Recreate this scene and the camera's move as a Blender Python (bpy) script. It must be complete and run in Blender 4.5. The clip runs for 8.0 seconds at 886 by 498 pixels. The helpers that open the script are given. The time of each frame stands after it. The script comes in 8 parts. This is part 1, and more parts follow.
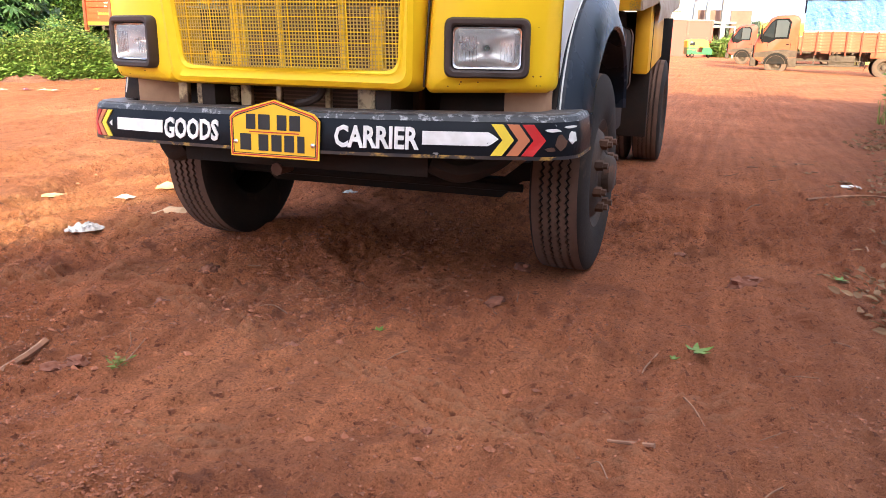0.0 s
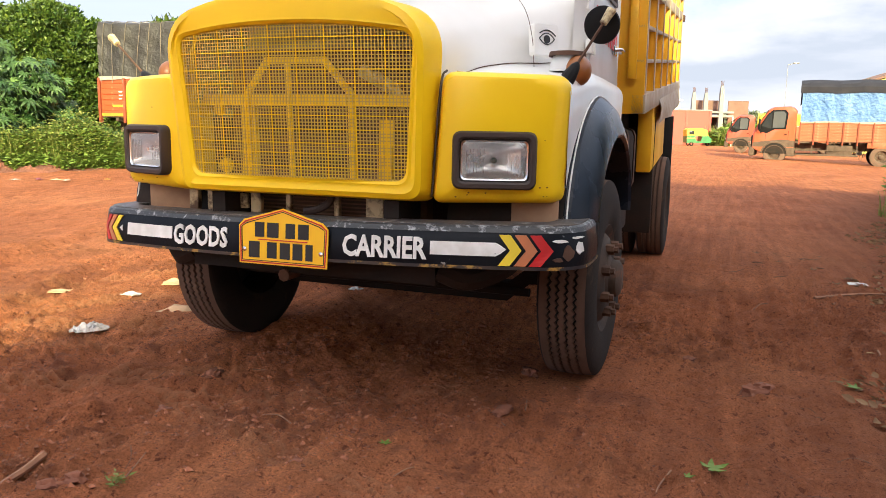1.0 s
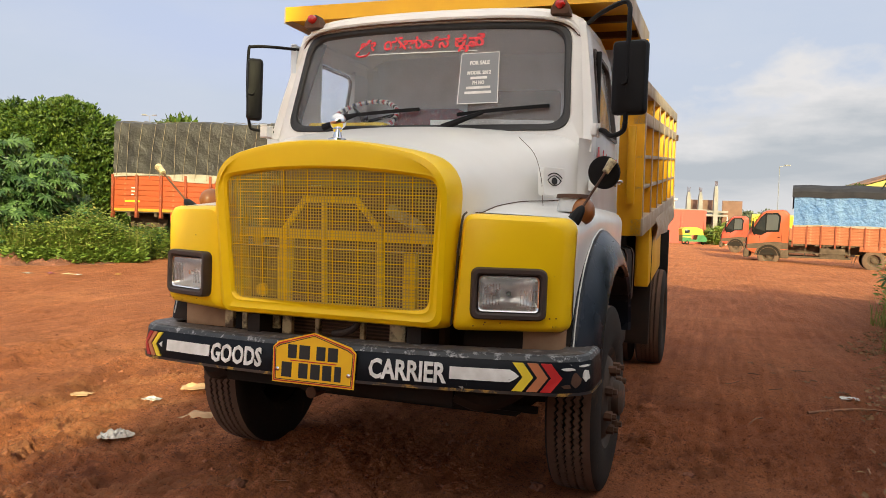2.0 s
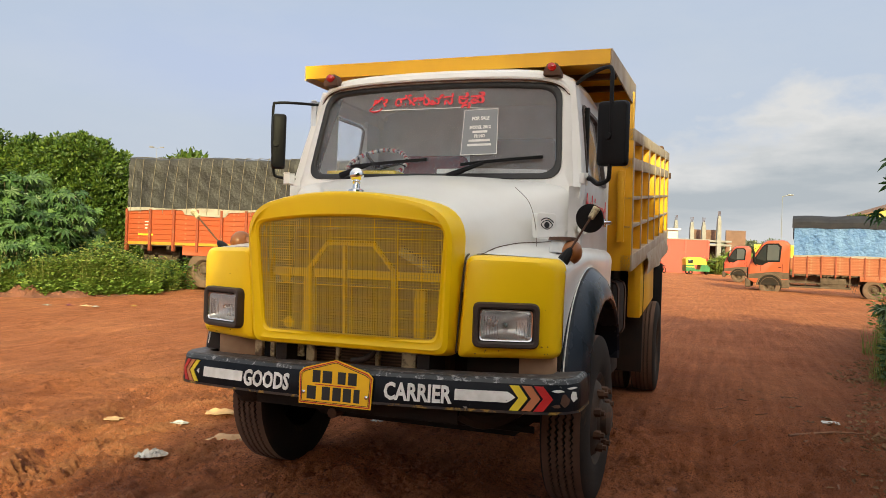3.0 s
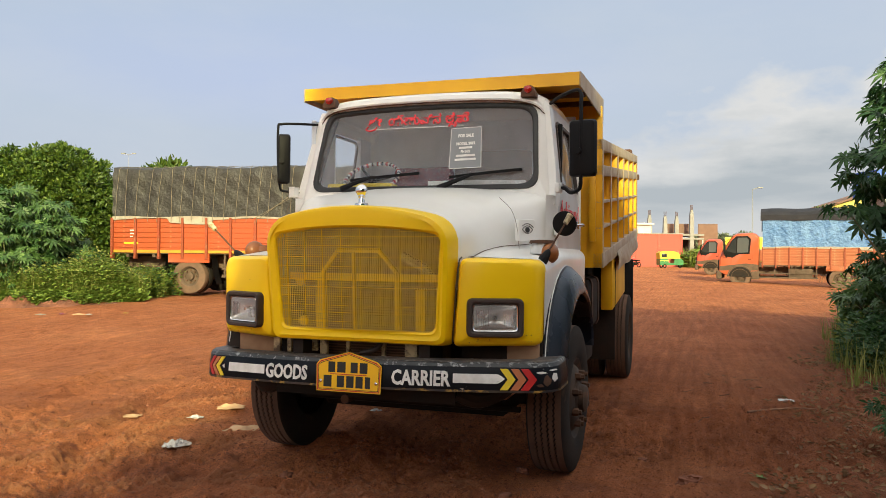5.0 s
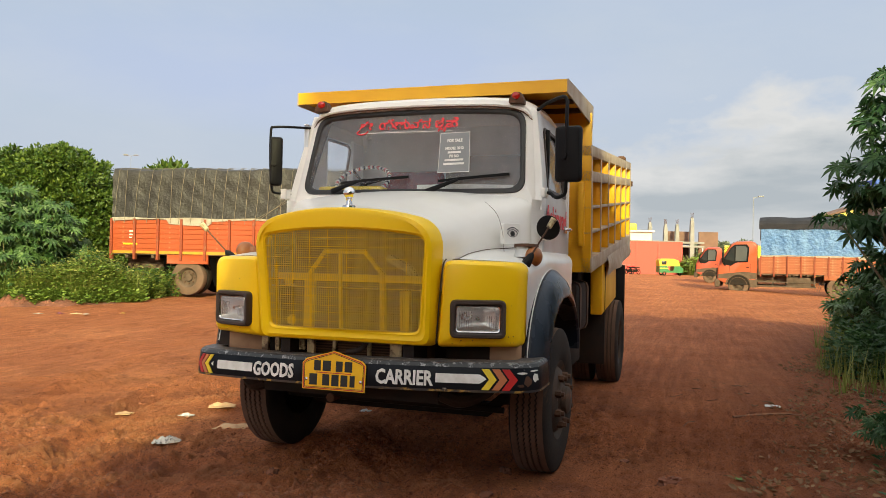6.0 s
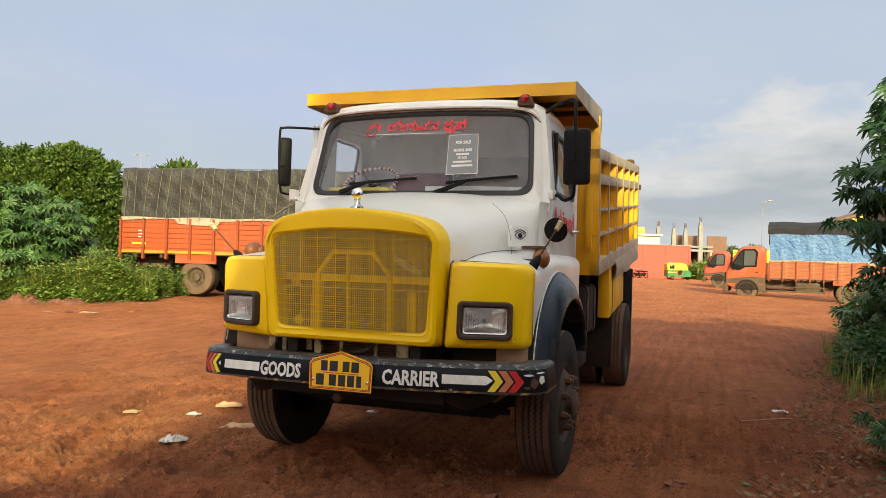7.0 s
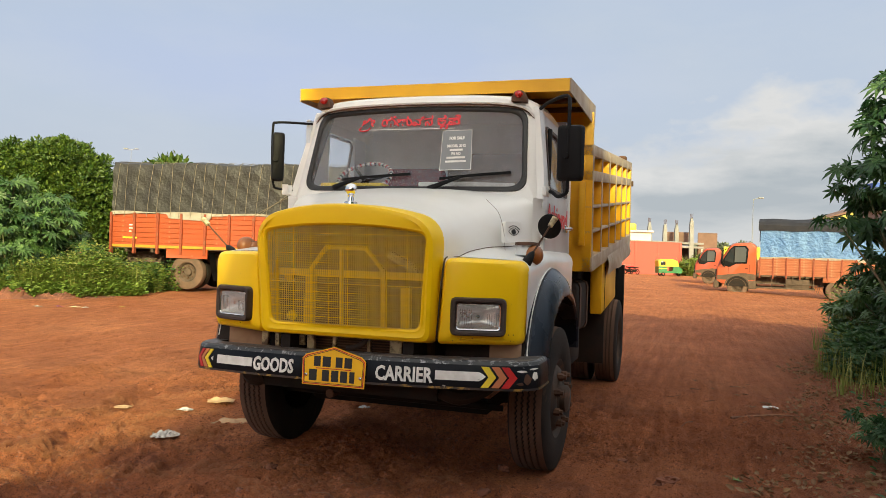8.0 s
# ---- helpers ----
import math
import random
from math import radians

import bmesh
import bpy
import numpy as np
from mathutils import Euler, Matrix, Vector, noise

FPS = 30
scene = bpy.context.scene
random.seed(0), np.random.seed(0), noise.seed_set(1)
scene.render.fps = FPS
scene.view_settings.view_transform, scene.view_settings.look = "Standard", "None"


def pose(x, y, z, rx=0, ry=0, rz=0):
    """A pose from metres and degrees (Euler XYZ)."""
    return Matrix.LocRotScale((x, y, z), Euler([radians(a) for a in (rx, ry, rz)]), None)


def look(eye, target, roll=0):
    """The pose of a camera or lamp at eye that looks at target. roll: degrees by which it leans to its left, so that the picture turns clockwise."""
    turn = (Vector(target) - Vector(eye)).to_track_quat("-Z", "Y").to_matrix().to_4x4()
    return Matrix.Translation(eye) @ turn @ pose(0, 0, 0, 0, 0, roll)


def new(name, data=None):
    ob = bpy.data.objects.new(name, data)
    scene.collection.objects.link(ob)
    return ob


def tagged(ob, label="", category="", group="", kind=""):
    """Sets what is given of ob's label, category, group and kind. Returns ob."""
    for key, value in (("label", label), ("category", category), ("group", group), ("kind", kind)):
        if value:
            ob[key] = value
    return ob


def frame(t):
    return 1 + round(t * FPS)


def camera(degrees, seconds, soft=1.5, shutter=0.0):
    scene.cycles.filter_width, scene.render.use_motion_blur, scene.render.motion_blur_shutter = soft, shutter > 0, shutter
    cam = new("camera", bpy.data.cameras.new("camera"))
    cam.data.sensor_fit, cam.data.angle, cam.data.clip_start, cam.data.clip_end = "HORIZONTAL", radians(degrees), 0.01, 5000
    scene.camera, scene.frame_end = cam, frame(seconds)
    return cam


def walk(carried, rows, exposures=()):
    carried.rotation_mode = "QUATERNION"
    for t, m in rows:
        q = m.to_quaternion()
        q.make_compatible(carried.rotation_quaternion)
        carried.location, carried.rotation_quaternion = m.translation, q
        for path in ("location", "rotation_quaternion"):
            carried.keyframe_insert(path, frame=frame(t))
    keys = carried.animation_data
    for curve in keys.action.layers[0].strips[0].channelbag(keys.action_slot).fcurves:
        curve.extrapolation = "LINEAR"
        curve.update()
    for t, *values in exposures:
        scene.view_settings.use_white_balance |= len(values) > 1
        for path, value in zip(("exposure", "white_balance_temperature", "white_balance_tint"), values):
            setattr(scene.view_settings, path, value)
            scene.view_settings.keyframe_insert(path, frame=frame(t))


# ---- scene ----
cam = camera(60.4, 8.0, soft=0.7)
PATH = [
    (0, (1.755, -2.933, 1.164), (1.119, -1.112, 0.639), 1.0),
    (0.5, (1.745, -2.922, 1.196), (1.093, -1.086, 0.745), 1.4),
    (1, (1.728, -2.907, 1.264), (1.063, -1.046, 0.953), 1.1),
    (1.5, (1.734, -2.97, 1.356), (1.034, -1.108, 1.151), 1.4),
    (2, (1.736, -3.233, 1.456), (1.064, -1.351, 1.385), 2.1),
    (2.2, (1.755, -3.36, 1.464), (1.076, -1.479, 1.408), 0.8),
    (3.3, (1.981, -3.837, 1.527), (1.293, -1.959, 1.547), 2.2),
    (3.5, (2.02, -3.918, 1.531), (1.327, -2.042, 1.544), 2.0),
    (4, (1.996, -4.087, 1.535), (1.322, -2.204, 1.558), 1.8),
    (4.5, (1.97, -4.253, 1.541), (1.342, -2.354, 1.545), 0.3),
    (6, (2.133, -4.414, 1.519), (1.502, -2.516, 1.54), 1.2),
    (6.5, (2.14, -4.421, 1.518), (1.504, -2.525, 1.541), 1.2),
    (7, (2.136, -4.422, 1.515), (1.486, -2.53, 1.541), 1.7),
    (7.5, (2.108, -4.406, 1.516), (1.476, -2.509, 1.54), 1.8),
    (8, (2.123, -4.422, 1.517), (1.494, -2.523, 1.532), 1.9),
]
EXPOSURE = [(0.0, 2.10, 5650, 18), (0.5, 1.93, 5800, 17), (1.0, 1.58, 6150, 15), (1.5, 1.22, 6500, 14), (2.0, 1.00, 6550, 12), (3.5, 0.90, 6500, 9), (8.0, 0.90, 6500, 9)]   # the clip's camera darkens and warms as it tilts up
walk(cam, [(t, look(eye, target, roll)) for t, eye, target, roll in PATH], EXPOSURE)

# ---------------------------------------------------------------- light
SUN_AZ, SUN_EL = math.atan2(0.4472, -0.8944), radians(21.0)   # azimuth from +y towards +x
sun_way = Vector((math.sin(SUN_AZ) * math.cos(SUN_EL), math.cos(SUN_AZ) * math.cos(SUN_EL), math.sin(SUN_EL)))
world = bpy.data.worlds.new("sky")
scene.world = world
world.use_nodes = True
wt = world.node_tree
wt.nodes.clear()
w_out = wt.nodes.new("ShaderNodeOutputWorld")
w_bg = wt.nodes.new("ShaderNodeBackground")
w_sky = wt.nodes.new("ShaderNodeTexSky")
w_sky.sky_type, w_sky.sun_disc = "NISHITA", False
w_sky.sun_elevation, w_sky.sun_rotation = SUN_EL, SUN_AZ
w_sky.air_density, w_sky.dust_density, w_sky.ozone_density = 1.0, 5.0, 2.0
w_bg.inputs["Strength"].default_value = 0.10
w_tc = wt.nodes.new("ShaderNodeTexCoord")


def sky_node(kind, **settings):
    node = wt.nodes.new("ShaderNode" + kind)
    for key, value in settings.items():
        if key == "operation":
            node.operation = value
        else:
            node.inputs[key.replace("_", " ")].default_value = value
    return node


def sky_sum(a, b, operation="ADD"):
    node = sky_node("Math", operation=operation)
    for socket, value in zip(node.inputs, (a, b)):
        if isinstance(value, (int, float)):
            socket.default_value = value
        else:
            wt.links.new(value, socket)
    return node.outputs[0]


def sky_range(value, f0, f1, t0, t1):
    node = sky_node("MapRange", From_Min=f0, From_Max=f1, To_Min=t0, To_Max=t1)
    wt.links.new(value, node.inputs["Value"])
    return node.outputs["Result"]


def sky_noise(stretch, scale, detail, rough):
    mp = sky_node("Mapping", Scale=stretch)
    wt.links.new(w_tc.outputs["Generated"], mp.inputs["Vector"])
    node = sky_node("TexNoise", Scale=scale, Detail=detail, Roughness=rough)
    wt.links.new(mp.outputs["Vector"], node.inputs["Vector"])
    return node.outputs["Fac"]


def sky_mix(fac, a, b, blend="MIX"):
    node = wt.nodes.new("ShaderNodeMixRGB")
    node.blend_type = blend
    for socket, value in zip(node.inputs, (fac, a, b)):
        if isinstance(value, (int, float, tuple)):
            socket.default_value = value
        else:
            wt.links.new(value, socket)
    return node.outputs["Color"]


w_sep = wt.nodes.new("ShaderNodeSeparateXYZ")
wt.links.new(w_tc.outputs["Generated"], w_sep.inputs["Vector"])
up = w_sep.outputs["Z"]
w_dot = wt.nodes.new("ShaderNodeVectorMath")     # the cloud bank stands to the north-east
w_dot.operation = "DOT_PRODUCT"
w_dot.inputs[1].default_value = (0.949, 0.314, 0.0)
wt.links.new(w_tc.outputs["Generated"], w_dot.inputs[0])
east = w_dot.outputs["Value"]
w_haze = wt.nodes.new("ShaderNodeValToRGB")      # pale humid haze, bluer higher up, then brightened overhead
w_haze.color_ramp.elements[0].position, w_haze.color_ramp.elements[0].color = 0.0, (3.05, 3.25, 3.55, 1)
w_haze.color_ramp.elements[1].position, w_haze.color_ramp.elements[1].color = 0.75, (7.2, 7.1, 6.7, 1)      # unseen zenith made brighter to fill the shade
mid_haze = w_haze.color_ramp.elements.new(0.17)
mid_haze.color = (2.80, 3.22, 3.86, 1)
blue_haze = w_haze.color_ramp.elements.new(0.33)
blue_haze.color = (2.60, 3.10, 3.92, 1)
wt.links.new(up, w_haze.inputs["Fac"])
clear = sky_mix(1.0, w_sky.outputs["Color"], w_haze.outputs["Color"], "LIGHTEN")
veil = sky_range(sky_noise((1.0, 1.0, 3.0), 2.2, 6.0, 0.6), 0.42, 0.75, 0.0, 0.55)      # thin high cirrus
clear = sky_mix(veil, clear, (3.35, 3.6, 3.95, 1))
puffs = sky_noise((1.0, 1.0, 1.9), 5.2, 9.0, 0.55)
crest = sky_sum(sky_range(east, 0.02, 0.20, -0.08, 0.165), sky_range(east, 0.20, 0.60, 0.0, 0.10))
depth = sky_sum(sky_sum(crest, sky_sum(sky_sum(puffs, 0.5, "SUBTRACT"), 0.34, "MULTIPLY")), up, "SUBTRACT")     # how far below the bank's ragged crest
bank = sky_range(depth, 0.0, 0.040, 0.0, 0.93)
shade_noise = sky_range(sky_noise((1.0, 1.0, 4.5), 4.0, 7.0, 0.55), 0.38, 0.62, -0.35, 0.35)
grey = sky_sum(sky_range(depth, 0.02, 0.11, 0.0, 0.85), shade_noise)
grey = sky_sum(grey, sky_range(up, 0.0, 0.07, -0.45, 0.0))       # paler again near the horizon
w_body = wt.nodes.new("ShaderNodeValToRGB")
w_body.color_ramp.elements[0].position, w_body.color_ramp.elements[0].color = 0.0, (4.0, 3.98, 3.92, 1)
w_body.color_ramp.elements[1].position, w_body.color_ramp.elements[1].color = 1.0, (2.45, 2.68, 2.85, 1)
wt.links.new(grey, w_body.inputs["Fac"])
wt.links.new(sky_mix(bank, clear, w_body.outputs["Color"]), w_bg.inputs["Color"])
wt.links.new(w_bg.outputs["Background"], w_out.inputs["Surface"])
sun = new("sun", bpy.data.lights.new("sun", "SUN"))
sun.data.energy, sun.data.angle, sun.data.color = 3.45, radians(1.1), (1.0, 0.93, 0.46)
sun.matrix_world = look(sun_way * 60, (0, 0, 0))


# ---------------------------------------------------------------- materials
def mat(name, base, rough=0.6, metal=0.0, second=None, scale=6.0, amount=0.5, fine=60.0, bump=0.1, third=None, third_at=(0.62, 0.72),
        third_scale=3.0, coat=0.0, object_random=0.0, spec=0.5, bump_dist=0.01):
    """Principled surface: a base colour broken by a second one at a broad scale, a worn third one in spots, and fine relief."""
    m = bpy.data.materials.new(name)
    m.use_nodes = True
    t = m.node_tree
    n, l = t.nodes, t.links
    p = n["Principled BSDF"]
    p.inputs["Roughness"].default_value, p.inputs["Metallic"].default_value = rough, metal
    p.inputs["Coat Weight"].default_value = coat
    p.inputs["Coat Roughness"].default_value = 0.12
    p.inputs["Specular IOR Level"].default_value = spec
    tc = n.new("ShaderNodeTexCoord")
    a = n.new("ShaderNodeTexNoise")
    a.inputs["Scale"].default_value, a.inputs["Detail"].default_value = scale, 8.0
    l.new(tc.outputs["Object"], a.inputs["Vector"])
    r = n.new("ShaderNodeValToRGB")
    second = second or tuple(c * 0.75 for c in base)
    r.color_ramp.elements[0].position, r.color_ramp.elements[1].position = 0.35, 0.7
    r.color_ramp.elements[0].color, r.color_ramp.elements[1].color = (*base, 1), (*[b + (s - b) * amount for b, s in zip(base, second)], 1)
    l.new(a.outputs["Fac"], r.inputs["Fac"])
    colour = r.outputs["Color"]
    f = n.new("ShaderNodeTexNoise")
    f.inputs["Scale"].default_value, f.inputs["Detail"].default_value = fine, 5.0
    l.new(tc.outputs["Object"], f.inputs["Vector"])
    if third:
        c = n.new("ShaderNodeTexNoise")
        c.inputs["Scale"].default_value, c.inputs["Detail"].default_value, c.inputs["Roughness"].default_value = third_scale, 9.0, 0.65
        l.new(tc.outputs["Object"], c.inputs["Vector"])
        cr = n.new("ShaderNodeValToRGB")
        cr.color_ramp.elements[0].position, cr.color_ramp.elements[1].position = third_at
        l.new(c.outputs["Fac"], cr.inputs["Fac"])
        mx = n.new("ShaderNodeMixRGB")
        mx.inputs["Color2"].default_value = (*third, 1)
        l.new(cr.outputs["Color"], mx.inputs["Fac"])
        l.new(colour, mx.inputs["Color1"])
        colour = mx.outputs["Color"]
    if object_random:
        oi = n.new("ShaderNodeObjectInfo")
        hv = n.new("ShaderNodeHueSaturation")
        mr = n.new("ShaderNodeMapRange")
        mr.inputs["To Min"].default_value, mr.inputs["To Max"].default_value = 1 - object_random, 1 + object_random
        l.new(oi.outputs["Random"], mr.inputs["Value"])
        l.new(mr.outputs["Result"], hv.inputs["Value"])
        l.new(colour, hv.inputs["Color"])
        colour = hv.outputs["Color"]
    l.new(colour, p.inputs["Base Color"])
    rr = n.new("ShaderNodeMapRange")
    rr.inputs["To Min"].default_value, rr.inputs["To Max"].default_value = max(0.02, rough - 0.1), min(1, rough + 0.12)
    l.new(a.outputs["Fac"], rr.inputs["Value"])
    l.new(rr.outputs["Result"], p.inputs["Roughness"])
    if bump:
        b = n.new("ShaderNodeBump")
        b.inputs["Strength"].default_value, b.inputs["Distance"].default_value = bump, bump_dist
        l.new(f.outputs["Fac"], b.inputs["Height"])
        l.new(b.outputs["Normal"], p.inputs["Normal"])
    return m


DUST = (0.30, 0.15, 0.075)
RUST = (0.14, 0.05, 0.02)
M_YELLOW = mat("yellow_paint", (0.91, 0.595, 0.003), 0.36, 0, (0.85, 0.53, 0.005), 2.5, 0.8, 120, 0.03, (0.66, 0.44, 0.03), (0.70, 0.90), 5, coat=0.08, spec=0.3)
M_BEDYELLOW = mat("bed_yellow_paint", (0.84, 0.46, 0.008), 0.45, 0, (0.72, 0.37, 0.012), 3.0, 0.9, 70, 0.06, (0.36, 0.13, 0.03), (0.66, 0.80), 4)
M_BEDWORN = mat("worn_grey_steel", (0.42, 0.34, 0.25), 0.55, 0.0, (0.32, 0.22, 0.14), 5.0, 0.9, 60, 0.12, (0.34, 0.15, 0.05), (0.60, 0.72), 6)
M_WHITE = mat("white_cab_paint", (0.80, 0.79, 0.76), 0.32, 0, (0.71, 0.69, 0.64), 2.0, 0.8, 90, 0.03, (0.50, 0.36, 0.20), (0.70, 0.88), 5, coat=0.3)
# greyer copy of the white paint, shade of the +x side put into it
M_GREYWHITE = mat("dusty_shade_grey_paint", (0.62, 0.64, 0.65), 0.42, 0, (0.52, 0.51, 0.49), 3.0, 0.8, 90, 0.04, DUST, (0.66, 0.86), 6, coat=0.15)
M_NAVY = mat("navy_paint", (0.006, 0.011, 0.020), 0.26, 0, (0.012, 0.018, 0.028), 4.0, 0.8, 80, 0.08, (0.20, 0.20, 0.21), (0.66, 0.74), 12, spec=0.25)
M_BUMPER = mat("bumper_black_paint", (0.007, 0.009, 0.013), 0.34, 0, (0.014, 0.016, 0.02), 5.0, 0.8, 60, 0.12, (0.34, 0.33, 0.32), (0.680, 0.700), 16, spec=0.12)
M_BUMPEREDGE = mat("bumper_worn_edge", (0.03, 0.03, 0.035), 0.5, 0, (0.10, 0.07, 0.05), 9.0, 0.9, 70, 0.2, (0.45, 0.28, 0.06), (0.52, 0.60), 12)
M_WORNTOP = mat("bumper_scraped_top", (0.05, 0.05, 0.055), 0.45, 0.2, (0.15, 0.11, 0.08), 8.0, 0.9, 70, 0.2, (0.30, 0.29, 0.28), (0.54, 0.68), 22)
M_EDGEWEAR = mat("scraped_paint_edge", (0.016, 0.018, 0.022), 0.45, 0, (0.05, 0.05, 0.05), 6.0, 0.9, 70, 0.2, (0.34, 0.34, 0.34), (0.54, 0.64), 24)
M_RUBBER = mat("rubber_seal", (0.035, 0.024, 0.020), 0.55, 0, (0.06, 0.035, 0.025), 8, 0.8, 90, 0.1)
M_BLACK = mat("black_plastic", (0.005, 0.005, 0.006), 0.5, 0, (0.009, 0.008, 0.008), 6, 0.8, 90, 0.05, spec=0.14)
M_TREAD = mat("dusty_tread", (0.125, 0.070, 0.046), 0.95, 0, (0.085, 0.048, 0.034), 7, 0.9, 90, 0.2, (0.17, 0.088, 0.053), (0.58, 0.72), 9)
M_TYRE = mat("tyre_rubber", (0.011, 0.010, 0.010), 0.8, 0, (0.032, 0.022, 0.016), 5, 0.8, 70, 0.15, (0.10, 0.055, 0.03), (0.62, 0.80), 6, spec=0.25)
M_RIM = mat("wheel_rim_paint", (0.028, 0.020, 0.016), 0.75, 0.0, (0.07, 0.038, 0.022), 6, 0.9, 60, 0.2, RUST, (0.60, 0.72), 8)
M_CHASSIS = mat("greasy_chassis", (0.012, 0.010, 0.009), 0.75, 0.0, (0.03, 0.017, 0.011), 5, 0.9, 60, 0.2, (0.07, 0.03, 0.015), (0.64, 0.78), 7, spec=0.25)
M_RUSTY = mat("rusty_metal", (0.11, 0.05, 0.026), 0.85, 0.0, (0.05, 0.025, 0.016), 8, 0.9, 60, 0.3)
M_BRACKET = mat("cream_bracket_paint", (0.62, 0.52, 0.30), 0.5, 0, (0.45, 0.35, 0.2), 10, 0.9, 80, 0.1, (0.10, 0.06, 0.035), (0.46, 0.60), 12)
M_CHROME = mat("chrome", (0.75, 0.75, 0.76), 0.14, 1.0, (0.6, 0.58, 0.55), 8, 0.7, 90, 0.02)
M_REFLECT = mat("lamp_reflector", (0.84, 0.83, 0.80), 0.30, 1.0, (0.6, 0.58, 0.54), 10, 0.6, 120, 0.04)
M_RED = mat("red_paint", (0.55, 0.02, 0.02), 0.4, 0, (0.42, 0.02, 0.02), 9, 0.8, 80, 0.05)
M_ORANGEDECAL = mat("faded_orange_paint", (0.52, 0.17, 0.06), 0.5, 0, (0.42, 0.15, 0.07), 12, 0.8, 80, 0.05)
M_YELLOWDECAL = mat("yellow_decal", (0.82, 0.62, 0.03), 0.45, 0, (0.7, 0.5, 0.03), 12, 0.8, 80, 0.05)
M_WHITEDECAL = mat("white_sign_paint", (0.84, 0.83, 0.80), 0.5, 0, (0.62, 0.6, 0.55), 14, 0.9, 80, 0.05, (0.10, 0.10, 0.10), (0.70, 0.73), 30)
M_PLATE = mat("plate_yellow", (0.92, 0.53, 0.004), 0.42, 0, (0.86, 0.46, 0.005), 8, 0.8, 90, 0.04)
M_INK = mat("black_lettering", (0.010, 0.010, 0.010), 0.5, 0, (0.02, 0.02, 0.02), 8, 0.8, 90, 0.04)
M_AMBER = mat("amber_lamp", (0.30, 0.10, 0.02), 0.35, 0, (0.22, 0.08, 0.03), 8, 0.8, 90, 0.04)
M_REDLAMP = mat("red_lamp", (0.45, 0.008, 0.006), 0.2, 0, (0.35, 0.006, 0.006), 8, 0.8, 90, 0.02, coat=0.5)
M_CABIN = mat("cabin_lining", (0.66, 0.71, 0.76), 0.7, 0, (0.55, 0.60, 0.64), 6, 0.8, 60, 0.1)
M_DASH = mat("dashboard", (0.30, 0.24, 0.20), 0.7, 0, (0.2, 0.16, 0.13), 6, 0.8, 60, 0.1)
M_SEAT = mat("red_seat_cloth", (0.28, 0.05, 0.06), 0.9, 0, (0.10, 0.05, 0.08), 30, 0.9, 120, 0.2, (0.45, 0.30, 0.32), (0.60, 0.66), 60)
M_PAPER = mat("paper", (0.25, 0.26, 0.27), 0.8, 0, (0.22, 0.23, 0.24), 6, 0.6, 120, 0.03)


def glass(name, tint, rough=0.02, dust=0.0):
    m = bpy.data.materials.new(name)
    m.use_nodes = True
    t = m.node_tree
    n, l = t.nodes, t.links
    n.remove(n["Principled BSDF"])
    tr, gl, mx, lw = (n.new("ShaderNodeBsdfTransparent"), n.new("ShaderNodeBsdfGlossy"), n.new("ShaderNodeMixShader"), n.new("ShaderNodeLayerWeight"))
    tr.inputs["Color"].default_value = (*tint, 1)
    gl.inputs["Roughness"].default_value = rough
    lw.inputs["Blend"].default_value = 0.5
    grazing, gloss = n.new("ShaderNodeMath"), n.new("ShaderNodeMath")     # a thin pane: 5 % straight on, all at a glancing angle
    grazing.operation, gloss.operation = "POWER", "MULTIPLY_ADD"
    grazing.inputs[1].default_value, gloss.inputs[1].default_value, gloss.inputs[2].default_value = 5.0, 0.94, 0.06
    l.new(lw.outputs["Facing"], grazing.inputs[0])
    l.new(grazing.outputs[0], gloss.inputs[0])
    l.new(gloss.outputs[0], mx.inputs["Fac"])
    l.new(tr.outputs["BSDF"], mx.inputs[1])
    l.new(gl.outputs["BSDF"], mx.inputs[2])
    film, df = n.new("ShaderNodeMixShader"), n.new("ShaderNodeBsdfDiffuse")
    df.inputs["Color"].default_value = (0.50, 0.51, 0.53, 1)
    tc, q, rr = n.new("ShaderNodeTexCoord"), n.new("ShaderNodeTexNoise"), n.new("ShaderNodeMapRange")
    q.inputs["Scale"].default_value, q.inputs["Detail"].default_value = 4.0, 8.0
    rr.inputs["From Min"].default_value, rr.inputs["From Max"].default_value = 0.3, 0.7
    rr.inputs["To Min"].default_value, rr.inputs["To Max"].default_value = dust * 0.6, dust * 1.4
    l.new(tc.outputs["Object"], q.inputs["Vector"])
    l.new(q.outputs["Fac"], rr.inputs["Value"])
    l.new(rr.outputs["Result"], film.inputs["Fac"])
    l.new(mx.outputs["Shader"], film.inputs[1])
    l.new(df.outputs["BSDF"], film.inputs[2])
    l.new(film.outputs["Shader"], n["Material Output"].inputs["Surface"])
    return m


M_GLASS = glass("window_glass", (0.95, 0.96, 0.97), 0.02, 0.15)
M_LENS = glass("lamp_glass", (0.96, 0.96, 0.95), 0.06, 0.26)


# ---------------------------------------------------------------- mesh helpers
def part(name, bm, material, parent=None, label="", smooth=35):
    """One mesh object out of a bmesh, under a thing or a part."""
    bmesh.ops.recalc_face_normals(bm, faces=bm.faces)
    me = bpy.data.meshes.new(name)
    for f in bm.faces:
        f.smooth = smooth > 0
    bm.to_mesh(me)
    bm.free()
    if smooth > 0:
        me.set_sharp_from_angle(angle=radians(smooth))
    for m in (material if isinstance(material, (list, tuple)) else [material]):
        me.materials.append(m)
    ob = new(name, me)
    ob.parent = parent
    if label:
        ob["label"] = label
    return ob


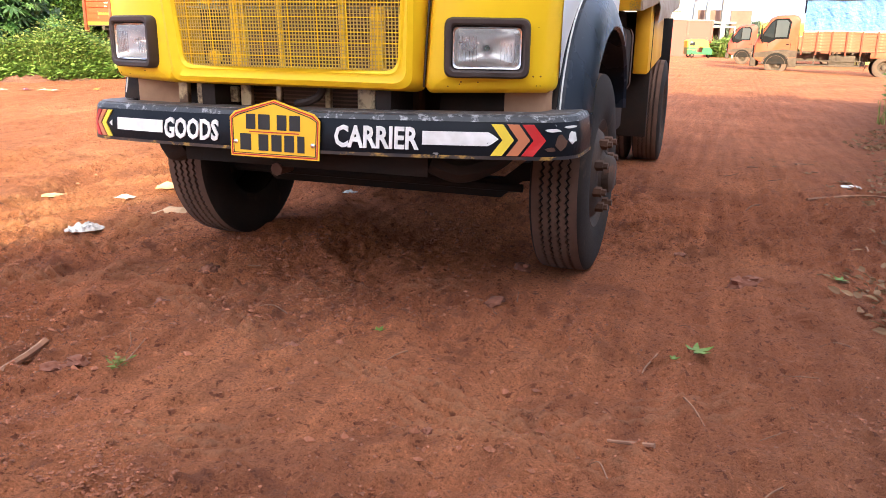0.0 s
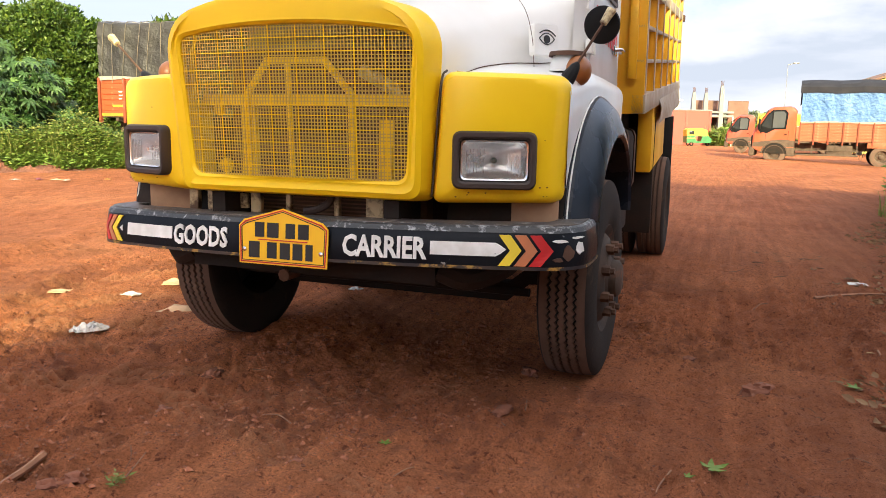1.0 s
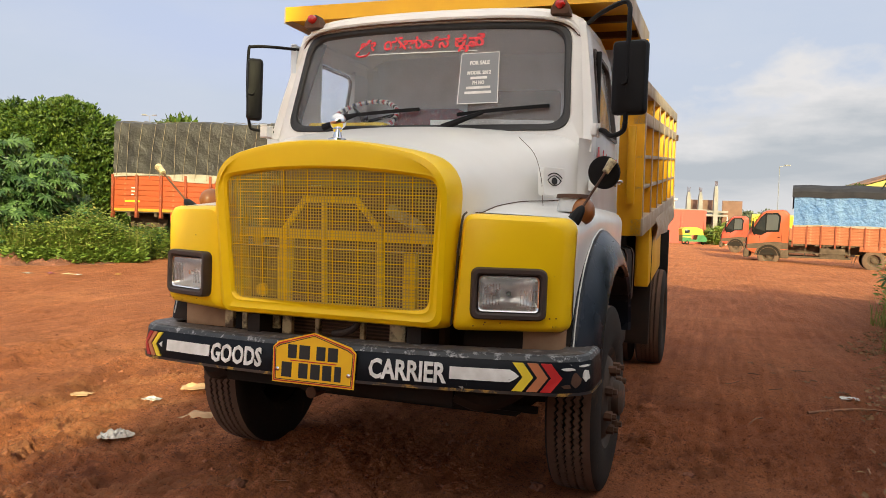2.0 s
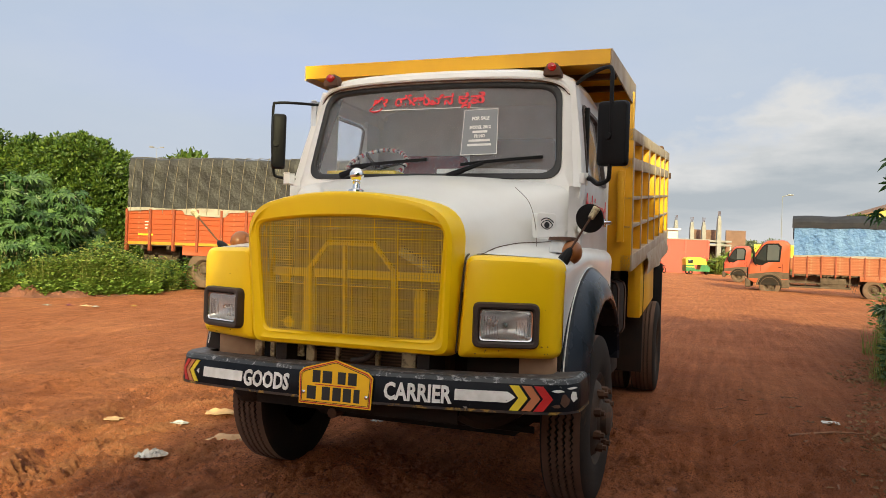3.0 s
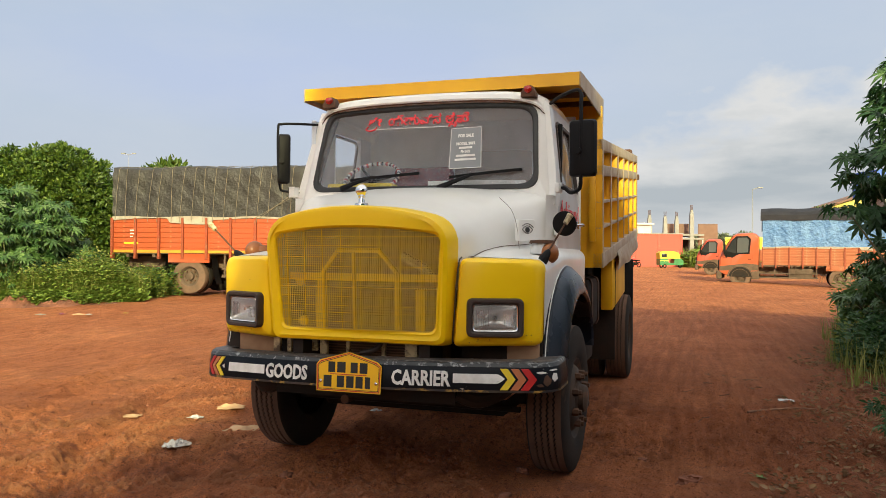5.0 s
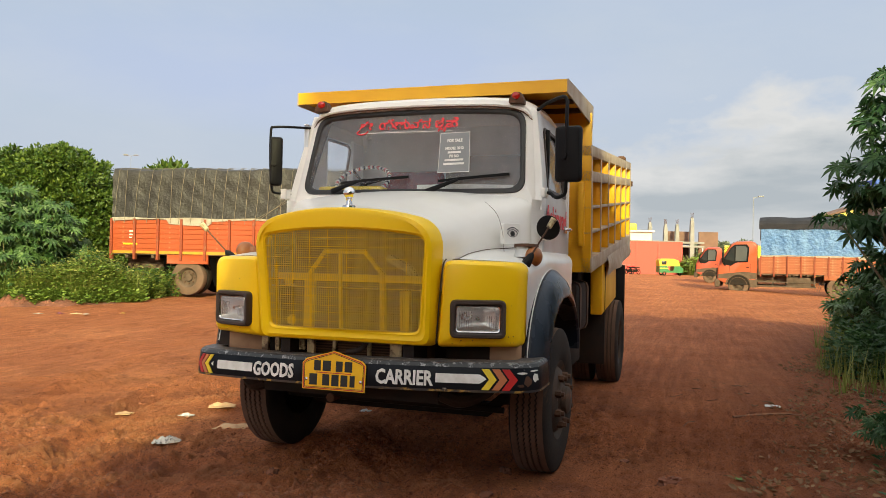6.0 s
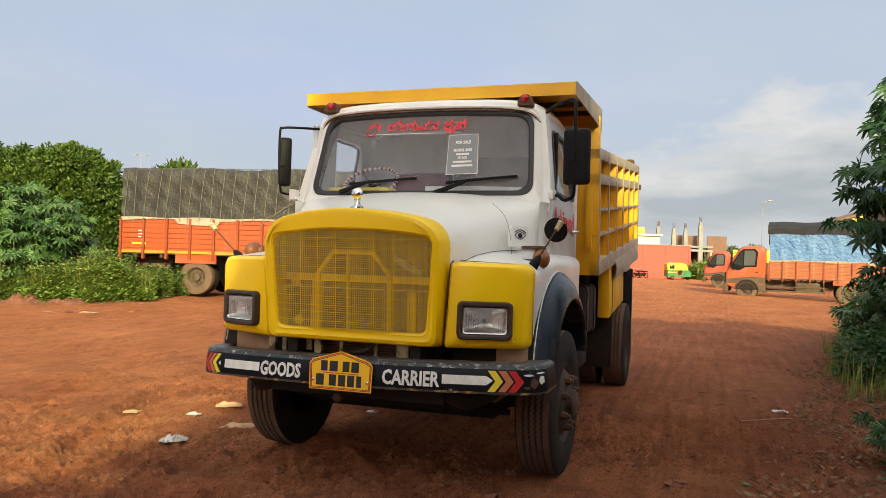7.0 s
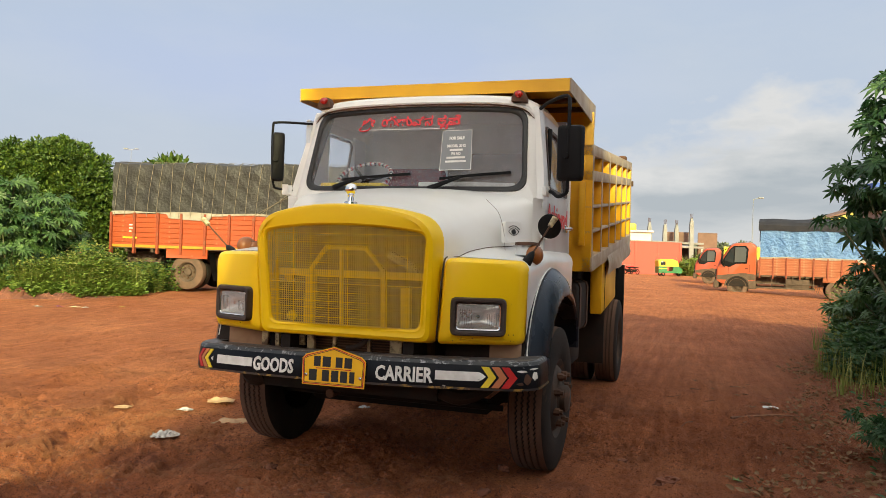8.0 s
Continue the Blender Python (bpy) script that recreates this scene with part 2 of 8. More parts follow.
def mesh_part(name, verts, faces, material, parent=None, label="", smooth=False):
    me = bpy.data.meshes.new(name)
    me.from_pydata(verts, [], faces)
    if smooth:
        me.polygons.foreach_set("use_smooth", [True] * len(me.polygons))
    me.materials.append(material)
    ob = new(name, me)
    ob.parent = parent
    if label:
        ob["label"] = label
    return ob


def facing(ob, way):
    """Turns the faces of a pane outward, towards way."""
    total = sum((f.normal * f.area for f in ob.data.polygons), Vector())
    if total.dot(Vector(way)) < 0:
        ob.data.flip_normals()
    return ob


def thing(name, label, category, m=None, group="", kind=""):
    ob = new(name)
    ob.empty_display_size = 0.2
    if m is not None:
        ob.matrix_world = m
    return tagged(ob, label, category, group, kind)


def box(bm, x0, x1, y0, y1, z0, z1, bevel=0.0, m=None, seg=2):
    made = bmesh.ops.create_cube(bm, size=1.0)["verts"]
    for v in made:
        v.co = Vector((x0 + (v.co.x + 0.5) * (x1 - x0), y0 + (v.co.y + 0.5) * (y1 - y0), z0 + (v.co.z + 0.5) * (z1 - z0)))
    if bevel:
        edges = list({e for v in made for e in v.link_edges})
        out = bmesh.ops.bevel(bm, geom=edges, offset=bevel, segments=seg, affect="EDGES", profile=0.5)
        made = list({v for f in out["faces"] for v in f.verts} | {v for v in made if v.is_valid})
    if m is not None:
        for v in made:
            v.co = m @ v.co
    return bm


def loft(bm, rings, closed=True, cap0=False, cap1=False, mat_index=None):
    rows = [[bm.verts.new(p) for p in ring] for ring in rings]
    n = len(rows[0])
    for k, (a, b) in enumerate(zip(rows, rows[1:])):
        for i in range(n if closed else n - 1):
            j = (i + 1) % n
            try:
                f = bm.faces.new((a[i], a[j], b[j], b[i]))
                if mat_index:
                    f.material_index = mat_index[k]
            except ValueError:
                pass
    if cap0:
        bm.faces.new(rows[0][::-1])
    if cap1:
        bm.faces.new(rows[-1])
    return rows


def tube(bm, pts, r, seg=8, cap=True, radii=None):
    pts = [Vector(p) for p in pts]
    rings, up = [], None
    for i, p in enumerate(pts):
        d = (pts[min(i + 1, len(pts) - 1)] - pts[max(i - 1, 0)]).normalized()
        if up is None:
            up = d.orthogonal().normalized()
        side = d.cross(up).normalized()
        up = side.cross(d).normalized()
        rad = float(radii[i] if radii else r)
        rings.append([p + rad * (math.cos(a) * side + math.sin(a) * up) for a in [2 * math.pi * k / seg for k in range(seg)]])
    loft(bm, rings, True, cap, cap)
    return bm


def smooth_line(pts, n=6):
    """A Catmull-Rom line through the points."""
    pts = [Vector(p) for p in pts]
    ext = [2 * pts[0] - pts[1], *pts, 2 * pts[-1] - pts[-2]]
    out = []
    for i in range(1, len(ext) - 2):
        a, b, c, d = ext[i - 1:i + 3]
        for k in range(n):
            t = k / n
            out.append(0.5 * ((2 * b) + (c - a) * t + (2 * a - 5 * b + 4 * c - d) * t * t + (3 * b - a - 3 * c + d) * t ** 3))
    out.append(pts[-1])
    return out


def lathe(bm, profile, seg=32, axis="x", cap=False):
    """profile: (along the axis, radius)."""
    rings = []
    for k in range(seg):
        a = 2 * math.pi * k / seg
        c, s = math.cos(a), math.sin(a)
        rings.append([{"x": (h, r * c, r * s), "y": (r * c, h, r * s), "z": (r * c, r * s, h)}[axis] for h, r in profile])
    rings.append(rings[0])
    rows = [[bm.verts.new(p) for p in ring] for ring in rings[:-1]]
    rows.append(rows[0])
    for a, b in zip(rows, rows[1:]):
        for i in range(len(profile) - 1):
            bm.faces.new((a[i], a[i + 1], b[i + 1], b[i]))
    if cap:
        bm.faces.new([r[0] for r in rows[:-1]])
        bm.faces.new([r[-1] for r in rows[:-1]][::-1])
    return bm


def outline(bl, br, tr, tl, r, n=5, crown=0.0, m=10):
    """A closed ring in a plane: four corners rounded by r, the top side bulging by crown."""
    cs = [Vector(bl), Vector(br), Vector(tr), Vector(tl)]
    out = []
    for i, c in enumerate(cs):
        rr = r[i] if isinstance(r, (tuple, list)) else r
        a = c + (cs[i - 1] - c).normalized() * rr
        b = c + (cs[(i + 1) % 4] - c).normalized() * rr
        for k in range(n + 1):
            t = k / n
            out.append((1 - t) ** 2 * a + 2 * t * (1 - t) * c + t * t * b)
        if i == 2:
            e = cs[3] + (cs[2] - cs[3]).normalized() * (r[3] if isinstance(r, (tuple, list)) else r)
            for k in range(1, m):
                out.append(b + (e - b) * k / m)
    if crown:
        zt, hw = (cs[2].y + cs[3].y) / 2, (cs[2].x - cs[3].x) / 2
        mid = (cs[2].x + cs[3].x) / 2
        zb = (cs[0].y + cs[1].y) / 2
        for p in out:
            w = max(0.0, (p.y - zb) / (zt - zb))
            p.y += crown * (1 - min(1, abs(p.x - mid) / hw) ** 2.2) * w ** 3
    return out


def text_mesh(bm, words, size, place, depth=0.002, width=None, bold=0.0):
    """Lettering in Blender's own font, laid by place(x, y, z) on any surface. The middle of the line is at x = 0."""
    cu = bpy.data.curves.new("lettering", "FONT")
    cu.body, cu.size, cu.align_x, cu.resolution_u, cu.offset, cu.extrude = words, size, "CENTER", 2, bold, depth / 2
    ob = new("lettering", cu)
    me = bpy.data.meshes.new_from_object(ob.evaluated_get(bpy.context.evaluated_depsgraph_get()))
    xs = [v.co.x for v in me.vertices] or [0]
    k = width / (max(xs) - min(xs)) if width and xs else 1.0
    made = [bm.verts.new(place(v.co.x * k, v.co.y, v.co.z)) for v in me.vertices]
    for p in me.polygons:
        try:
            bm.faces.new([made[i] for i in p.vertices])
        except ValueError:
            pass
    bpy.data.meshes.remove(me)
    bpy.data.objects.remove(ob)
    bpy.data.curves.remove(cu)
    return bm


# ---------------------------------------------------------------- ground
VIEW = radians(18.4)
_T = np.random.RandomState(5).rand(256, 256)


def value_noise(x, y):
    xi, yi = np.floor(x).astype(int), np.floor(y).astype(int)
    fx, fy = x - xi, y - yi
    fx, fy = fx * fx * (3 - 2 * fx), fy * fy * (3 - 2 * fy)
    g = lambda a, b: _T[a % 256, b % 256]
    return (g(xi, yi) * (1 - fx) + g(xi + 1, yi) * fx) * (1 - fy) + (g(xi, yi + 1) * (1 - fx) + g(xi + 1, yi + 1) * fx) * fy


def fbm(x, y, octaves=4):
    out, amp = 0.0, 1.0
    for k in range(octaves):
        out = out + amp * (value_noise(x * 2 ** k + 17 * k, y * 2 ** k + 31 * k) - 0.5)
        amp *= 0.5
    return out


def step(a, b, x):
    t = np.clip((x - a) / (b - a), 0, 1)
    return t * t * (3 - 2 * t)


def lay(x, y):
    """The lie of the land: level round the truck, falling from left to right further off."""
    u = (x - 2.12) * math.cos(VIEW) + (y + 4.42) * math.sin(VIEW)
    v = -(x - 2.12) * math.sin(VIEW) + (y + 4.42) * math.cos(VIEW)
    return (-0.03 * np.clip(u, -12, 0) * step(9, 20, v) + 0.12 * step(30, 42, v) - 0.05 * np.clip(u - 16, 0, 4) * step(25, 38, v) + 0.15 * step(50, 80, v))


RUTS = [  # x at y = 0, slope, bend, width, depth
    (-2.15, -0.55, 0.02, 0.26, 0.045), (-3.1, -0.6, 0.03, 0.24, 0.045), (-1.15, -0.42, -0.04, 0.22, 0.025), (0.55, -0.95, 0.05, 0.22, 0.022), (1.1, -0.9, 0.03, 0.2, 0.018), (-0.4, 0.5, 0.1, 0.24, 0.03),
    (1.55, 0.10, 0.01, 0.24, 0.018), (2.1, 0.16, 0.012, 0.26, 0.020), (2.75, 0.13, 0.01, 0.22, 0.014), (-5.2, -0.7, 0.02, 0.3, 0.03)]


def surface_crumble(x, y, dusty=False):
    """Crust plates, scraped streaks and loose crumbs of the trodden laterite."""
    wx, wy = x + 0.05 * fbm(x * 4, y * 4, 2), y + 0.05 * fbm(x * 4 + 9, y * 4, 2)
    z = 0.012 * step(0.00, 0.06, fbm(wx * 3.1 + 4, wy * 3.1, 4)) + 0.010 * step(0.05, 0.10, fbm(wx * 6.3 + 1, wy * 6.3 + 7, 3))
    loose = step(0.38, 0.62, value_noise(x * 1.1 + 3, y * 1.1 + 8) + 0.25 * fbm(x * 4, y * 4, 2))
    z = z + (0.25 + 0.75 * loose) * (0.110 * np.clip(value_noise(x * 20, y * 20) - 0.62, 0, 1) + 0.080 * np.clip(value_noise(x * 36 + 5, y * 36) - 0.60, 0, 1))
    for a, ox in ((0.45, 0), (-0.75, 40), (0.05, 80)):
        c, s = math.cos(a), math.sin(a)
        across, along = x * c + y * s, -x * s + y * c
        trail = step(0.50, 0.66, value_noise(across * 1.3 + ox, along * 0.25 + ox))
        z = z + 0.022 * trail * (value_noise(across * 30 + ox, along * 1.1) - 0.5)
    dust = np.zeros_like(x)
    for x0, y0, x1, y1, w, d in TRACKS:
        ln = math.hypot(x1 - x0, y1 - y0)
        c, s = (x1 - x0) / ln, (y1 - y0) / ln
        along, across = (x - x0) * c + (y - y0) * s, -(x - x0) * s + (y - y0) * c + 0.03 * np.sin(((x - x0) * c + (y - y0) * s) * 2.1 + x0)
        inside = step(w, w * 0.8, np.abs(across)) * step(-0.25, 0.1, along) * step(ln + 0.25, ln - 0.1, along) * step(0.25, 0.5, value_noise(along * 2.2 + x0 * 9, across * 5))
        rib = np.cos(across * 2 * math.pi / 0.06) + 0.5 * np.cos((along + np.abs(across)) * 2 * math.pi / 0.08)
        z, dust = z + inside * 1.5 * d * (rib - 0.6), np.maximum(dust, inside * step(0.1, 0.7, rib))
    return (z, dust) if dusty else z


TRACKS = [  # from x, y to x, y; half width, depth of the ribs
    (-0.9, -0.1, 1.6, -0.95, 0.11, 0.006), (-0.9, -0.3, 0.6, 0.45, 0.10, 0.006), (-2.9, 0.3, -2.0, 1.6, 0.13, 0.012), (-2.3, 0.4, -1.2, 1.0, 0.12, 0.010), (-2.4, -0.2, -1.3, 0.5, 0.12, 0.010),
    (0.2, -1.3, 1.9, -0.4, 0.11, 0.004), (-1.6, -1.0, -0.2, -0.7, 0.12, 0.007), (-3.2, 1.6, -1.9, 3.0, 0.13, 0.012), (-3.8, -0.1, -2.6, 1.6, 0.13, 0.016), (-3.2, -1.0, -1.6, 1.0, 0.14, 0.018), (-2.6, -1.1, -0.5, 0.35, 0.13, 0.014), (-2.25, 0.3, -2.35, 1.5, 0.10, 0.014)]


def ground_height(x, y, crumbly=True):
    x, y = np.asarray(x, float), np.asarray(y, float)
    near = 1 - step(14, 30, np.hypot(x, y - 2))
    z = lay(x, y) + (0.05 * fbm(x * 0.35, y * 0.35, 3)) * step(3, 10, np.hypot(x, y - 2)) + near * 0.030 * fbm(x * 1.7, y * 1.7, 4)
    rough = step(0.42, 0.62, value_noise(x * 0.8 + 9, y * 0.8 + 4))
    z = z + near * (0.014 + 0.040 * rough) * fbm(x * 8, y * 8, 3)
    for x0, s, b, w, d in RUTS:
        c = x0 + s * y + b * y * y + 0.05 * np.sin(y * 1.3 + x0)
        q = (x - c) / math.sqrt(1 + s * s)
        fade = (0.35 + 0.65 * step(0.3, 0.6, value_noise(y * 0.5 + x0 * 7, x * 0 + x0))) * near
        cleat = 0.45 * d * (np.abs(((y * 1.25 + np.abs(q) * 1.6) * 13) % 1 - 0.5) * 2 - 0.5) * (np.abs(q) < w * 0.42)
        z = z + fade * (-d * np.exp(-(q / (w * 0.5)) ** 4) + 0.55 * d * np.exp(-((np.abs(q) - w * 0.72) / (w * 0.2)) ** 2) + cleat)
    if crumbly:
        z = z + (1 - step(4.0, 8.0, np.hypot(x, y - 0.8))) * surface_crumble(x, y)
    flat = 1 - np.exp(-(((np.abs(x) - 1.1) / 0.3) ** 2 + ((y - 1.05) / 0.4) ** 2))   # the truck's wheels stand level
    flat = flat * (1 - np.exp(-(((np.abs(x) - 1.0) / 0.4) ** 2 + ((y - 5.4) / 0.4) ** 2)))
    return lay(x, y) + (z - lay(x, y)) * flat


def gz(x, y):
    return float(ground_height(x, y, abs(x) < 4 and abs(y) < 5))


def graded(lo, hi, fine, grow, far0, far1):
    mid = list(np.arange(lo, hi, fine))
    left, s, p = [], fine, lo
    while p > far0:
        s *= grow
        p -= s
        left.append(p)
    right, s, p = [], fine, mid[-1]
    while p < far1:
        s *= grow
        p += s
        right.append(p)
    return np.array(left[::-1] + mid + right)


def soil_material():
    m = bpy.data.materials.new("red_laterite_soil")
    m.use_nodes = True
    t = m.node_tree
    n, l = t.nodes, t.links
    p = n["Principled BSDF"]
    p.inputs["Roughness"].default_value = 0.95
    p.inputs["Specular IOR Level"].default_value = 0.2
    tc = n.new("ShaderNodeTexCoord")

    def noise_of(scale, detail=8, rough=0.6):
        q = n.new("ShaderNodeTexNoise")
        q.inputs["Scale"].default_value, q.inputs["Detail"].default_value, q.inputs["Roughness"].default_value = scale, detail, rough
        l.new(tc.outputs["Object"], q.inputs["Vector"])
        return q.outputs["Fac"]

    def ramp(fac, *stops):
        r = n.new("ShaderNodeValToRGB")
        while len(r.color_ramp.elements) < len(stops):
            r.color_ramp.elements.new(0.5)
        for e, (pos, col) in zip(r.color_ramp.elements, stops):
            e.position, e.color = pos, (*col, 1)
        l.new(fac, r.inputs["Fac"])
        return r.outputs["Color"]

    broad = ramp(noise_of(0.55, 6), (0.34, (0.49, 0.160, 0.066)), (0.52, (0.575, 0.200, 0.084)), (0.70, (0.655, 0.250, 0.108)))
    mid = ramp(noise_of(3.2, 10, 0.72), (0.33, (0.74, 0.70, 0.70)), (0.43, (0.95, 0.94, 0.94)), (0.70, (1.10, 1.11, 1.14)))
    fine = ramp(noise_of(90.0, 8, 0.8), (0.36, (0.50, 0.48, 0.47)), (0.48, (0.95, 0.95, 0.95)), (0.66, (1.30, 1.30, 1.30)))
    clods = ramp(noise_of(30.0, 4, 0.6), (0.355, (0.42, 0.37, 0.37)), (0.395, (0.97, 0.97, 0.97)), (0.64, (1.0, 1.0, 1.0)), (0.68, (1.28, 1.30, 1.30)))
    specks = ramp(noise_of(64.0, 3, 0.6), (0.34, (0.50, 0.46, 0.45)), (0.385, (1.0, 1.0, 1.0)), (0.66, (1.0, 1.0, 1.0)), (0.71, (1.35, 1.38, 1.38)))
    trails = [clods, specks]
    for turn in (0.45, -0.75, 0.08):     # pale scraped trails of wheels, each way
        mp = n.new("ShaderNodeMapping")
        mp.inputs["Rotation"].default_value = (0, 0, -turn)
        mp.inputs["Scale"].default_value = (9.0, 0.5, 1.0)
        l.new(tc.outputs["Object"], mp.inputs["Vector"])
        q = n.new("ShaderNodeTexNoise")
        q.inputs["Scale"].default_value, q.inputs["Detail"].default_value, q.inputs["Roughness"].default_value = 1.0, 6.0, 0.65
        l.new(mp.outputs["Vector"], q.inputs["Vector"])
        trails.append(ramp(q.outputs["Fac"], (0.38, (0.80, 0.78, 0.78)), (0.52, (1.0, 1.0, 1.0)), (0.68, (1.20, 1.22, 1.22))))
    m1 = n.new("ShaderNodeMixRGB")
    m1.blend_type = "MULTIPLY"
    m1.inputs["Fac"].default_value = 1.0
    l.new(broad, m1.inputs["Color1"])
    l.new(mid, m1.inputs["Color2"])
    m2 = n.new("ShaderNodeMixRGB")
    m2.blend_type = "MULTIPLY"
    m2.inputs["Fac"].default_value = 1.0
    l.new(m1.outputs["Color"], m2.inputs["Color1"])
    l.new(fine, m2.inputs["Color2"])
    colour = m2.outputs["Color"]
    for trail in trails:
        mm = n.new("ShaderNodeMixRGB")
        mm.blend_type = "MULTIPLY"
        mm.inputs["Fac"].default_value = 0.95 if trail in (clods, specks) else 0.5
        l.new(colour, mm.inputs["Color1"])
        l.new(trail, mm.inputs["Color2"])
        colour = mm.outputs["Color"]
    # the dark tint carries damp, leaf mould and painted shade
    for layer, tint in (("dry_dust", (0.70, 0.33, 0.17)), ("damp_and_shade", (0.17, 0.062, 0.036))):
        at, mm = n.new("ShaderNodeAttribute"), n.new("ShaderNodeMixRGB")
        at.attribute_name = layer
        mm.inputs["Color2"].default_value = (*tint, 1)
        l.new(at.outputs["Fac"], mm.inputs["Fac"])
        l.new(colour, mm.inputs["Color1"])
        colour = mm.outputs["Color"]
    l.new(colour, p.inputs["Base Color"])
    add = n.new("ShaderNodeMath")
    add.operation = "ADD"
    l.new(noise_of(34.0, 10, 0.75), add.inputs[0])
    l.new(noise_of(160.0, 4, 0.6), add.inputs[1])
    b = n.new("ShaderNodeBump")
    b.inputs["Strength"].default_value, b.inputs["Distance"].default_value = 1.0, 0.055
    l.new(add.outputs[0], b.inputs["Height"])
    l.new(b.outputs["Normal"], p.inputs["Normal"])
    return m


M_SOIL = soil_material()
gx, gy = graded(-2.7, 3.1, 0.0145, 1.045, -900, 900), graded(-1.5, 3.0, 0.0145, 1.045, -900, 1500)
GX, GY = np.meshgrid(gx, gy)
GZ = ground_height(GX, GY)
gme = bpy.data.meshes.new("ground")
nx, ny = len(gx), len(gy)
idx = np.arange(nx * ny).reshape(ny, nx)
quads = np.stack([idx[:-1, :-1], idx[:-1, 1:], idx[1:, 1:], idx[1:, :-1]], -1).reshape(-1, 4)
gme.from_pydata(np.stack([GX, GY, GZ], -1).reshape(-1, 3).tolist(), [], quads.tolist())
gme.polygons.foreach_set("use_smooth", [True] * len(gme.polygons))
gme.materials.append(M_SOIL)
near_by = 1 - step(4, 9, np.hypot(GX, GY - 0.8))
dust = 0.42 * near_by * surface_crumble(GX, GY, True)[1]
damp = near_by * step(0.17, 0.34, fbm(GX * 1.5 + 2, GY * 1.5 + 5, 4) + 0.25 * fbm(GX * 14, GY * 14, 3))
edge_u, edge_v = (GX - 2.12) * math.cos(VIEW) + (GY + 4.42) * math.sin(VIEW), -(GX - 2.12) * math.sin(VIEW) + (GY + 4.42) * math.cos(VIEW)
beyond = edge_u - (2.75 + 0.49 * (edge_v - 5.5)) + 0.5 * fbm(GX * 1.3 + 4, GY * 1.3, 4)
verge_mould_shade = step(-0.2, 0.7, beyond) * step(1.0, 4.0, edge_v) * step(26, 17, edge_v) * (edge_u < 30)      # leaf mould under the bushes
# wider band: shade of the right side put into the soil colour
verge_mould_shade = np.maximum(verge_mould_shade, 0.75 * step(-1.9, 0.6, beyond) * step(0.0, 3.0, edge_v) * step(22, 15, edge_v) * (edge_u < 30))
# random damp patches, leaf mould and the painted shade share one layer
damp = np.maximum(0.8 * verge_mould_shade, np.clip(0.28 * damp + 0.45 * near_by * step(0.70, 0.80, value_noise(GX * 19 + 3, GY * 19)) * step(0.35, 0.6, value_noise(GX * 1.1 + 3, GY * 1.1 + 8)), 0, 0.8))
for layer, field in (("dry_dust", dust), ("damp_and_shade", damp)):
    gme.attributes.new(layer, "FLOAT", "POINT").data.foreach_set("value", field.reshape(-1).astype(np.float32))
ground = tagged(new("ground", gme), "red laterite earth yard with ruts, clods and tyre marks", "ground", kind="structure")


# ---------------------------------------------------------------- the yellow and white tipper truck
truck = thing("tipper_truck", "yellow and white bonneted tipper truck parked on red earth", "truck")


def ring3(ring, depth):
    """A ring of (x, z) laid at the depth y, a number or a function of x and z."""
    return [(p.x, depth(p.x, p.y) if callable(depth) else depth, p.y) for p in ring]


# bonnet: yellow front shell round the grille
def shell_out(d=0.0):
    return outline((-0.60 + d, 0.965 + d), (0.595 - d, 0.965 + d), (0.620 - d, 1.715 - d), (-0.643 + d, 1.715 - d), (0.06, 0.06, 0.155, 0.155), 6, 0.105)


def shell_in(d=0.0):
    return outline((-0.515 - d, 1.045 - d), (0.520 + d, 1.045 - d), (0.560 + d, 1.640 + d), (-0.562 - d, 1.640 + d), 0.055, 6, 0.045)


def face_y(x, z):
    return -0.060 + 0.05 * (x / 0.6) ** 2 - 0.07 * (z - 1.05)      # the face leans forward at the top


bm = bmesh.new()
loft(bm, [ring3(shell_in(-0.004), lambda x, z: face_y(x, z) + 0.05), ring3(shell_in(), lambda x, z: face_y(x, z) + 0.022), ring3(shell_in(0.012), lambda x, z: face_y(x, z) + 0.010),
          ring3(shell_in(0.022), lambda x, z: face_y(x, z) + 0.012), ring3(shell_out(0.032), lambda x, z: face_y(x, z)), ring3(shell_out(0.010), lambda x, z: face_y(x, z) + 0.009),
          ring3(shell_out(0.0), lambda x, z: face_y(x, z) + 0.045), ring3(shell_out(-0.008), 0.13), ring3(shell_out(0.01), 0.15)])
front_shell = part("front_shell", bm, M_YELLOW, truck, "bright yellow painted radiator surround")

# white bonnet
bm = bmesh.new()
secs = []
for y, hw, zs, crown, r in ((0.10, 0.632, 1.706, 0.105, 0.155), (0.145, 0.640, 1.714, 0.105, 0.155), (0.30, 0.662, 1.745, 0.115, 0.165), (0.50, 0.70, 1.79, 0.12, 0.20), (0.68, 0.77, 1.84, 0.115, 0.22), (0.84, 0.87, 1.885, 0.105, 0.22), (0.98, 0.97, 1.925, 0.09, 0.20), (1.10, 1.03, 1.945, 0.08, 0.16)):
    hr = hw - 0.020 * max(0, 1 - (y - 0.10) / 0.3)       # the front sits a little off centre, like its shell
    o = outline((-hw, 1.30), (hr, 1.30), (hr, zs), (-hw, zs), (0.02, 0.02, r, r), 6, crown)
    secs.append(ring3(o, y))
loft(bm, secs)
bonnet = part("bonnet", bm, M_WHITE, truck, "off-white painted bonnet and cowl")
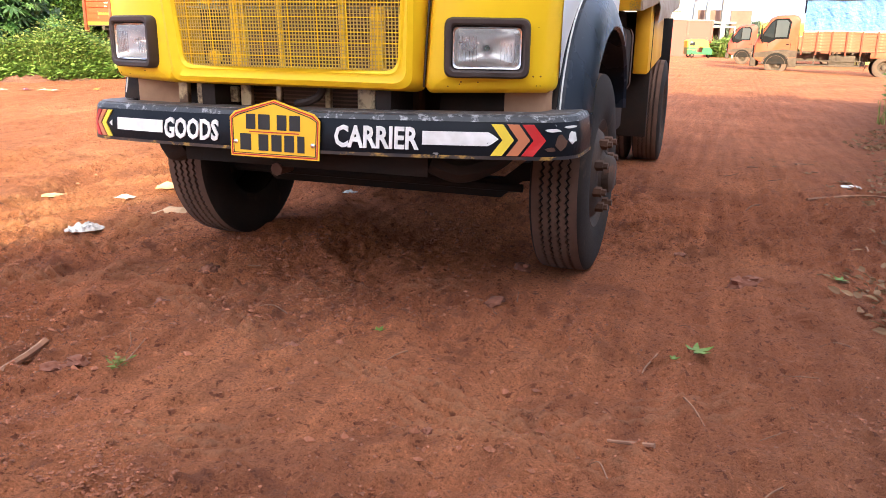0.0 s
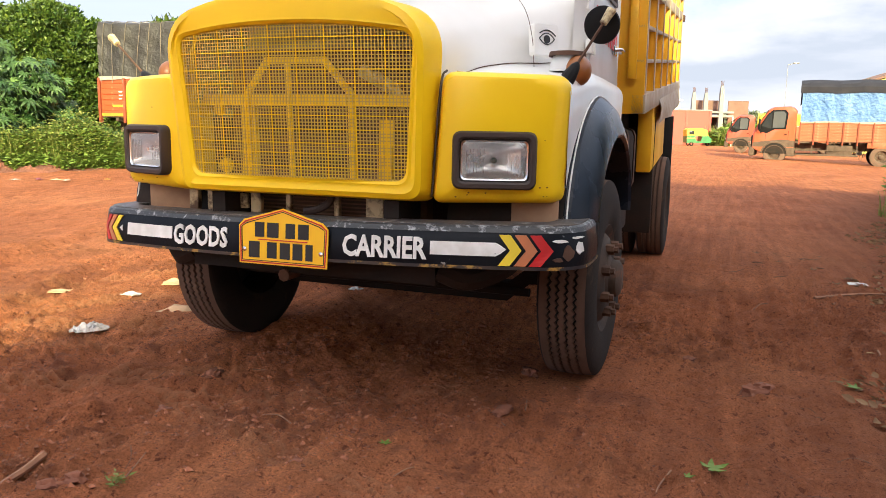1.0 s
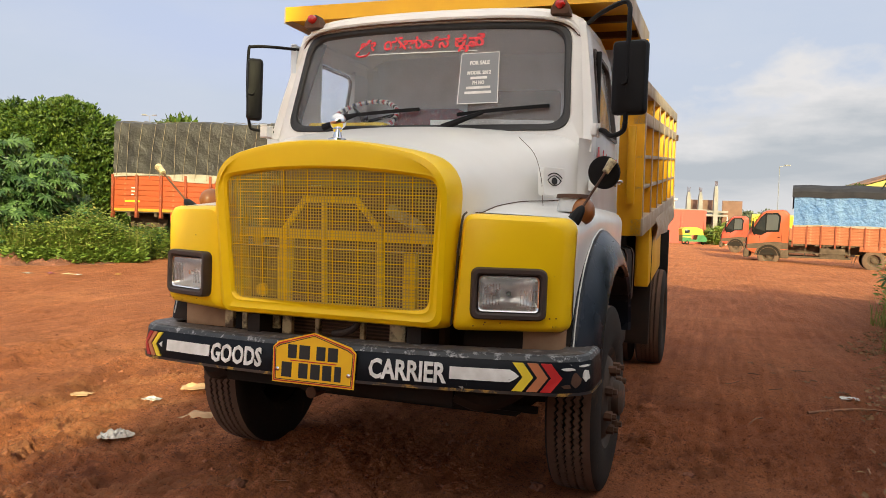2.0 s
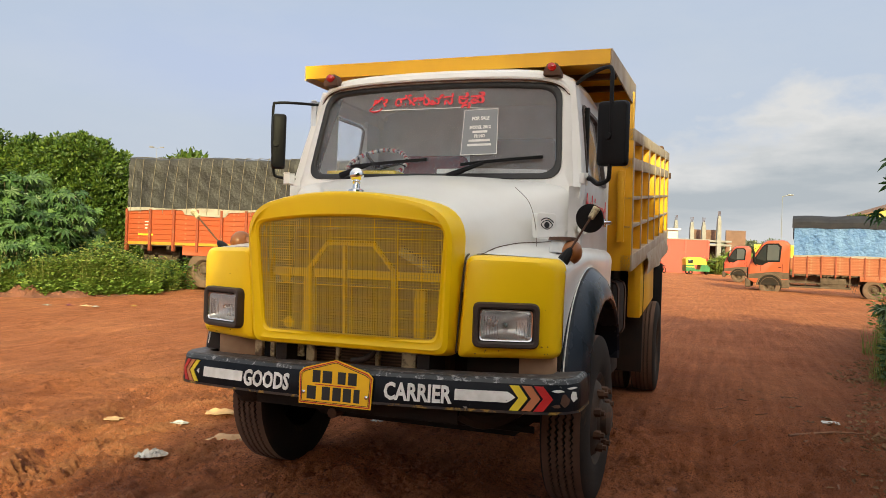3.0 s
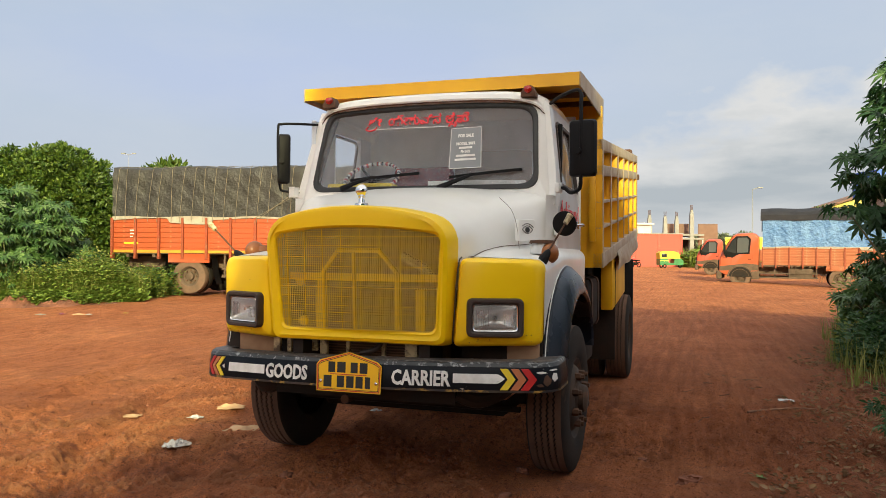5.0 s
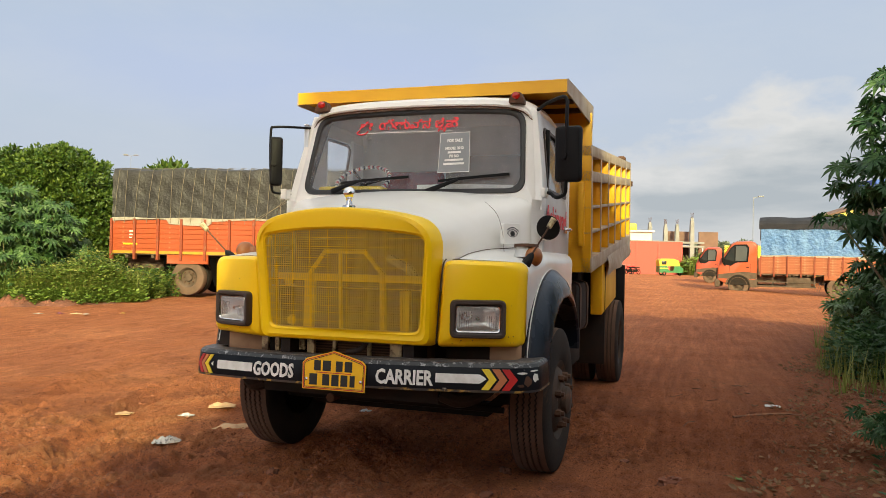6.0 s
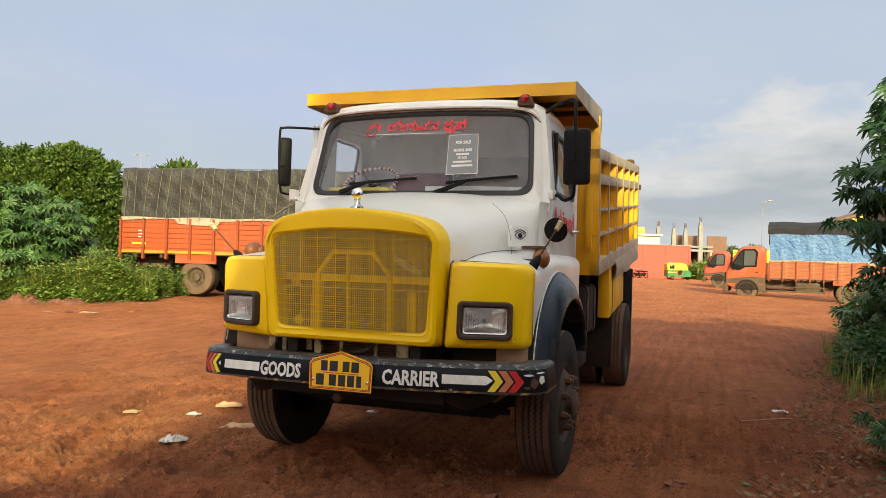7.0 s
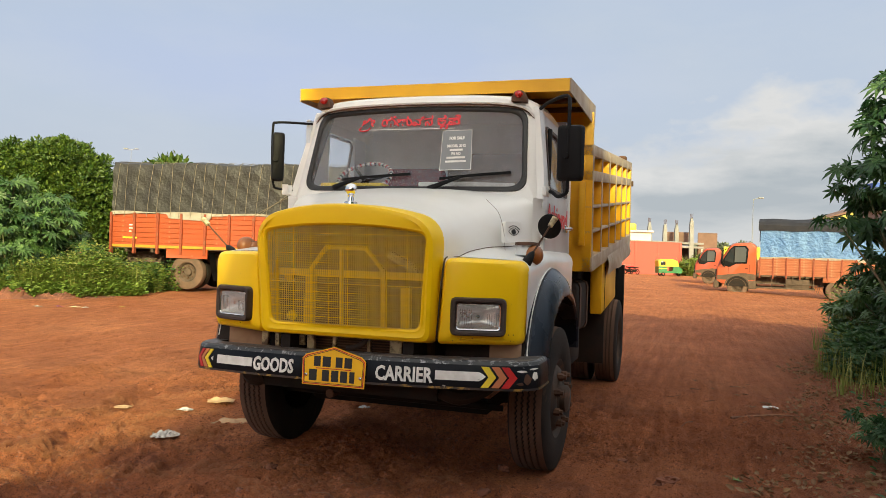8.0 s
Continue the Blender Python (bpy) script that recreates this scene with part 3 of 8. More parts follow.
for s in (1, -1):   # seam between bonnet and cowl
    bm = bmesh.new()
    tube(bm, smooth_line([(s * 0.775, 0.545, 1.90), (s * 0.845, 0.60, 1.82), (s * 0.872, 0.66, 1.70), (s * 0.878, 0.70, 1.56)], 5), 0.0015, 5)
    part("bonnet_seam", bm, M_RUSTY, bonnet)
    bm = bmesh.new()
    tube(bm, smooth_line([(0.604, 0.085, 0.98), (0.624, 0.085, 1.3), (0.637, 0.095, 1.47), (0.642, 0.14, 1.505)] if s > 0 else [(-0.613, 0.075, 0.98), (-0.642, 0.075, 1.3), (-0.659, 0.09, 1.47), (-0.664, 0.14, 1.505)], 5), 0.005, 6)
    part("wing_seal", bm, M_RUBBER, bonnet, "dark rubber seal")
    bm = bmesh.new()
    tube(bm, smooth_line([(s * x, y, z) for x, y, z in ((0.668, 0.20, 1.506), (0.672, 0.30, 1.510), (0.684, 0.40, 1.531), (0.703, 0.50, 1.551), (0.772, 0.68, 1.579), (0.872, 0.84, 1.591), (0.95, 0.95, 1.604))], 4), 0.0025, 6)
    part("wing_joint", bm, M_RUSTY, bonnet, "rust-stained joint of bonnet and wing")

# grille: woven wire, frame bars behind it, radiator
bm = bmesh.new()


def wire(bm, a, b, w, d=0.003):
    a, b = Vector(a), Vector(b)
    along = (b - a).normalized()
    side = along.cross(Vector((0, 1, 0))).normalized() * w / 2
    back = Vector((0, d, 0))
    vs = [bm.verts.new(p + q) for p in (a, b) for q in (side, -side, -side + back, side + back)]
    for i in range(4):
        j = (i + 1) % 4
        bm.faces.new((vs[i], vs[j], vs[4 + j], vs[4 + i]))


COLS, ROWS = 78, 44
GRILLE_BOLD = bmesh.new()      # every few wires a heavier one lies in front
for k in range(COLS):
    x = -0.560 + k * 1.118 / (COLS - 1)
    z0, z1 = 1.046, 1.638 + 0.045 * (1 - (x / 0.56) ** 2)
    cut = max(0, abs(x) - 0.52) / 0.04
    z0 += cut * 0.5
    if z1 - z0 > 0.05:
        bold = k % 9 == 6
        for q in range(2):
            za, zb = z0 + (z1 - z0) * q / 2, z0 + (z1 - z0) * (q + 1) / 2
            wire(GRILLE_BOLD if bold else bm, (x, face_y(x, za) + (0.025 if bold else 0.028), za), (x, face_y(x, zb) + (0.025 if bold else 0.028), zb), 0.0046 if bold else 0.0042)
for k in range(ROWS):
    z = 1.052 + k * 0.0144
    bold = k in (3, 7, 10, 14, 18, 21, 27, 31, 36, 40)
    hw = min(0.52 + (z - 1.045) / 0.595 * 0.04, 0.56)
    if z > 1.64:
        hw = 0.56 * math.sqrt(max(0.0, 1 - (z - 1.64) / 0.045))
    n = 8
    for q in range(n):
        xa, xb = -hw + 2 * hw * q / n, -hw + 2 * hw * (q + 1) / n
        wire(GRILLE_BOLD if bold else bm, (xa, face_y(xa, z) + (0.023 if bold else 0.031), z), (xb, face_y(xb, z) + (0.023 if bold else 0.031), z), 0.0042 if bold else 0.0042)
M_WIRE = mat("dusty_yellow_wire", (0.66, 0.45, 0.060), 0.7, 0, (0.52, 0.34, 0.10), 7.0, 0.9, 90, 0.05, (0.34, 0.20, 0.10), (0.58, 0.80), 5)
grille = part("grille_mesh", bm, M_WIRE, truck, "dusty yellow woven wire grille", 0)
part("grille_heavy_wire", GRILLE_BOLD, M_YELLOW, grille, "bright yellow heavier wires", 0)
bm = bmesh.new()
tube(bm, [(x, face_y(x, z) + 0.085, z) for x, z in ((-0.24, 1.05), (-0.24, 1.40), (-0.13, 1.54), (0.15, 1.54), (0.265, 1.40), (0.265, 1.05))], 0.017, 8)
part("grille_hoop", bm, M_YELLOW, grille)
bm = bmesh.new()
loft(bm, [[(x, face_y(x, 1.37) + dy, z) for dy, z in ((0.10, 1.352), (0.10, 1.398), (0.125, 1.398), (0.125, 1.352))] for x in np.linspace(-0.50, 0.54, 12)], cap0=True, cap1=True)
part("grille_bar", bm, M_YELLOW, grille)
bm = bmesh.new()
tube(bm, [(-0.01, face_y(0, 1.05) + 0.06, 1.05), (-0.01, face_y(0, 1.53) + 0.06, 1.53)], 0.011, 6)
part("grille_rod", bm, M_YELLOW, grille)
for x0, x1, y, z0, z1 in ((-0.33, -0.255, 0.09, 1.0, 1.36), (0.355, 0.42, 0.09, 1.0, 1.30)):
    bm = bmesh.new()
    box(bm, x0, x1, y, y + 0.03, z0, z1, 0.004)
    part("grille_post", bm, M_YELLOW, grille)
bm = bmesh.new()
tube(bm, [(0.25, 0.14, 1.51), (0.40, 0.14, 1.43), (0.45, 0.16, 1.35)], 0.03, 8)
part("air_duct", bm, M_BRACKET, grille)
for x, z in ((-0.45, 1.34), (-0.42, 1.08), (0.52, 1.22)):
    bm = bmesh.new()
    lathe(bm, [(0, 0.03), (0.02, 0.035), (0.03, 0.0)], 12, "y")
    bmesh.ops.translate(bm, verts=bm.verts, vec=(x, 0.08, z))
    part("grille_clip", bm, M_YELLOW, grille)
bm = bmesh.new()
box(bm, -0.52, 0.50, 0.30, 0.38, 0.62, 1.62)
M_CORE = mat("grimy_radiator_core", (0.085, 0.056, 0.040), 0.9, 0, (0.14, 0.085, 0.05), 6, 0.9, 60, 0.2, (0.16, 0.09, 0.05), (0.58, 0.76), 5, spec=0.2)
radiator = part("radiator", bm, M_CORE, truck, "dark grimy radiator core")
bm = bmesh.new()
for k in range(46):
    z = 0.80 + k * 0.018
    box(bm, -0.44, 0.42, 0.285, 0.30, z, z + 0.006)
part("radiator_fin", bm, mat("rusty_brown_fins", (0.24, 0.13, 0.08), 0.85, 0, (0.15, 0.08, 0.05), 9, 0.9, 60, 0.2), radiator, "dark horizontal fins", 0)["kind"] = "stuff"
bm = bmesh.new()
box(bm, -0.60, 0.60, 0.14, 1.0, 1.0, 1.02)
part("bonnet_tray", bm, M_CHASSIS, truck)

# brackets and pipes between bumper and shell
for x, w, z0, z1 in ((-0.66, 0.05, 0.86, 0.99), (-0.565, 0.03, 0.86, 0.99), (-0.31, 0.055, 0.84, 0.99), (-0.135, 0.025, 0.86, 0.97), (0.305, 0.085, 0.84, 0.98), (0.115, 0.025, 0.86, 0.97)):
    bm = bmesh.new()
    box(bm, x - w / 2, x + w / 2, 0.16, 0.19, z0, z1, 0.004)
    part("bracket", bm, M_BRACKET, truck, "chipped cream-painted steel bracket")
bm = bmesh.new()
tube(bm, smooth_line([(-0.02, 0.12, 0.885), (0.05, 0.11, 0.90), (0.10, 0.12, 0.93), (0.11, 0.14, 0.99)], 5), 0.018, 8)
part("hose", bm, M_RUBBER, truck, "black rubber hose")
bm = bmesh.new()
box(bm, -0.50, -0.36, 0.17, 0.19, 0.875, 0.945, 0.004)
part("bracket", bm, M_BRACKET, truck, "cream-painted steel plate")
M_SPLASH = mat("dusty_tan_plate", (0.38, 0.24, 0.14), 0.9, 0, (0.26, 0.15, 0.09), 7, 0.9, 60, 0.2)
for x0, x1 in ((0.90, 1.105), (-1.02, -0.72)):
    bm = bmesh.new()
    box(bm, x0, x1, 0.275, 0.29, 0.84, 0.975, 0.004)
    box(bm, x0 + 0.01, x1 - 0.01, 0.29, 0.48, 0.85, 0.865, 0.004)
    part("splash_plate", bm, M_SPLASH, truck, "dusty brown splash plate")


# wings: yellow noses, white tops and sides, navy arch flares
def nose_y(x):
    q = (abs(x) - 0.66) / 0.45
    return 0.050 + 0.17 * max(0, q) ** 1.6


def nose_ring(s, d, dy):
    o = outline(((0.607 if s > 0 else 0.616) + d, 0.957 + d), (1.115 - d, 0.965 + d), (1.130 - d, 1.492 - d), ((0.642 if s > 0 else 0.664) + d, 1.500 - d), (0.03, 0.05, 0.075, 0.05), 6)
    return [(s * p.x, nose_y(p.x) + dy, p.y) for p in o]


for s in (1, -1):
    bm = bmesh.new()
    rings = [nose_ring(s, 0.045, 0.004), nose_ring(s, 0.022, 0.010), nose_ring(s, 0.007, 0.030), nose_ring(s, 0.0, 0.065)]
    o = outline((0.607 if s > 0 else 0.616, 0.957), (1.118, 0.965), (1.134, 1.494), (0.642 if s > 0 else 0.664, 1.505), (0.03, 0.05, 0.075, 0.05), 6)
    rings.append([(s * p.x, 0.30 + 0.04 * max(0, p.x - 0.66), p.y) for p in o])
    hole = outline((0.735, 1.054), (1.000, 1.054), (1.000, 1.230), (0.735, 1.230), 0.03, 6)
    loft(bm, [[(s * p.x, nose_y(p.x) + 0.06, p.y) for p in hole], [(s * p.x, nose_y(p.x) + 0.002, p.y) for p in hole]] + rings)
    part("wing_nose", bm, M_YELLOW, truck, "yellow painted wing front with small chips")
    bm = bmesh.new()
    secs = []
    for k in range(26):
        y = 0.30 + k * 0.076
        zt = 1.497 + 0.075 * min(1, (y - 0.3) / 0.7)
        q = 1 - ((y - 1.08) / 0.84) ** 2
        low = 0.80 + 0.60 * math.sqrt(q) if q > 0 else 0.965
        low = max(low, 0.97) if y < 0.5 else max(low, 1.12)
        xo = 1.132 - 0.02 * max(0, y - 1.5)
        rise = 0.075 * min(1, (y - 0.3) / 0.6)
        sec = [(0.64, zt + 0.012 + rise)] + [(xo - 0.28, zt + 0.006 + 0.4 * rise)] + [(xo - 0.09 + 0.09 * math.sin(a), zt - 0.09 + 0.09 * math.cos(a)) for a in [math.pi / 2 * j / 6 for j in range(7)]] + [(xo - 0.004, zt - 0.09 + (low - zt + 0.09) * j / 3) for j in range(1, 4)]
        secs.append([(s * x, y, max(z, low)) for x, z in sec])
    loft(bm, secs, closed=False)
    part("wing", bm, M_WHITE, truck, "dusty white painted wing")
    bm = bmesh.new()
    rings = []
    n = 36
    for xo, a, b, c0, zc in ((1.122, 0.86, 0.645, 1.08, 0.80), (1.150, 0.855, 0.640, 1.08, 0.80), (1.205, 0.80, 0.585, 1.09, 0.80), (1.238, 0.735, 0.50, 1.11, 0.80), (1.245, 0.70, 0.455, 1.12, 0.80), (1.230, 0.685, 0.44, 1.12, 0.80), (1.02, 0.68, 0.435, 1.12, 0.80)):
        ring = []
        for k in range(n + 1):
            t = math.pi * k / n
            y, z = c0 + 0.04 - (a - 0.05) * math.cos(t), zc + b * math.sin(t)
            dx = 0.0
            if k == 0:
                z -= 0.04
            ring.append((s * (xo + dx), y, z))
        rings.append(ring)
    loft(bm, rings, closed=False)
    flare = part("arch_flare", bm, M_NAVY, truck, "navy blue wheel arch flare, scuffed")
    bm = bmesh.new()
    tube(bm, [(s * 1.134, 1.12 - 0.812 * math.cos(t), 0.80 + 0.648 * math.sin(t)) for t in [math.pi * k / 24 for k in range(1, 15)]], 0.004, 6)
    part("flare_piping", bm, M_WHITE, flare, "white piping strip")
    bm = bmesh.new()   # dark inner wheel house
    loft(bm, [[(s * x, 1.08 - 0.80 * math.cos(t), 0.76 + 0.60 * math.sin(t)) for t in [math.pi * k / 16 for k in range(17)]] for x in (0.60, 1.12)], closed=False)
    loft(bm, [[(s * 0.60, 1.08 - 0.80 * math.cos(t) * q, 0.76 + 0.60 * math.sin(t) * q) for t in [math.pi * k / 16 for k in range(17)]] for q in (1.0, 0.3)], closed=False)
    part("wheel_house", bm, M_CHASSIS, truck)

# headlights
for s in (1, -1):
    m = Matrix.Translation((s * 0.868, nose_y(0.868) - 0.002, 1.142)) @ pose(0, 0, 0, 0, 0, s * 19.5)

    def hl(dx, dz, y, r):
        o = outline((-dx, -dz * 1.13), (dx, -dz * 1.13), (dx, dz * 1.13), (-dx, dz * 1.13), r, 5)
        return [m @ Vector((p.x, y, p.y)) for p in o]

    bm = bmesh.new()
    loft(bm, [hl(0.172, 0.104, 0.03, 0.04), hl(0.172, 0.104, -0.018, 0.04), hl(0.166, 0.098, -0.030, 0.038), hl(0.151, 0.084, -0.030, 0.028), hl(0.143, 0.077, -0.022, 0.024), hl(0.141, 0.075, 0.02, 0.024)])
    bezel = part("headlight_bezel", bm, M_RUBBER, truck, "dark brown rubber headlight bezel")
    bm = bmesh.new()
    loft(bm, [hl(0.143, 0.077, -0.012, 0.024), hl(0.136, 0.071, -0.020, 0.022), hl(0.130, 0.065, -0.014, 0.020)])
    part("headlight_rim", bm, M_CHROME, bezel, "chrome trim ring")
    bm = bmesh.new()
    loft(bm, [hl(0.132, 0.067, -0.012, 0.020), hl(0.112, 0.056, 0.030, 0.03), hl(0.06, 0.035, 0.055, 0.03), hl(0.02, 0.015, 0.062, 0.01)], cap1=True)
    part("reflector", bm, M_REFLECT, bezel, "silvered reflector bowl")
    bm = bmesh.new()
    lathe(bm, [(-0.03, 0.0), (-0.03, 0.012), (0.02, 0.014)], 12, "y")
    bmesh.ops.transform(bm, matrix=m @ Matrix.Translation((0, 0.03, 0)), verts=bm.verts)
    part("bulb", bm, M_CHROME, bezel)
    bm = bmesh.new()
    loft(bm, [hl(0.134, 0.069, -0.013, 0.020), hl(0.106, 0.053, -0.021, 0.018), hl(0.04, 0.02, -0.024, 0.01)], cap1=True)
    for k in range(17):    # moulded flutes
        x = -0.112 + k * 0.014
        if not -0.03 < x < 0.05:
            box(bm, x - 0.002, x + 0.002, -0.012, -0.008, -0.050, 0.045 if x < 0 else 0.02, 0, m)
    lens = part("headlight_lens", bm, M_LENS, bezel, "clear fluted headlight glass")
    facing(lens, (0, -1, 0)).visible_shadow = False

# bumper: a channel bowed forward in the middle, its ends swept back
bump_line = [Vector((x, -0.085 + 0.095 * (x / 0.95) ** 2)) for x in np.linspace(-1.03, 1.04, 31)]
last = bump_line[-1]
tail = []
for k in range(1, 9):
    a = radians(11 + 79 * k / 8)
    tail.append(Vector((last.x + 0.19 * (math.sin(a) - math.sin(radians(11))) / 0.85, last.y + 0.20 * (math.cos(radians(11)) - math.cos(a)))))
tail.append(tail[-1] + Vector((0.0, 0.22)))
bump_line = [Vector((-p.x + 0.01, p.y - 0.0020)) for p in tail[::-1]] + bump_line + tail
bump_line = [p + Vector((0.025, 0)) for p in bump_line]
bump_len = [0.0]
for a, b in zip(bump_line, bump_line[1:]):
    bump_len.append(bump_len[-1] + (b - a).length)
bump_x = [p.x for p in bump_line]


def bump_at(s, z, off):
    """A place on the bumper's face, s metres along it from its middle, at the height z."""
    s += bump_len[-1] / 2
    i = max(0, min(len(bump_line) - 2, sum(1 for q in bump_len if q <= s) - 1))
    a, b = bump_line[i], bump_line[i + 1]
    t = (s - bump_len[i]) / (bump_len[i + 1] - bump_len[i])
    p, d = a + (b - a) * t, (b - a).normalized()
    prev = (bump_line[i] - bump_line[max(0, i - 1)]).normalized() if i else d
    nxt = (bump_line[min(len(bump_line) - 1, i + 2)] - bump_line[i + 1]).normalized() if i < len(bump_line) - 2 else d
    d = ((prev + d) * (1 - t) + (d + nxt) * t).normalized()
    lean = 0.10 * (z - 0.78)
    nrm = Vector((d.y, -d.x))
    return Vector((p.x + nrm.x * (off - lean), p.y + nrm.y * (off - lean), z + 0.015 * p.x / 1.0))


def bumper_sweep(profile, name, material, label, s0=None, s1=None):
    bm = bmesh.new()
    half = bump_len[-1] / 2
    stations = [q - half for q in bump_len]
    loft(bm, [[bump_at(q, z, off) for off, z in profile] for q in stations], closed=True, cap0=True, cap1=True)
    return part(name, bm, material, truck, label)


bumper = bumper_sweep([(-0.03, 0.70), (-0.008, 0.697), (0.000, 0.712), (0.004, 0.78), (0.000, 0.846), (-0.008, 0.862), (-0.025, 0.870), (-0.135, 0.872), (-0.135, 0.862), (-0.03, 0.860), (-0.012, 0.845), (-0.012, 0.71)],
                      "bumper", M_BUMPER, "black painted steel bumper, chipped and scraped")
bm = bmesh.new()
half = bump_len[-1] / 2
loft(bm, [[bump_at(q - half, z, off) for off, z in ((-0.02, 0.8745), (-0.135, 0.8765), (-0.135, 0.873), (-0.02, 0.871))] for q in bump_len], cap0=True, cap1=True)
part("bumper_top", bm, M_WORNTOP, bumper, "scraped steel top flange")
bm = bmesh.new()
loft(bm, [[bump_at(q - half, z, off) for off, z in ((0.0025, 0.846), (-0.006, 0.8650), (-0.024, 0.8735), (-0.024, 0.868), (-0.010, 0.858))] for q in bump_len], cap0=True, cap1=True)
part("bumper_upper_edge", bm, M_EDGEWEAR, bumper, "upper edge scraped to bare metal")
bm = bmesh.new()
loft(bm, [[bump_at(q - half, z, off) for off, z in ((0.0035, 0.712), (0.0005, 0.698), (-0.03, 0.694), (-0.03, 0.699))] for q in bump_len], cap0=True, cap1=True)
part("bumper_lower_edge", bm, M_BUMPEREDGE, bumper, "worn lower edge with old yellow paint")


def s_of(x):
    return float(np.interp(x, bump_x, bump_len)) - half


def bump_poly(name, pts, material, label=""):
    """A painted shape on the bumper: a polygon of (x, z), cut into narrow strips that follow the bow."""
    xs = [p[0] for p in pts]
    x0, x1 = min(xs), max(xs)
    bm = bmesh.new()
    n = max(7, int((x1 - x0) / 0.02))
    rows = []
    for k in range(n + 1):
        x = x0 + (x1 - x0) * k / n
        x = min(max(x, x0 + 1e-4), x1 - 1e-4)
        zs = []
        for (xa, za), (xb, zb) in zip(pts, pts[1:] + pts[:1]):
            if (xa - x) * (xb - x) < 0:
                zs.append(za + (zb - za) * (x - xa) / (xb - xa))
        zs.sort()
        rows.append((x, zs))
    for (xa, za), (xb, zb) in zip(rows, rows[1:]):
        if len(za) < 2 or len(zb) < 2:
            continue
        pairs = [(za[0], za[1], zb[0], zb[1])] if len(za) == 2 and len(zb) == 2 else ([(za[0], za[1], zb[0], zb[1]), (za[2], za[3], zb[2], zb[3])] if len(za) == 4 and len(zb) == 4 else [(za[0], za[1], zb[0], zb[0] + (zb[-1] - zb[0]) / 2), (za[-2], za[-1], zb[0] + (zb[-1] - zb[0]) / 2, zb[-1])])
        for a0, a1, b0, b1 in pairs:
            vs = [bm.verts.new(bump_at(s_of(q), z, 0.0075)) for q, z in ((xa, a0), (xb, b0), (xb, b1), (xa, a1))]
            ws = [bm.verts.new(bump_at(s_of(q), z, 0.003)) for q, z in ((xa, a0), (xb, b0), (xb, b1), (xa, a1))]
            bm.faces.new(vs)
            for i in range(4):
                j = (i + 1) % 4
                bm.faces.new((vs[i], ws[i], ws[j], vs[j]))
    bmesh.ops.remove_doubles(bm, verts=bm.verts, dist=1e-5)
    return part(name, bm, material, bumper, label, 0)


def chevron(x, w, d, way, z0, z1, material, label):
    zm = (z0 + z1) / 2
    # two slanted halves meeting at the point
    for za, zb in ((z0, zm), (zm, z1)):
        up = za == z0
        xa, xb = (x, x + way * d) if up else (x + way * d, x)
        bm = bmesh.new()
        rows = []
        for k in range(5):
            t = k / 4
            z, xx = za + (zb - za) * t, xa + (xb - xa) * t
            rows.append([bump_at(s_of(xx), z, 0.0075), bump_at(s_of(xx + w), z, 0.0075), bump_at(s_of(xx + w), z, 0.002), bump_at(s_of(xx), z, 0.002)])
        loft(bm, rows, cap0=True, cap1=True)
        part("chevron_stripe", bm, material, bumper, label, 0)


for x, mm, lb in ((0.925, M_YELLOWDECAL, "yellow chevron"), (0.987, M_ORANGEDECAL, "faded orange chevron"), (1.045, M_RED, "red chevron")):
    chevron(x, 0.045, 0.045, 1, 0.715, 0.838, mm, lb)
for x, mm, lb in ((-0.995, M_YELLOWDECAL, "yellow chevron"), (-1.035, M_ORANGEDECAL, "orange chevron"), (-1.075, M_RED, "red chevron")):
    chevron(x, 0.030, 0.045, -1, 0.715, 0.838, mm, lb)
bump_poly("arrow_bar", [(0.650, 0.752), (0.920, 0.752), (0.955, 0.780), (0.920, 0.806), (0.650, 0.806)], M_WHITEDECAL, "white painted arrow bar")
bump_poly("arrow_bar", [(-0.625, 0.750), (-0.945, 0.750), (-0.985, 0.778), (-0.945, 0.806), (-0.625, 0.806)], M_WHITEDECAL, "white painted arrow bar")
r_scrape = np.random.RandomState(21)
for cx, cz, sx, sz, mm, lb in ((1.222, 0.786, 0.013, 0.034, M_WHITEDECAL, "bare scraped patch"), (1.160, 0.814, 0.030, 0.007, M_WHITEDECAL, "bare scraped patch"),
                               (1.215, 0.826, 0.022, 0.006, M_WHITEDECAL, "bare scraped patch"), (1.186, 0.768, 0.020, 0.034, M_RUSTY, "rusty scraped patch"),
                               (1.150, 0.740, 0.020, 0.010, M_RUSTY, "rusty scraped patch")):
    turn, spread = r_scrape.rand() * 0.8, 0.6 + 0.5 * r_scrape.rand(11)
    bump_poly("paint_chip", [(cx + sx * q * math.cos(2 * math.pi * k / 11 + turn), cz + sz * q * math.sin(2 * math.pi * k / 11 + turn)) for k, q in enumerate(spread)], mm, lb)
for words, x, w in (("GOODS", -0.455, 0.315), ("CARRIER", 0.452, 0.365)):
    bm = bmesh.new()
    s0 = s_of(x)
    text_mesh(bm, words, 0.122, lambda a, b, c, s0=s0: bump_at(s0 + a, 0.734 + b, 0.008 + c), 0.006, w, 0.0035)
    part("lettering", bm, M_WHITEDECAL, bumper, "white hand-painted sign lettering", 0)

# number plate, its characters as plain bars
PL = pose(-0.002, -0.112, 0.672, -3, 0, 1)


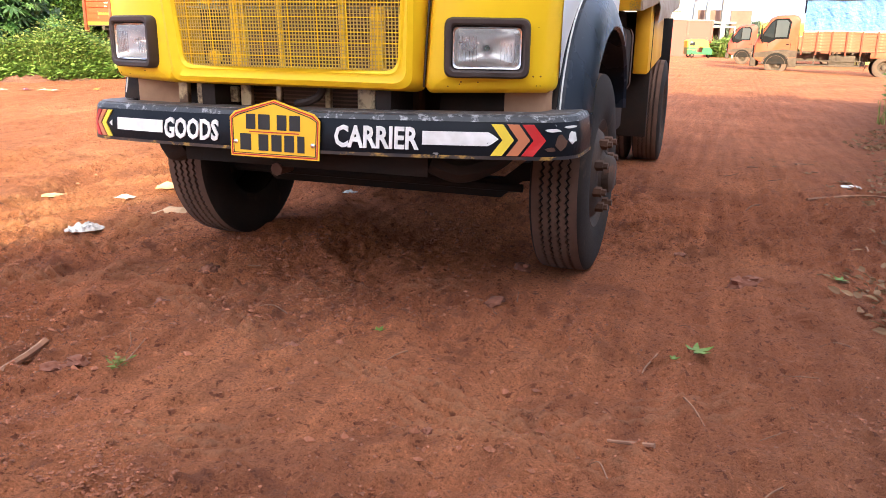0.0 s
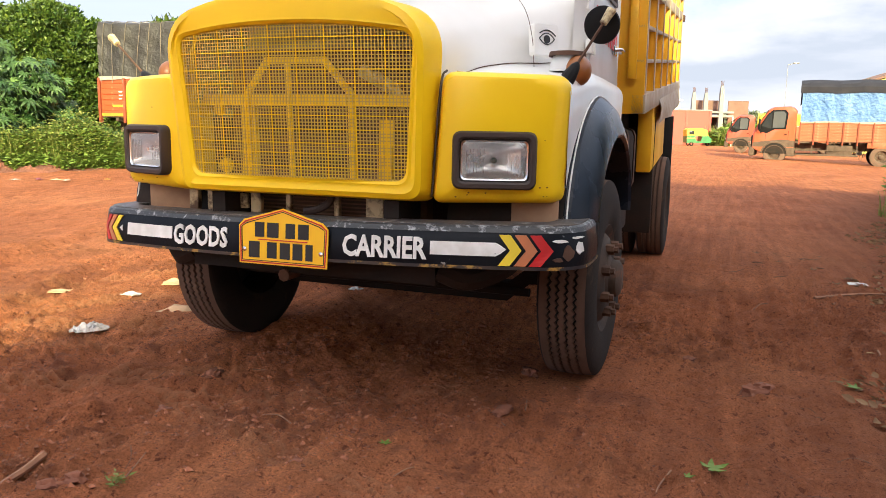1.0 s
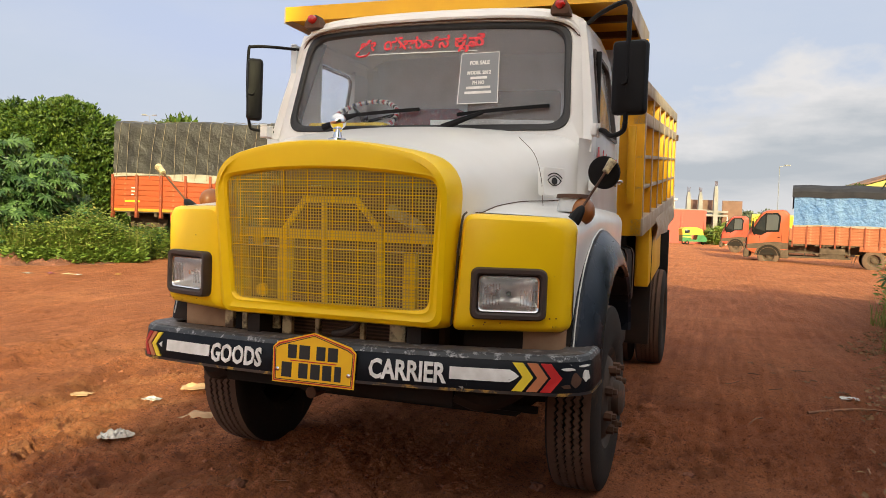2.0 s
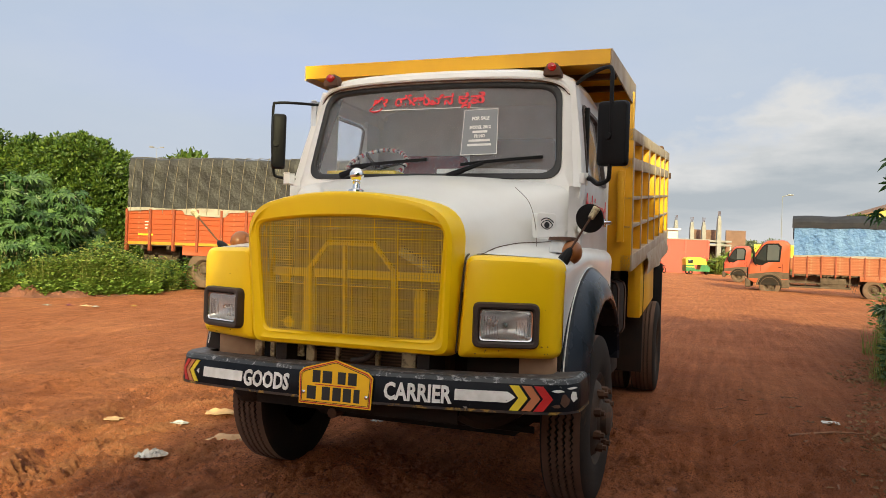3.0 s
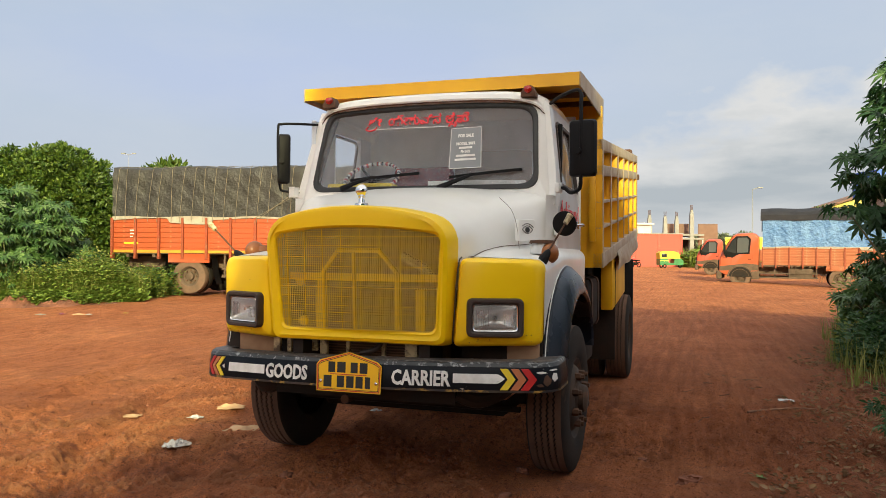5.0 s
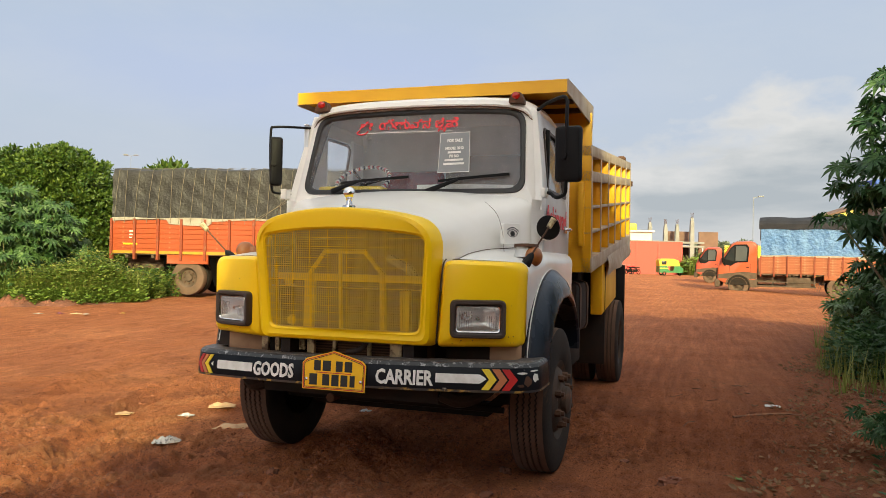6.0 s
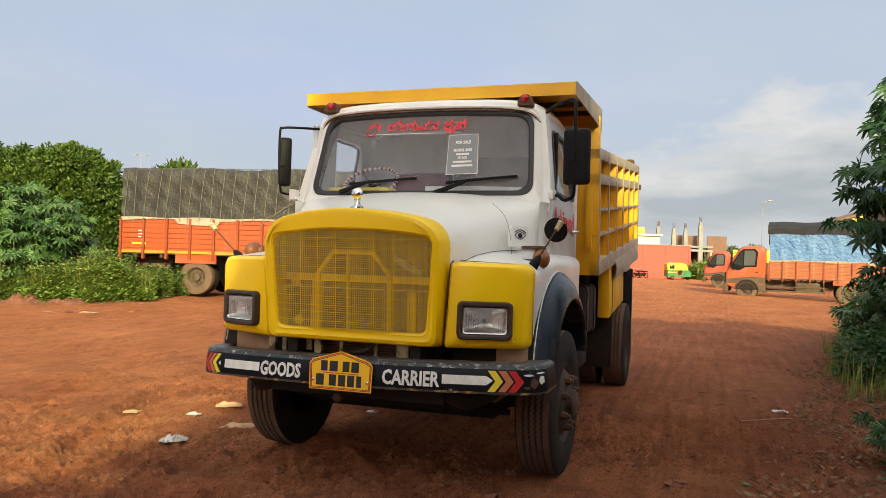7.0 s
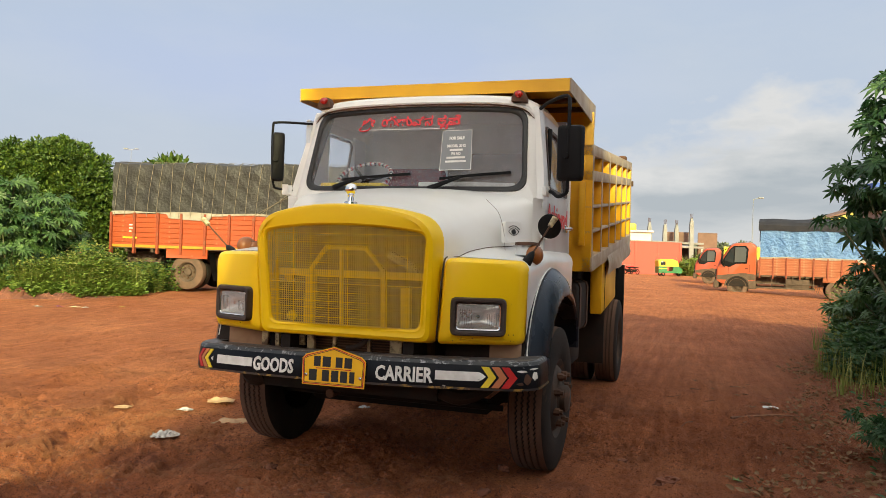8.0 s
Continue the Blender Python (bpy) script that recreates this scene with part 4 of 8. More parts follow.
def slab(bm, pts, y0, y1, m):
    a = [bm.verts.new(m @ Vector((x, y0, z))) for x, z in pts]
    b = [bm.verts.new(m @ Vector((x, y1, z))) for x, z in pts]
    bm.faces.new(a)
    bm.faces.new(b[::-1])
    for i in range(len(a)):
        j = (i + 1) % len(a)
        bm.faces.new((a[i], b[i], b[j], a[j]))


def plate_shape(d):
    k = 1 - d / 0.215
    return [(-0.212 + d, d), (0.212 - d, d), (0.217 - d, 0.165 - 0.3 * d), (0.19 - d, 0.192 - d), (0.0, 0.245 - d), (-0.19 + d, 0.192 - d), (-0.217 + d, 0.165 - 0.3 * d)]


bm = bmesh.new()
slab(bm, plate_shape(0.0), 0.0, 0.006, PL)
plate = part("number_plate", bm, M_PLATE, truck, "orange-yellow number plate with a peaked top", 0)
for d, w, mm in ((0.006, 0.005, M_RED), (0.014, 0.003, M_INK)):
    bm = bmesh.new()
    o, i = plate_shape(d), plate_shape(d + w)
    for k in range(7):
        j = (k + 1) % 7
        slab(bm, [o[k], o[j], i[j], i[k]], -0.002, 0.001, PL)
    part("plate_border", bm, mm, plate, "", 0)
for z0, z1, spans in ((0.118, 0.182, ((-0.135, -0.09), (-0.075, -0.02), (0.015, 0.06), (0.075, 0.125))), (0.028, 0.098, ((-0.165, -0.112), (-0.075, -0.028), (-0.012, 0.036), (0.05, 0.096), (0.112, 0.145)))):
    for x0, x1 in spans:
        bm = bmesh.new()
        slab(bm, [(x0, z0), (x1, z0), (x1, z1), (x0, z1)], -0.0025, 0.001, PL)
        part("plate_bar", bm, M_INK, plate, "plain black bar", 0)
bm = bmesh.new()
slab(bm, [(-0.12, 0.105), (0.12, 0.105), (0.12, 0.1095), (-0.12, 0.1095)], -0.0022, 0.001, PL)
part("plate_rule", bm, M_RED, plate, "thin red line", 0)
for x in (-0.185, 0.185):
    bm = bmesh.new()
    lathe(bm, [(0.0, 0.011), (-0.005, 0.010), (-0.007, 0.0)], 10, "y")
    bmesh.ops.transform(bm, matrix=PL @ Matrix.Translation((x, 0, 0.062)), verts=bm.verts)
    part("plate_screw", bm, M_CHROME, plate)


# ---------------------------------------------------------------- wheels
def tyre_mesh(radius, width, rim_r):
    """A cross-ply truck tyre with zigzag grooves round its tread and ribbed shoulders."""
    seg = 176
    hw = width / 2
    grooves = [-0.062, -0.021, 0.021, 0.062]
    cols = [(-hw * 0.80, 0.0, 0, 0)]
    for g in grooves:
        cols += [(g - 0.0075, 0.0, 1, 0), (g - 0.0055, -0.014, 1, 1), (g + 0.0055, -0.014, 1, 1), (g + 0.0075, 0.0, 1, 0)]
    cols.append((hw * 0.80, 0.0, 0, 0))
    verts, faces, mats = [], [], []
    side = [(0.80, 0.0), (0.86, -0.012), (0.93, -0.035), (0.985, -0.075), (1.0, -0.125), (0.985, -0.175), (0.93, -0.215), (0.84, -0.245), (0.74, None)]
    for k in range(seg):
        a = 2 * math.pi * k / seg
        row = []
        zig = 0.0065 * (1 if k % 2 else -1)
        rib = 0.007 if (k // 1) % 2 else 0.0
        for f, dr in reversed(side[1:]):
            r = rim_r if dr is None else radius + dr
            if f in (0.86, 0.93, 0.985) and dr is not None and dr > -0.1:
                r -= rib
            row.append((-hw * f, r))
        for x, dr, z, _ in cols:
            crown = -0.010 * (x / hw) ** 2
            row.append((x + z * zig, radius + dr + crown))
        for f, dr in side[1:]:
            r = rim_r if dr is None else radius + dr
            if f in (0.86, 0.93, 0.985) and dr is not None and dr > -0.1:
                r -= rib
            row.append((hw * f, r))
        verts += [(x, r * math.cos(a), r * math.sin(a)) for x, r in row]
    n = len(verts) // seg
    first, lastc = len(side) - 1, len(side) - 1 + len(cols) - 1
    for k in range(seg):
        j = (k + 1) % seg
        for i in range(n - 1):
            faces.append((k * n + i, k * n + i + 1, j * n + i + 1, j * n + i))
            inner = first <= i < lastc
            mats.append(1 if inner and not ((i - first) % 4 == 2) else 0)
    me = bpy.data.meshes.new("tyre")
    me.from_pydata(verts, [], faces)
    me.materials.append(M_TYRE)
    me.materials.append(M_TREAD)
    me.polygons.foreach_set("material_index", mats)
    me.polygons.foreach_set("use_smooth", [True] * len(faces))
    me.set_sharp_from_angle(angle=radians(40))
    return me


TYRE = tyre_mesh(0.515, 0.275, 0.27)


def add_wheel(owner, m, front, tyre=TYRE, rim=M_RIM, hub=M_RIM, name="wheel"):
    """A wheel whose outer face looks along +x of m."""
    bm = bmesh.new()
    if front:
        prof = [(-0.10, 0.275), (0.0, 0.262), (0.10, 0.262), (0.118, 0.285), (0.122, 0.280), (0.105, 0.25), (0.095, 0.235), (0.118, 0.215), (0.135, 0.17), (0.14, 0.145), (0.135, 0.12)]
    else:
        prof = [(-0.10, 0.275), (0.0, 0.262), (0.10, 0.262), (0.118, 0.285), (0.122, 0.280), (0.10, 0.255), (0.02, 0.24), (-0.03, 0.20), (-0.035, 0.15), (-0.035, 0.12)]
    lathe(bm, prof, 40, "x")
    w = part(name, bm, rim, owner, "dusty brown steel wheel")
    w.matrix_local = m
    t = new("tyre", tyre)
    t.parent = w
    t["label"] = "black truck tyre with dusty zigzag tread"
    bm = bmesh.new()
    off = 0.0 if front else -0.11
    lathe(bm, [(0.10 + off, 0.13), (0.13 + off, 0.125), (0.15 + off, 0.10), (0.185 + off, 0.095), (0.20 + off, 0.075), (0.205 + off, 0.0)], 24, "x")
    part("hub", bm, hub, w, "greasy hub")
    for k in range(8):
        a = 2 * math.pi * (k + 0.5) / 8
        bm = bmesh.new()
        y, z = 0.175 * math.cos(a), 0.175 * math.sin(a)
        x0 = 0.125 if front else -0.04
        tube(bm, [(x0, y, z), (x0 + 0.042, y, z)], 0.027, 6)
        tube(bm, [(x0 + 0.03, y, z), (x0 + 0.064, y, z)], 0.017, 6)
        part("wheel_nut", bm, M_RUSTY, w)
    return w


for s in (1, -1):
    turn = 0 if s > 0 else 180
    add_wheel(truck, pose(1.095 if s > 0 else -0.985, 1.07, 0.512, 0, 0, turn - 1.5), True)
    add_wheel(truck, pose(s * 1.085 + 0.03, 5.40, 0.512, 0, 0, turn), False)
    add_wheel(truck, pose(s * 0.77 + 0.03, 5.40, 0.512, 20, 0, turn), False)

# ---------------------------------------------------------------- chassis
for s in (1, -1):
    bm = bmesh.new()
    pts = [(0.05, 0.74), (1.6, 0.78), (7.1, 1.12), (7.1, 1.34), (1.6, 1.02), (0.05, 0.96)]
    a = [bm.verts.new((s * 0.40, y, z)) for y, z in pts]
    b = [bm.verts.new((s * 0.47, y, z)) for y, z in pts]
    bm.faces.new(a)
    bm.faces.new(b[::-1])
    for i in range(6):
        j = (i + 1) % 6
        bm.faces.new((a[i], b[i], b[j], a[j]))
    part("chassis_rail", bm, M_CHASSIS, truck)
    for yc, ln, zb in ((1.07, 0.62, 0.60), (5.40, 0.62, 0.68)):
        bm = bmesh.new()
        for k in range(7):
            q = ln * (1 - 0.11 * k)
            loft(bm, [[(s * 0.46 + dx, yc + q * t, zb - 0.014 * k + 0.16 * t * t + dz) for dx, dz in ((-0.04, 0), (0.04, 0), (0.04, 0.011), (-0.04, 0.011))] for t in np.linspace(-1, 1, 11)], cap0=True, cap1=True)
        part("leaf_spring", bm, M_CHASSIS, truck)
bm = bmesh.new()
loft(bm, [[(x, 1.07 + dy, z + dz) for dy, dz in ((-0.05, -0.05), (0.05, -0.05), (0.05, 0.05), (-0.05, 0.05))] for x, z in ((-0.98, 0.51), (-0.82, 0.50), (-0.70, 0.40), (0.70, 0.40), (0.82, 0.50), (0.98, 0.51))], cap0=True, cap1=True)
part("front_axle", bm, M_CHASSIS, truck, "black greasy drop-forged axle beam")
bm = bmesh.new()
lathe(bm, [(-0.85, 0.09), (-0.25, 0.10), (-0.16, 0.20), (0.0, 0.22), (0.16, 0.20), (0.25, 0.10), (0.85, 0.09)], 20, "x", True)
bmesh.ops.translate(bm, verts=bm.verts, vec=(0, 5.40, 0.512))
part("rear_axle", bm, M_CHASSIS, truck)
bm = bmesh.new()
tube(bm, [(-0.86, 0.86, 0.44), (0.86, 0.86, 0.44)], 0.022, 8)
part("tie_rod", bm, M_CHASSIS, truck)
bm = bmesh.new()
loft(bm, [[(x, y, z) for y, z in ((0.10, 0.60), (0.18, 0.60), (0.18, 0.72), (0.10, 0.72))] for x in (-0.62, 0.62)], cap0=True, cap1=True)
tube(bm, smooth_line([(0.62, 0.14, 0.66), (0.74, 0.18, 0.62), (0.86, 0.28, 0.66), (0.93, 0.40, 0.74)], 5), 0.05, 8)
tube(bm, smooth_line([(-0.62, 0.14, 0.66), (-0.74, 0.18, 0.62), (-0.86, 0.28, 0.66), (-0.93, 0.40, 0.74)], 5), 0.05, 8)
part("front_cross_member", bm, M_CHASSIS, truck)
bm = bmesh.new()
tube(bm, [(-0.12, 0.09, 0.585), (-0.12, 0.20, 0.585)], 0.03, 8)
part("tow_pin", bm, M_RUSTY, truck)
bm = bmesh.new()
box(bm, -0.34, 0.34, 0.40, 1.5, 0.56, 1.2, 0.06)
part("engine_block", bm, M_CHASSIS, truck)
bm = bmesh.new()
tube(bm, [(0, 1.4, 0.75), (0, 5.3, 0.56)], 0.06, 10)
part("propeller_shaft", bm, M_CHASSIS, truck)
# tanks, battery box and step along the sides
# dark box added to close the view through under the bed
bm = bmesh.new()
box(bm, -0.95, 0.95, 3.78, 4.22, 0.92, 1.46, 0.06)
part("underbody_filler", bm, M_CHASSIS, truck, "black greasy box filling the gap under the bed")
for s in (1, -1):
    bm = bmesh.new()
    box(bm, s * 0.62, s * 1.06, 2.95, 3.75, 0.80, 1.30, 0.07)
    tank = part("fuel_tank" if s > 0 else "air_tank", bm, M_CHASSIS, truck, "black steel side tank")
    for y in (3.1, 3.6):
        bm = bmesh.new()
        box(bm, s * 0.61, s * 1.068, y, y + 0.04, 0.79, 1.308, 0.07)
        part("tank_strap", bm, M_RUSTY, tank)
    bm = bmesh.new()
    box(bm, s * 0.75, s * 1.12, 2.15, 2.75, 0.58, 0.90, 0.03)
    part("battery_box", bm, M_CHASSIS, truck, "dark blue battery box")
    bm = bmesh.new()
    box(bm, s * 0.80, s * 1.12, 2.10, 2.60, 0.90, 0.925, 0.008)
    box(bm, s * 1.06, s * 1.12, 2.05, 2.09, 0.55, 0.93, 0.006)
    part("cab_step", bm, M_RUSTY, truck, "rusty dented cab step")
    bm = bmesh.new()
    box(bm, s * 0.70, s * 1.17, 4.30, 4.34, 0.35, 1.45, 0.01)
    part("mud_flap", bm, M_CHASSIS, truck)
    bm = bmesh.new()
    box(bm, s * 0.82, s * 1.215, 6.25, 6.27, 0.26, 1.46, 0.006)
    part("mud_flap", bm, M_BLACK, truck, "black rubber mud flap")

# ---------------------------------------------------------------- cab
def cab_front(x, z):
    return 1.02 + (z - 1.95) * 0.30 + 0.10 * abs(x) ** 3


def ws(d, dz=0.0):
    return outline((-0.905 - d, 2.022 - d), (0.905 + d, 2.022 - d), (0.858 + d, 2.640 + d), (-0.858 - d, 2.640 + d), 0.115, 7, 0.025)


bm = bmesh.new()
outer0 = outline((-1.02, 1.86), (1.02, 1.86), (0.915, 2.700), (-0.915, 2.700), (0.03, 0.03, 0.16, 0.16), 7, 0.035)
outer1 = outline((-1.048, 1.86), (1.048, 1.86), (0.955, 2.718), (-0.955, 2.718), (0.03, 0.03, 0.18, 0.18), 7, 0.040)
loft(bm, [ring3(ws(0.0), lambda x, z: cab_front(x, z) + 0.04), ring3(ws(0.010), lambda x, z: cab_front(x, z) + 0.012), ring3(ws(0.028), cab_front), ring3(outer0, lambda x, z: cab_front(x, z) + 0.012), ring3(outer1, lambda x, z: cab_front(x, z) + 0.06), ring3(outer1, lambda x, z: cab_front(x, z) + 0.14)])
cab = part("cab_front", bm, M_WHITE, truck, "cream-white cab front with dust streaks")
bm = bmesh.new()
loft(bm, [ring3(ws(0.020), lambda x, z: cab_front(x, z) + 0.006), ring3(ws(0.016), lambda x, z: cab_front(x, z) - 0.008), ring3(ws(-0.006), lambda x, z: cab_front(x, z) - 0.008), ring3(ws(-0.018), lambda x, z: cab_front(x, z) + 0.004), ring3(ws(-0.020), lambda x, z: cab_front(x, z) + 0.03)])
part("windscreen_seal", bm, mat("perished_black_rubber", (0.012, 0.011, 0.011), 0.5, 0, (0.02, 0.018, 0.016), 6, 0.8, 90, 0.1, (0.30, 0.27, 0.22), (0.66, 0.70), 16), cab, "perished black rubber windscreen seal")
bm = bmesh.new()
loft(bm, [ring3(ws(-0.012), lambda x, z: cab_front(x, z) + 0.015)] + [[(x * q, cab_front(x * q, 2.33 + (z - 2.33) * q) + 0.015, 2.33 + (z - 2.33) * q) for x, y, z in ring3(ws(-0.012), 0.0)] for q in (0.75, 0.5, 0.25, 0.02)], cap1=True)
windscreen = part("windscreen", bm, M_GLASS, cab, "dusty one-piece windscreen glass")
facing(windscreen, (0, -1, 0.2)).visible_shadow = False


def cab_x(z):
    return 1.058 - 0.105 * max(0, (z - 2.0) / 0.7) ** 1.2 - 0.02 * max(0, 1.7 - z)


def side_ring(s, o, off):
    return [(s * (cab_x(p.y) + off), p.x, p.y) for p in o]


for s in (1, -1):
    door_out = outline((1.14, 1.54), (2.36, 1.54), (2.36, 2.66), (1.335, 2.66), (0.02, 0.02, 0.10, 0.08), 5)
    win0 = outline((1.30, 2.03), (2.14, 2.03), (2.14, 2.555), (1.455, 2.555), (0.05, 0.06, 0.08, 0.08), 5)
    win1 = outline((1.325, 2.055), (2.115, 2.055), (2.115, 2.53), (1.472, 2.53), (0.04, 0.05, 0.07, 0.07), 5)
    bm = bmesh.new()
    loft(bm, [side_ring(s, win0, -0.03), side_ring(s, win0, 0.0), side_ring(s, outline((1.16, 1.56), (2.34, 1.56), (2.34, 2.645), (1.35, 2.645), (0.02, 0.02, 0.10, 0.08), 5), 0.004), side_ring(s, door_out, -0.01), side_ring(s, door_out, -0.06)])
    door = part("cab_door", bm, M_GREYWHITE if s > 0 else M_WHITE, truck, "white cab door, shade greyed into the paint on the +x side")
    bm = bmesh.new()
    loft(bm, [side_ring(s, win0, 0.006), side_ring(s, win0, 0.012), side_ring(s, win1, 0.010), side_ring(s, win1, -0.02)])
    part("window_seal", bm, M_RUBBER, door)
    bm = bmesh.new()
    loft(bm, [side_ring(s, win1, -0.012)] + [[(s * (cab_x(2.3 + (z - 2.3) * q) - 0.012), 1.75 + (y - 1.75) * q, 2.3 + (z - 2.3) * q) for x, y, z in side_ring(s, win1, 0)] for q in (0.5, 0.02)], cap1=True)
    g = part("door_glass", bm, M_GLASS, door)
    facing(g, (s, 0, 0)).visible_shadow = False
    bm = bmesh.new()
    box(bm, s * (cab_x(2.3) - 0.02), s * (cab_x(2.3) + 0.012), 1.48, 1.515, 2.05, 2.53, 0.005)
    part("quarter_light_bar", bm, M_BLACK, door)
    for z in (1.97, 1.66):
        bm = bmesh.new()
        box(bm, s * 1.050, s * 1.085, 1.06, 1.13, z, z + 0.07, 0.008)
        box(bm, s * 1.055, s * 1.082, 1.14, 1.22, z + 0.008, z + 0.062, 0.006)
        tube(bm, [(s * 1.085, 1.135, z - 0.005), (s * 1.085, 1.135, z + 0.075)], 0.010, 8)
        part("door_hinge", bm, M_WHITE, door, "rust-streaked white hinge")
    bm = bmesh.new()
    box(bm, s * 1.06, s * 1.075, 2.02, 2.14, 1.74, 1.80, 0.005)
    tube(bm, smooth_line([(s * 1.07, 2.03, 1.77), (s * 1.105, 2.07, 1.775), (s * 1.105, 2.20, 1.775), (s * 1.08, 2.24, 1.775)], 4), 0.012, 8)
    part("door_handle", bm, M_CHROME, door, "chrome pull handle")
    bm = bmesh.new()   # rear quarter and cab back
    box(bm, s * 0.90, s * 1.05, 2.36, 2.42, 1.30, 2.64, 0.03)
    part("cab_corner", bm, M_WHITE, truck)
    bm = bmesh.new()
    loft(bm, [[(s * x, y, z) for x, y in ((1.0, 1.0), (1.05, 1.12), (1.055, 1.20), (0.98, 1.20))] for z in (1.45, 1.7, 1.95)], cap1=True)
    part("hinge_pillar", bm, M_WHITE, truck)
    bm = bmesh.new()
    loft(bm, [[(s * cab_x(z) * 1.0 + s * dx, y + dy, z) for dx, dy in ((-0.005, 0.0), (-0.005, 0.16), (-0.06, 0.16), (-0.06, 0.0))] for y, z in ((1.10, 1.88), (1.14, 2.0), (1.20, 2.2), (1.27, 2.45), (1.34, 2.68))], cap1=True)
    part("windscreen_pillar", bm, M_WHITE, truck)
bm = bmesh.new()   # roof with a rolled brow
secs = []
for y, zc, hw in ((1.215, 2.725, 0.90), (1.225, 2.748, 0.925), (1.27, 2.775, 0.945), (1.40, 2.80, 0.955), (1.8, 2.82, 0.96), (2.2, 2.80, 0.955), (2.40, 2.76, 0.94), (2.43, 2.70, 0.93)):
    row = []
    for k in range(25):
        t = -1 + 2 * k / 24
        x = hw * math.copysign(1 - (1 - abs(t)) ** 1.25, t)
        drop = 0.035 * t * t + 0.085 * abs(t) ** 9
        row.append((x, y + 0.10 * abs(t) ** 3, zc - drop))
    row += [(p[0] * 0.98, p[1] + 0.02, p[2] - 0.035) for p in row[::-1]]
    secs.append(row)
loft(bm, secs, cap0=True, cap1=True)
cab_roof = part("cab_roof", bm, M_WHITE, truck, "cream-white domed cab roof with a rain brow")


def brow(t, dy, dz):
    return (0.93 * math.copysign(1 - (1 - abs(t)) ** 1.25, t), 1.213 + 0.10 * abs(t) ** 3 + dy, 2.722 - 0.035 * t * t - 0.085 * abs(t) ** 9 + dz)


for name, dy, dz, rad, mm, lb in (("rain_gutter", -0.012, -0.012, 0.013, M_WHITE, "cream-white rolled gutter lip"), ("gutter_seam", -0.004, -0.030, 0.006, M_RUSTY, "thin dark brown seam under the gutter")):
    bm = bmesh.new()
    tube(bm, [brow(t, dy, dz) for t in np.linspace(-0.99, 0.99, 41)], rad, 6)
    part(name, bm, mm, cab_roof, lb)
bm = bmesh.new()   # back wall with its window
box(bm, -1.0, 1.0, 2.36, 2.40, 1.30, 2.74, 0.01)
cab_back = part("cab_back", bm, M_CABIN, truck, "grey cab back wall")
bm = bmesh.new()
o = outline((-0.10, 2.12), (0.62, 2.12), (0.62, 2.46), (-0.10, 2.46), 0.05, 4)
loft(bm, [ring3(o, 2.358), ring3(o, 2.350)], cap1=True)
part("rear_pane", bm, M_DASH, cab_back, "dim rear window pane")
for s in (1, -1):
    bm = bmesh.new()
    loft(bm, [[(s * (cab_x(z) - 0.03 + dx), y + dy, z) for dx, dy in ((0.0, 0.0), (-0.045, 0.02), (-0.045, 0.16), (0.0, 0.20))] for y, z in ((1.16, 1.95), (1.24, 2.2), (1.31, 2.45), (1.38, 2.66))], cap0=True, cap1=True)
    part("pillar_trim", bm, M_BLACK, truck, "dark pillar trim")
    bm = bmesh.new()
    box(bm, s * 0.985, s * 1.01, 1.22, 2.34, 1.40, 2.02, 0.01)
    box(bm, s * (cab_x(2.3) - 0.06), s * (cab_x(2.3) - 0.035), 2.12, 2.36, 2.0, 2.58, 0.01)
    if s < 0:
        box(bm, s * (cab_x(2.3) - 0.05), s * (cab_x(2.3) - 0.03), 1.26, 1.62, 2.0, 2.60, 0.01)
        box(bm, s * (cab_x(2.3) - 0.05), s * (cab_x(2.3) - 0.03), 1.60, 2.36, 2.0, 2.10, 0.01)
    part("door_lining", bm, M_CABIN, truck, "grey door lining")
bm = bmesh.new()
box(bm, -1.0, 1.0, 1.15, 2.38, 1.30, 1.36)
part("cab_floor", bm, M_CABIN, truck)
bm = bmesh.new()
loft(bm, [[(x, y, z) for y, z in ((1.12, 1.60), (1.14, 1.98), (1.22, 2.03), (1.40, 2.02), (1.46, 1.96), (1.44, 1.6))] for x in (-0.98, -0.6, 0.0, 0.6, 0.98)], cap0=True, cap1=True)
part("dashboard", bm, M_DASH, truck, "dusty brown dashboard")
bm = bmesh.new()
loft(bm, [[(x, y + dy, z + dz) for dy, dz in ((-0.008, 0), (0.008, 0), (0.008, 0.05), (-0.008, 0.05))] for x, y, z in ((0.05, 1.18, 2.03), (0.4, 1.20, 2.035), (0.8, 1.26, 2.03))], cap0=True, cap1=True)
part("paper_roll", bm, M_WHITEDECAL, truck, "faded paper on the dashboard")
for x0, x1, mm, lb in ((-0.62, -0.06, M_SEAT, "red patterned seat"), (0.0, 0.82, M_SEAT, "red patterned bench seat")):
    bm = bmesh.new()
    box(bm, x0, x1, 1.72, 2.2, 1.60, 1.78, 0.06)
    seat = part("seat", bm, mm, truck, lb)
    bm = bmesh.new()
    box(bm, x0, x1, 2.10, 2.24, 1.76, 2.30 if x0 < -0.5 else 2.16, 0.05, None)
    part("seat_back", bm, mm, seat)
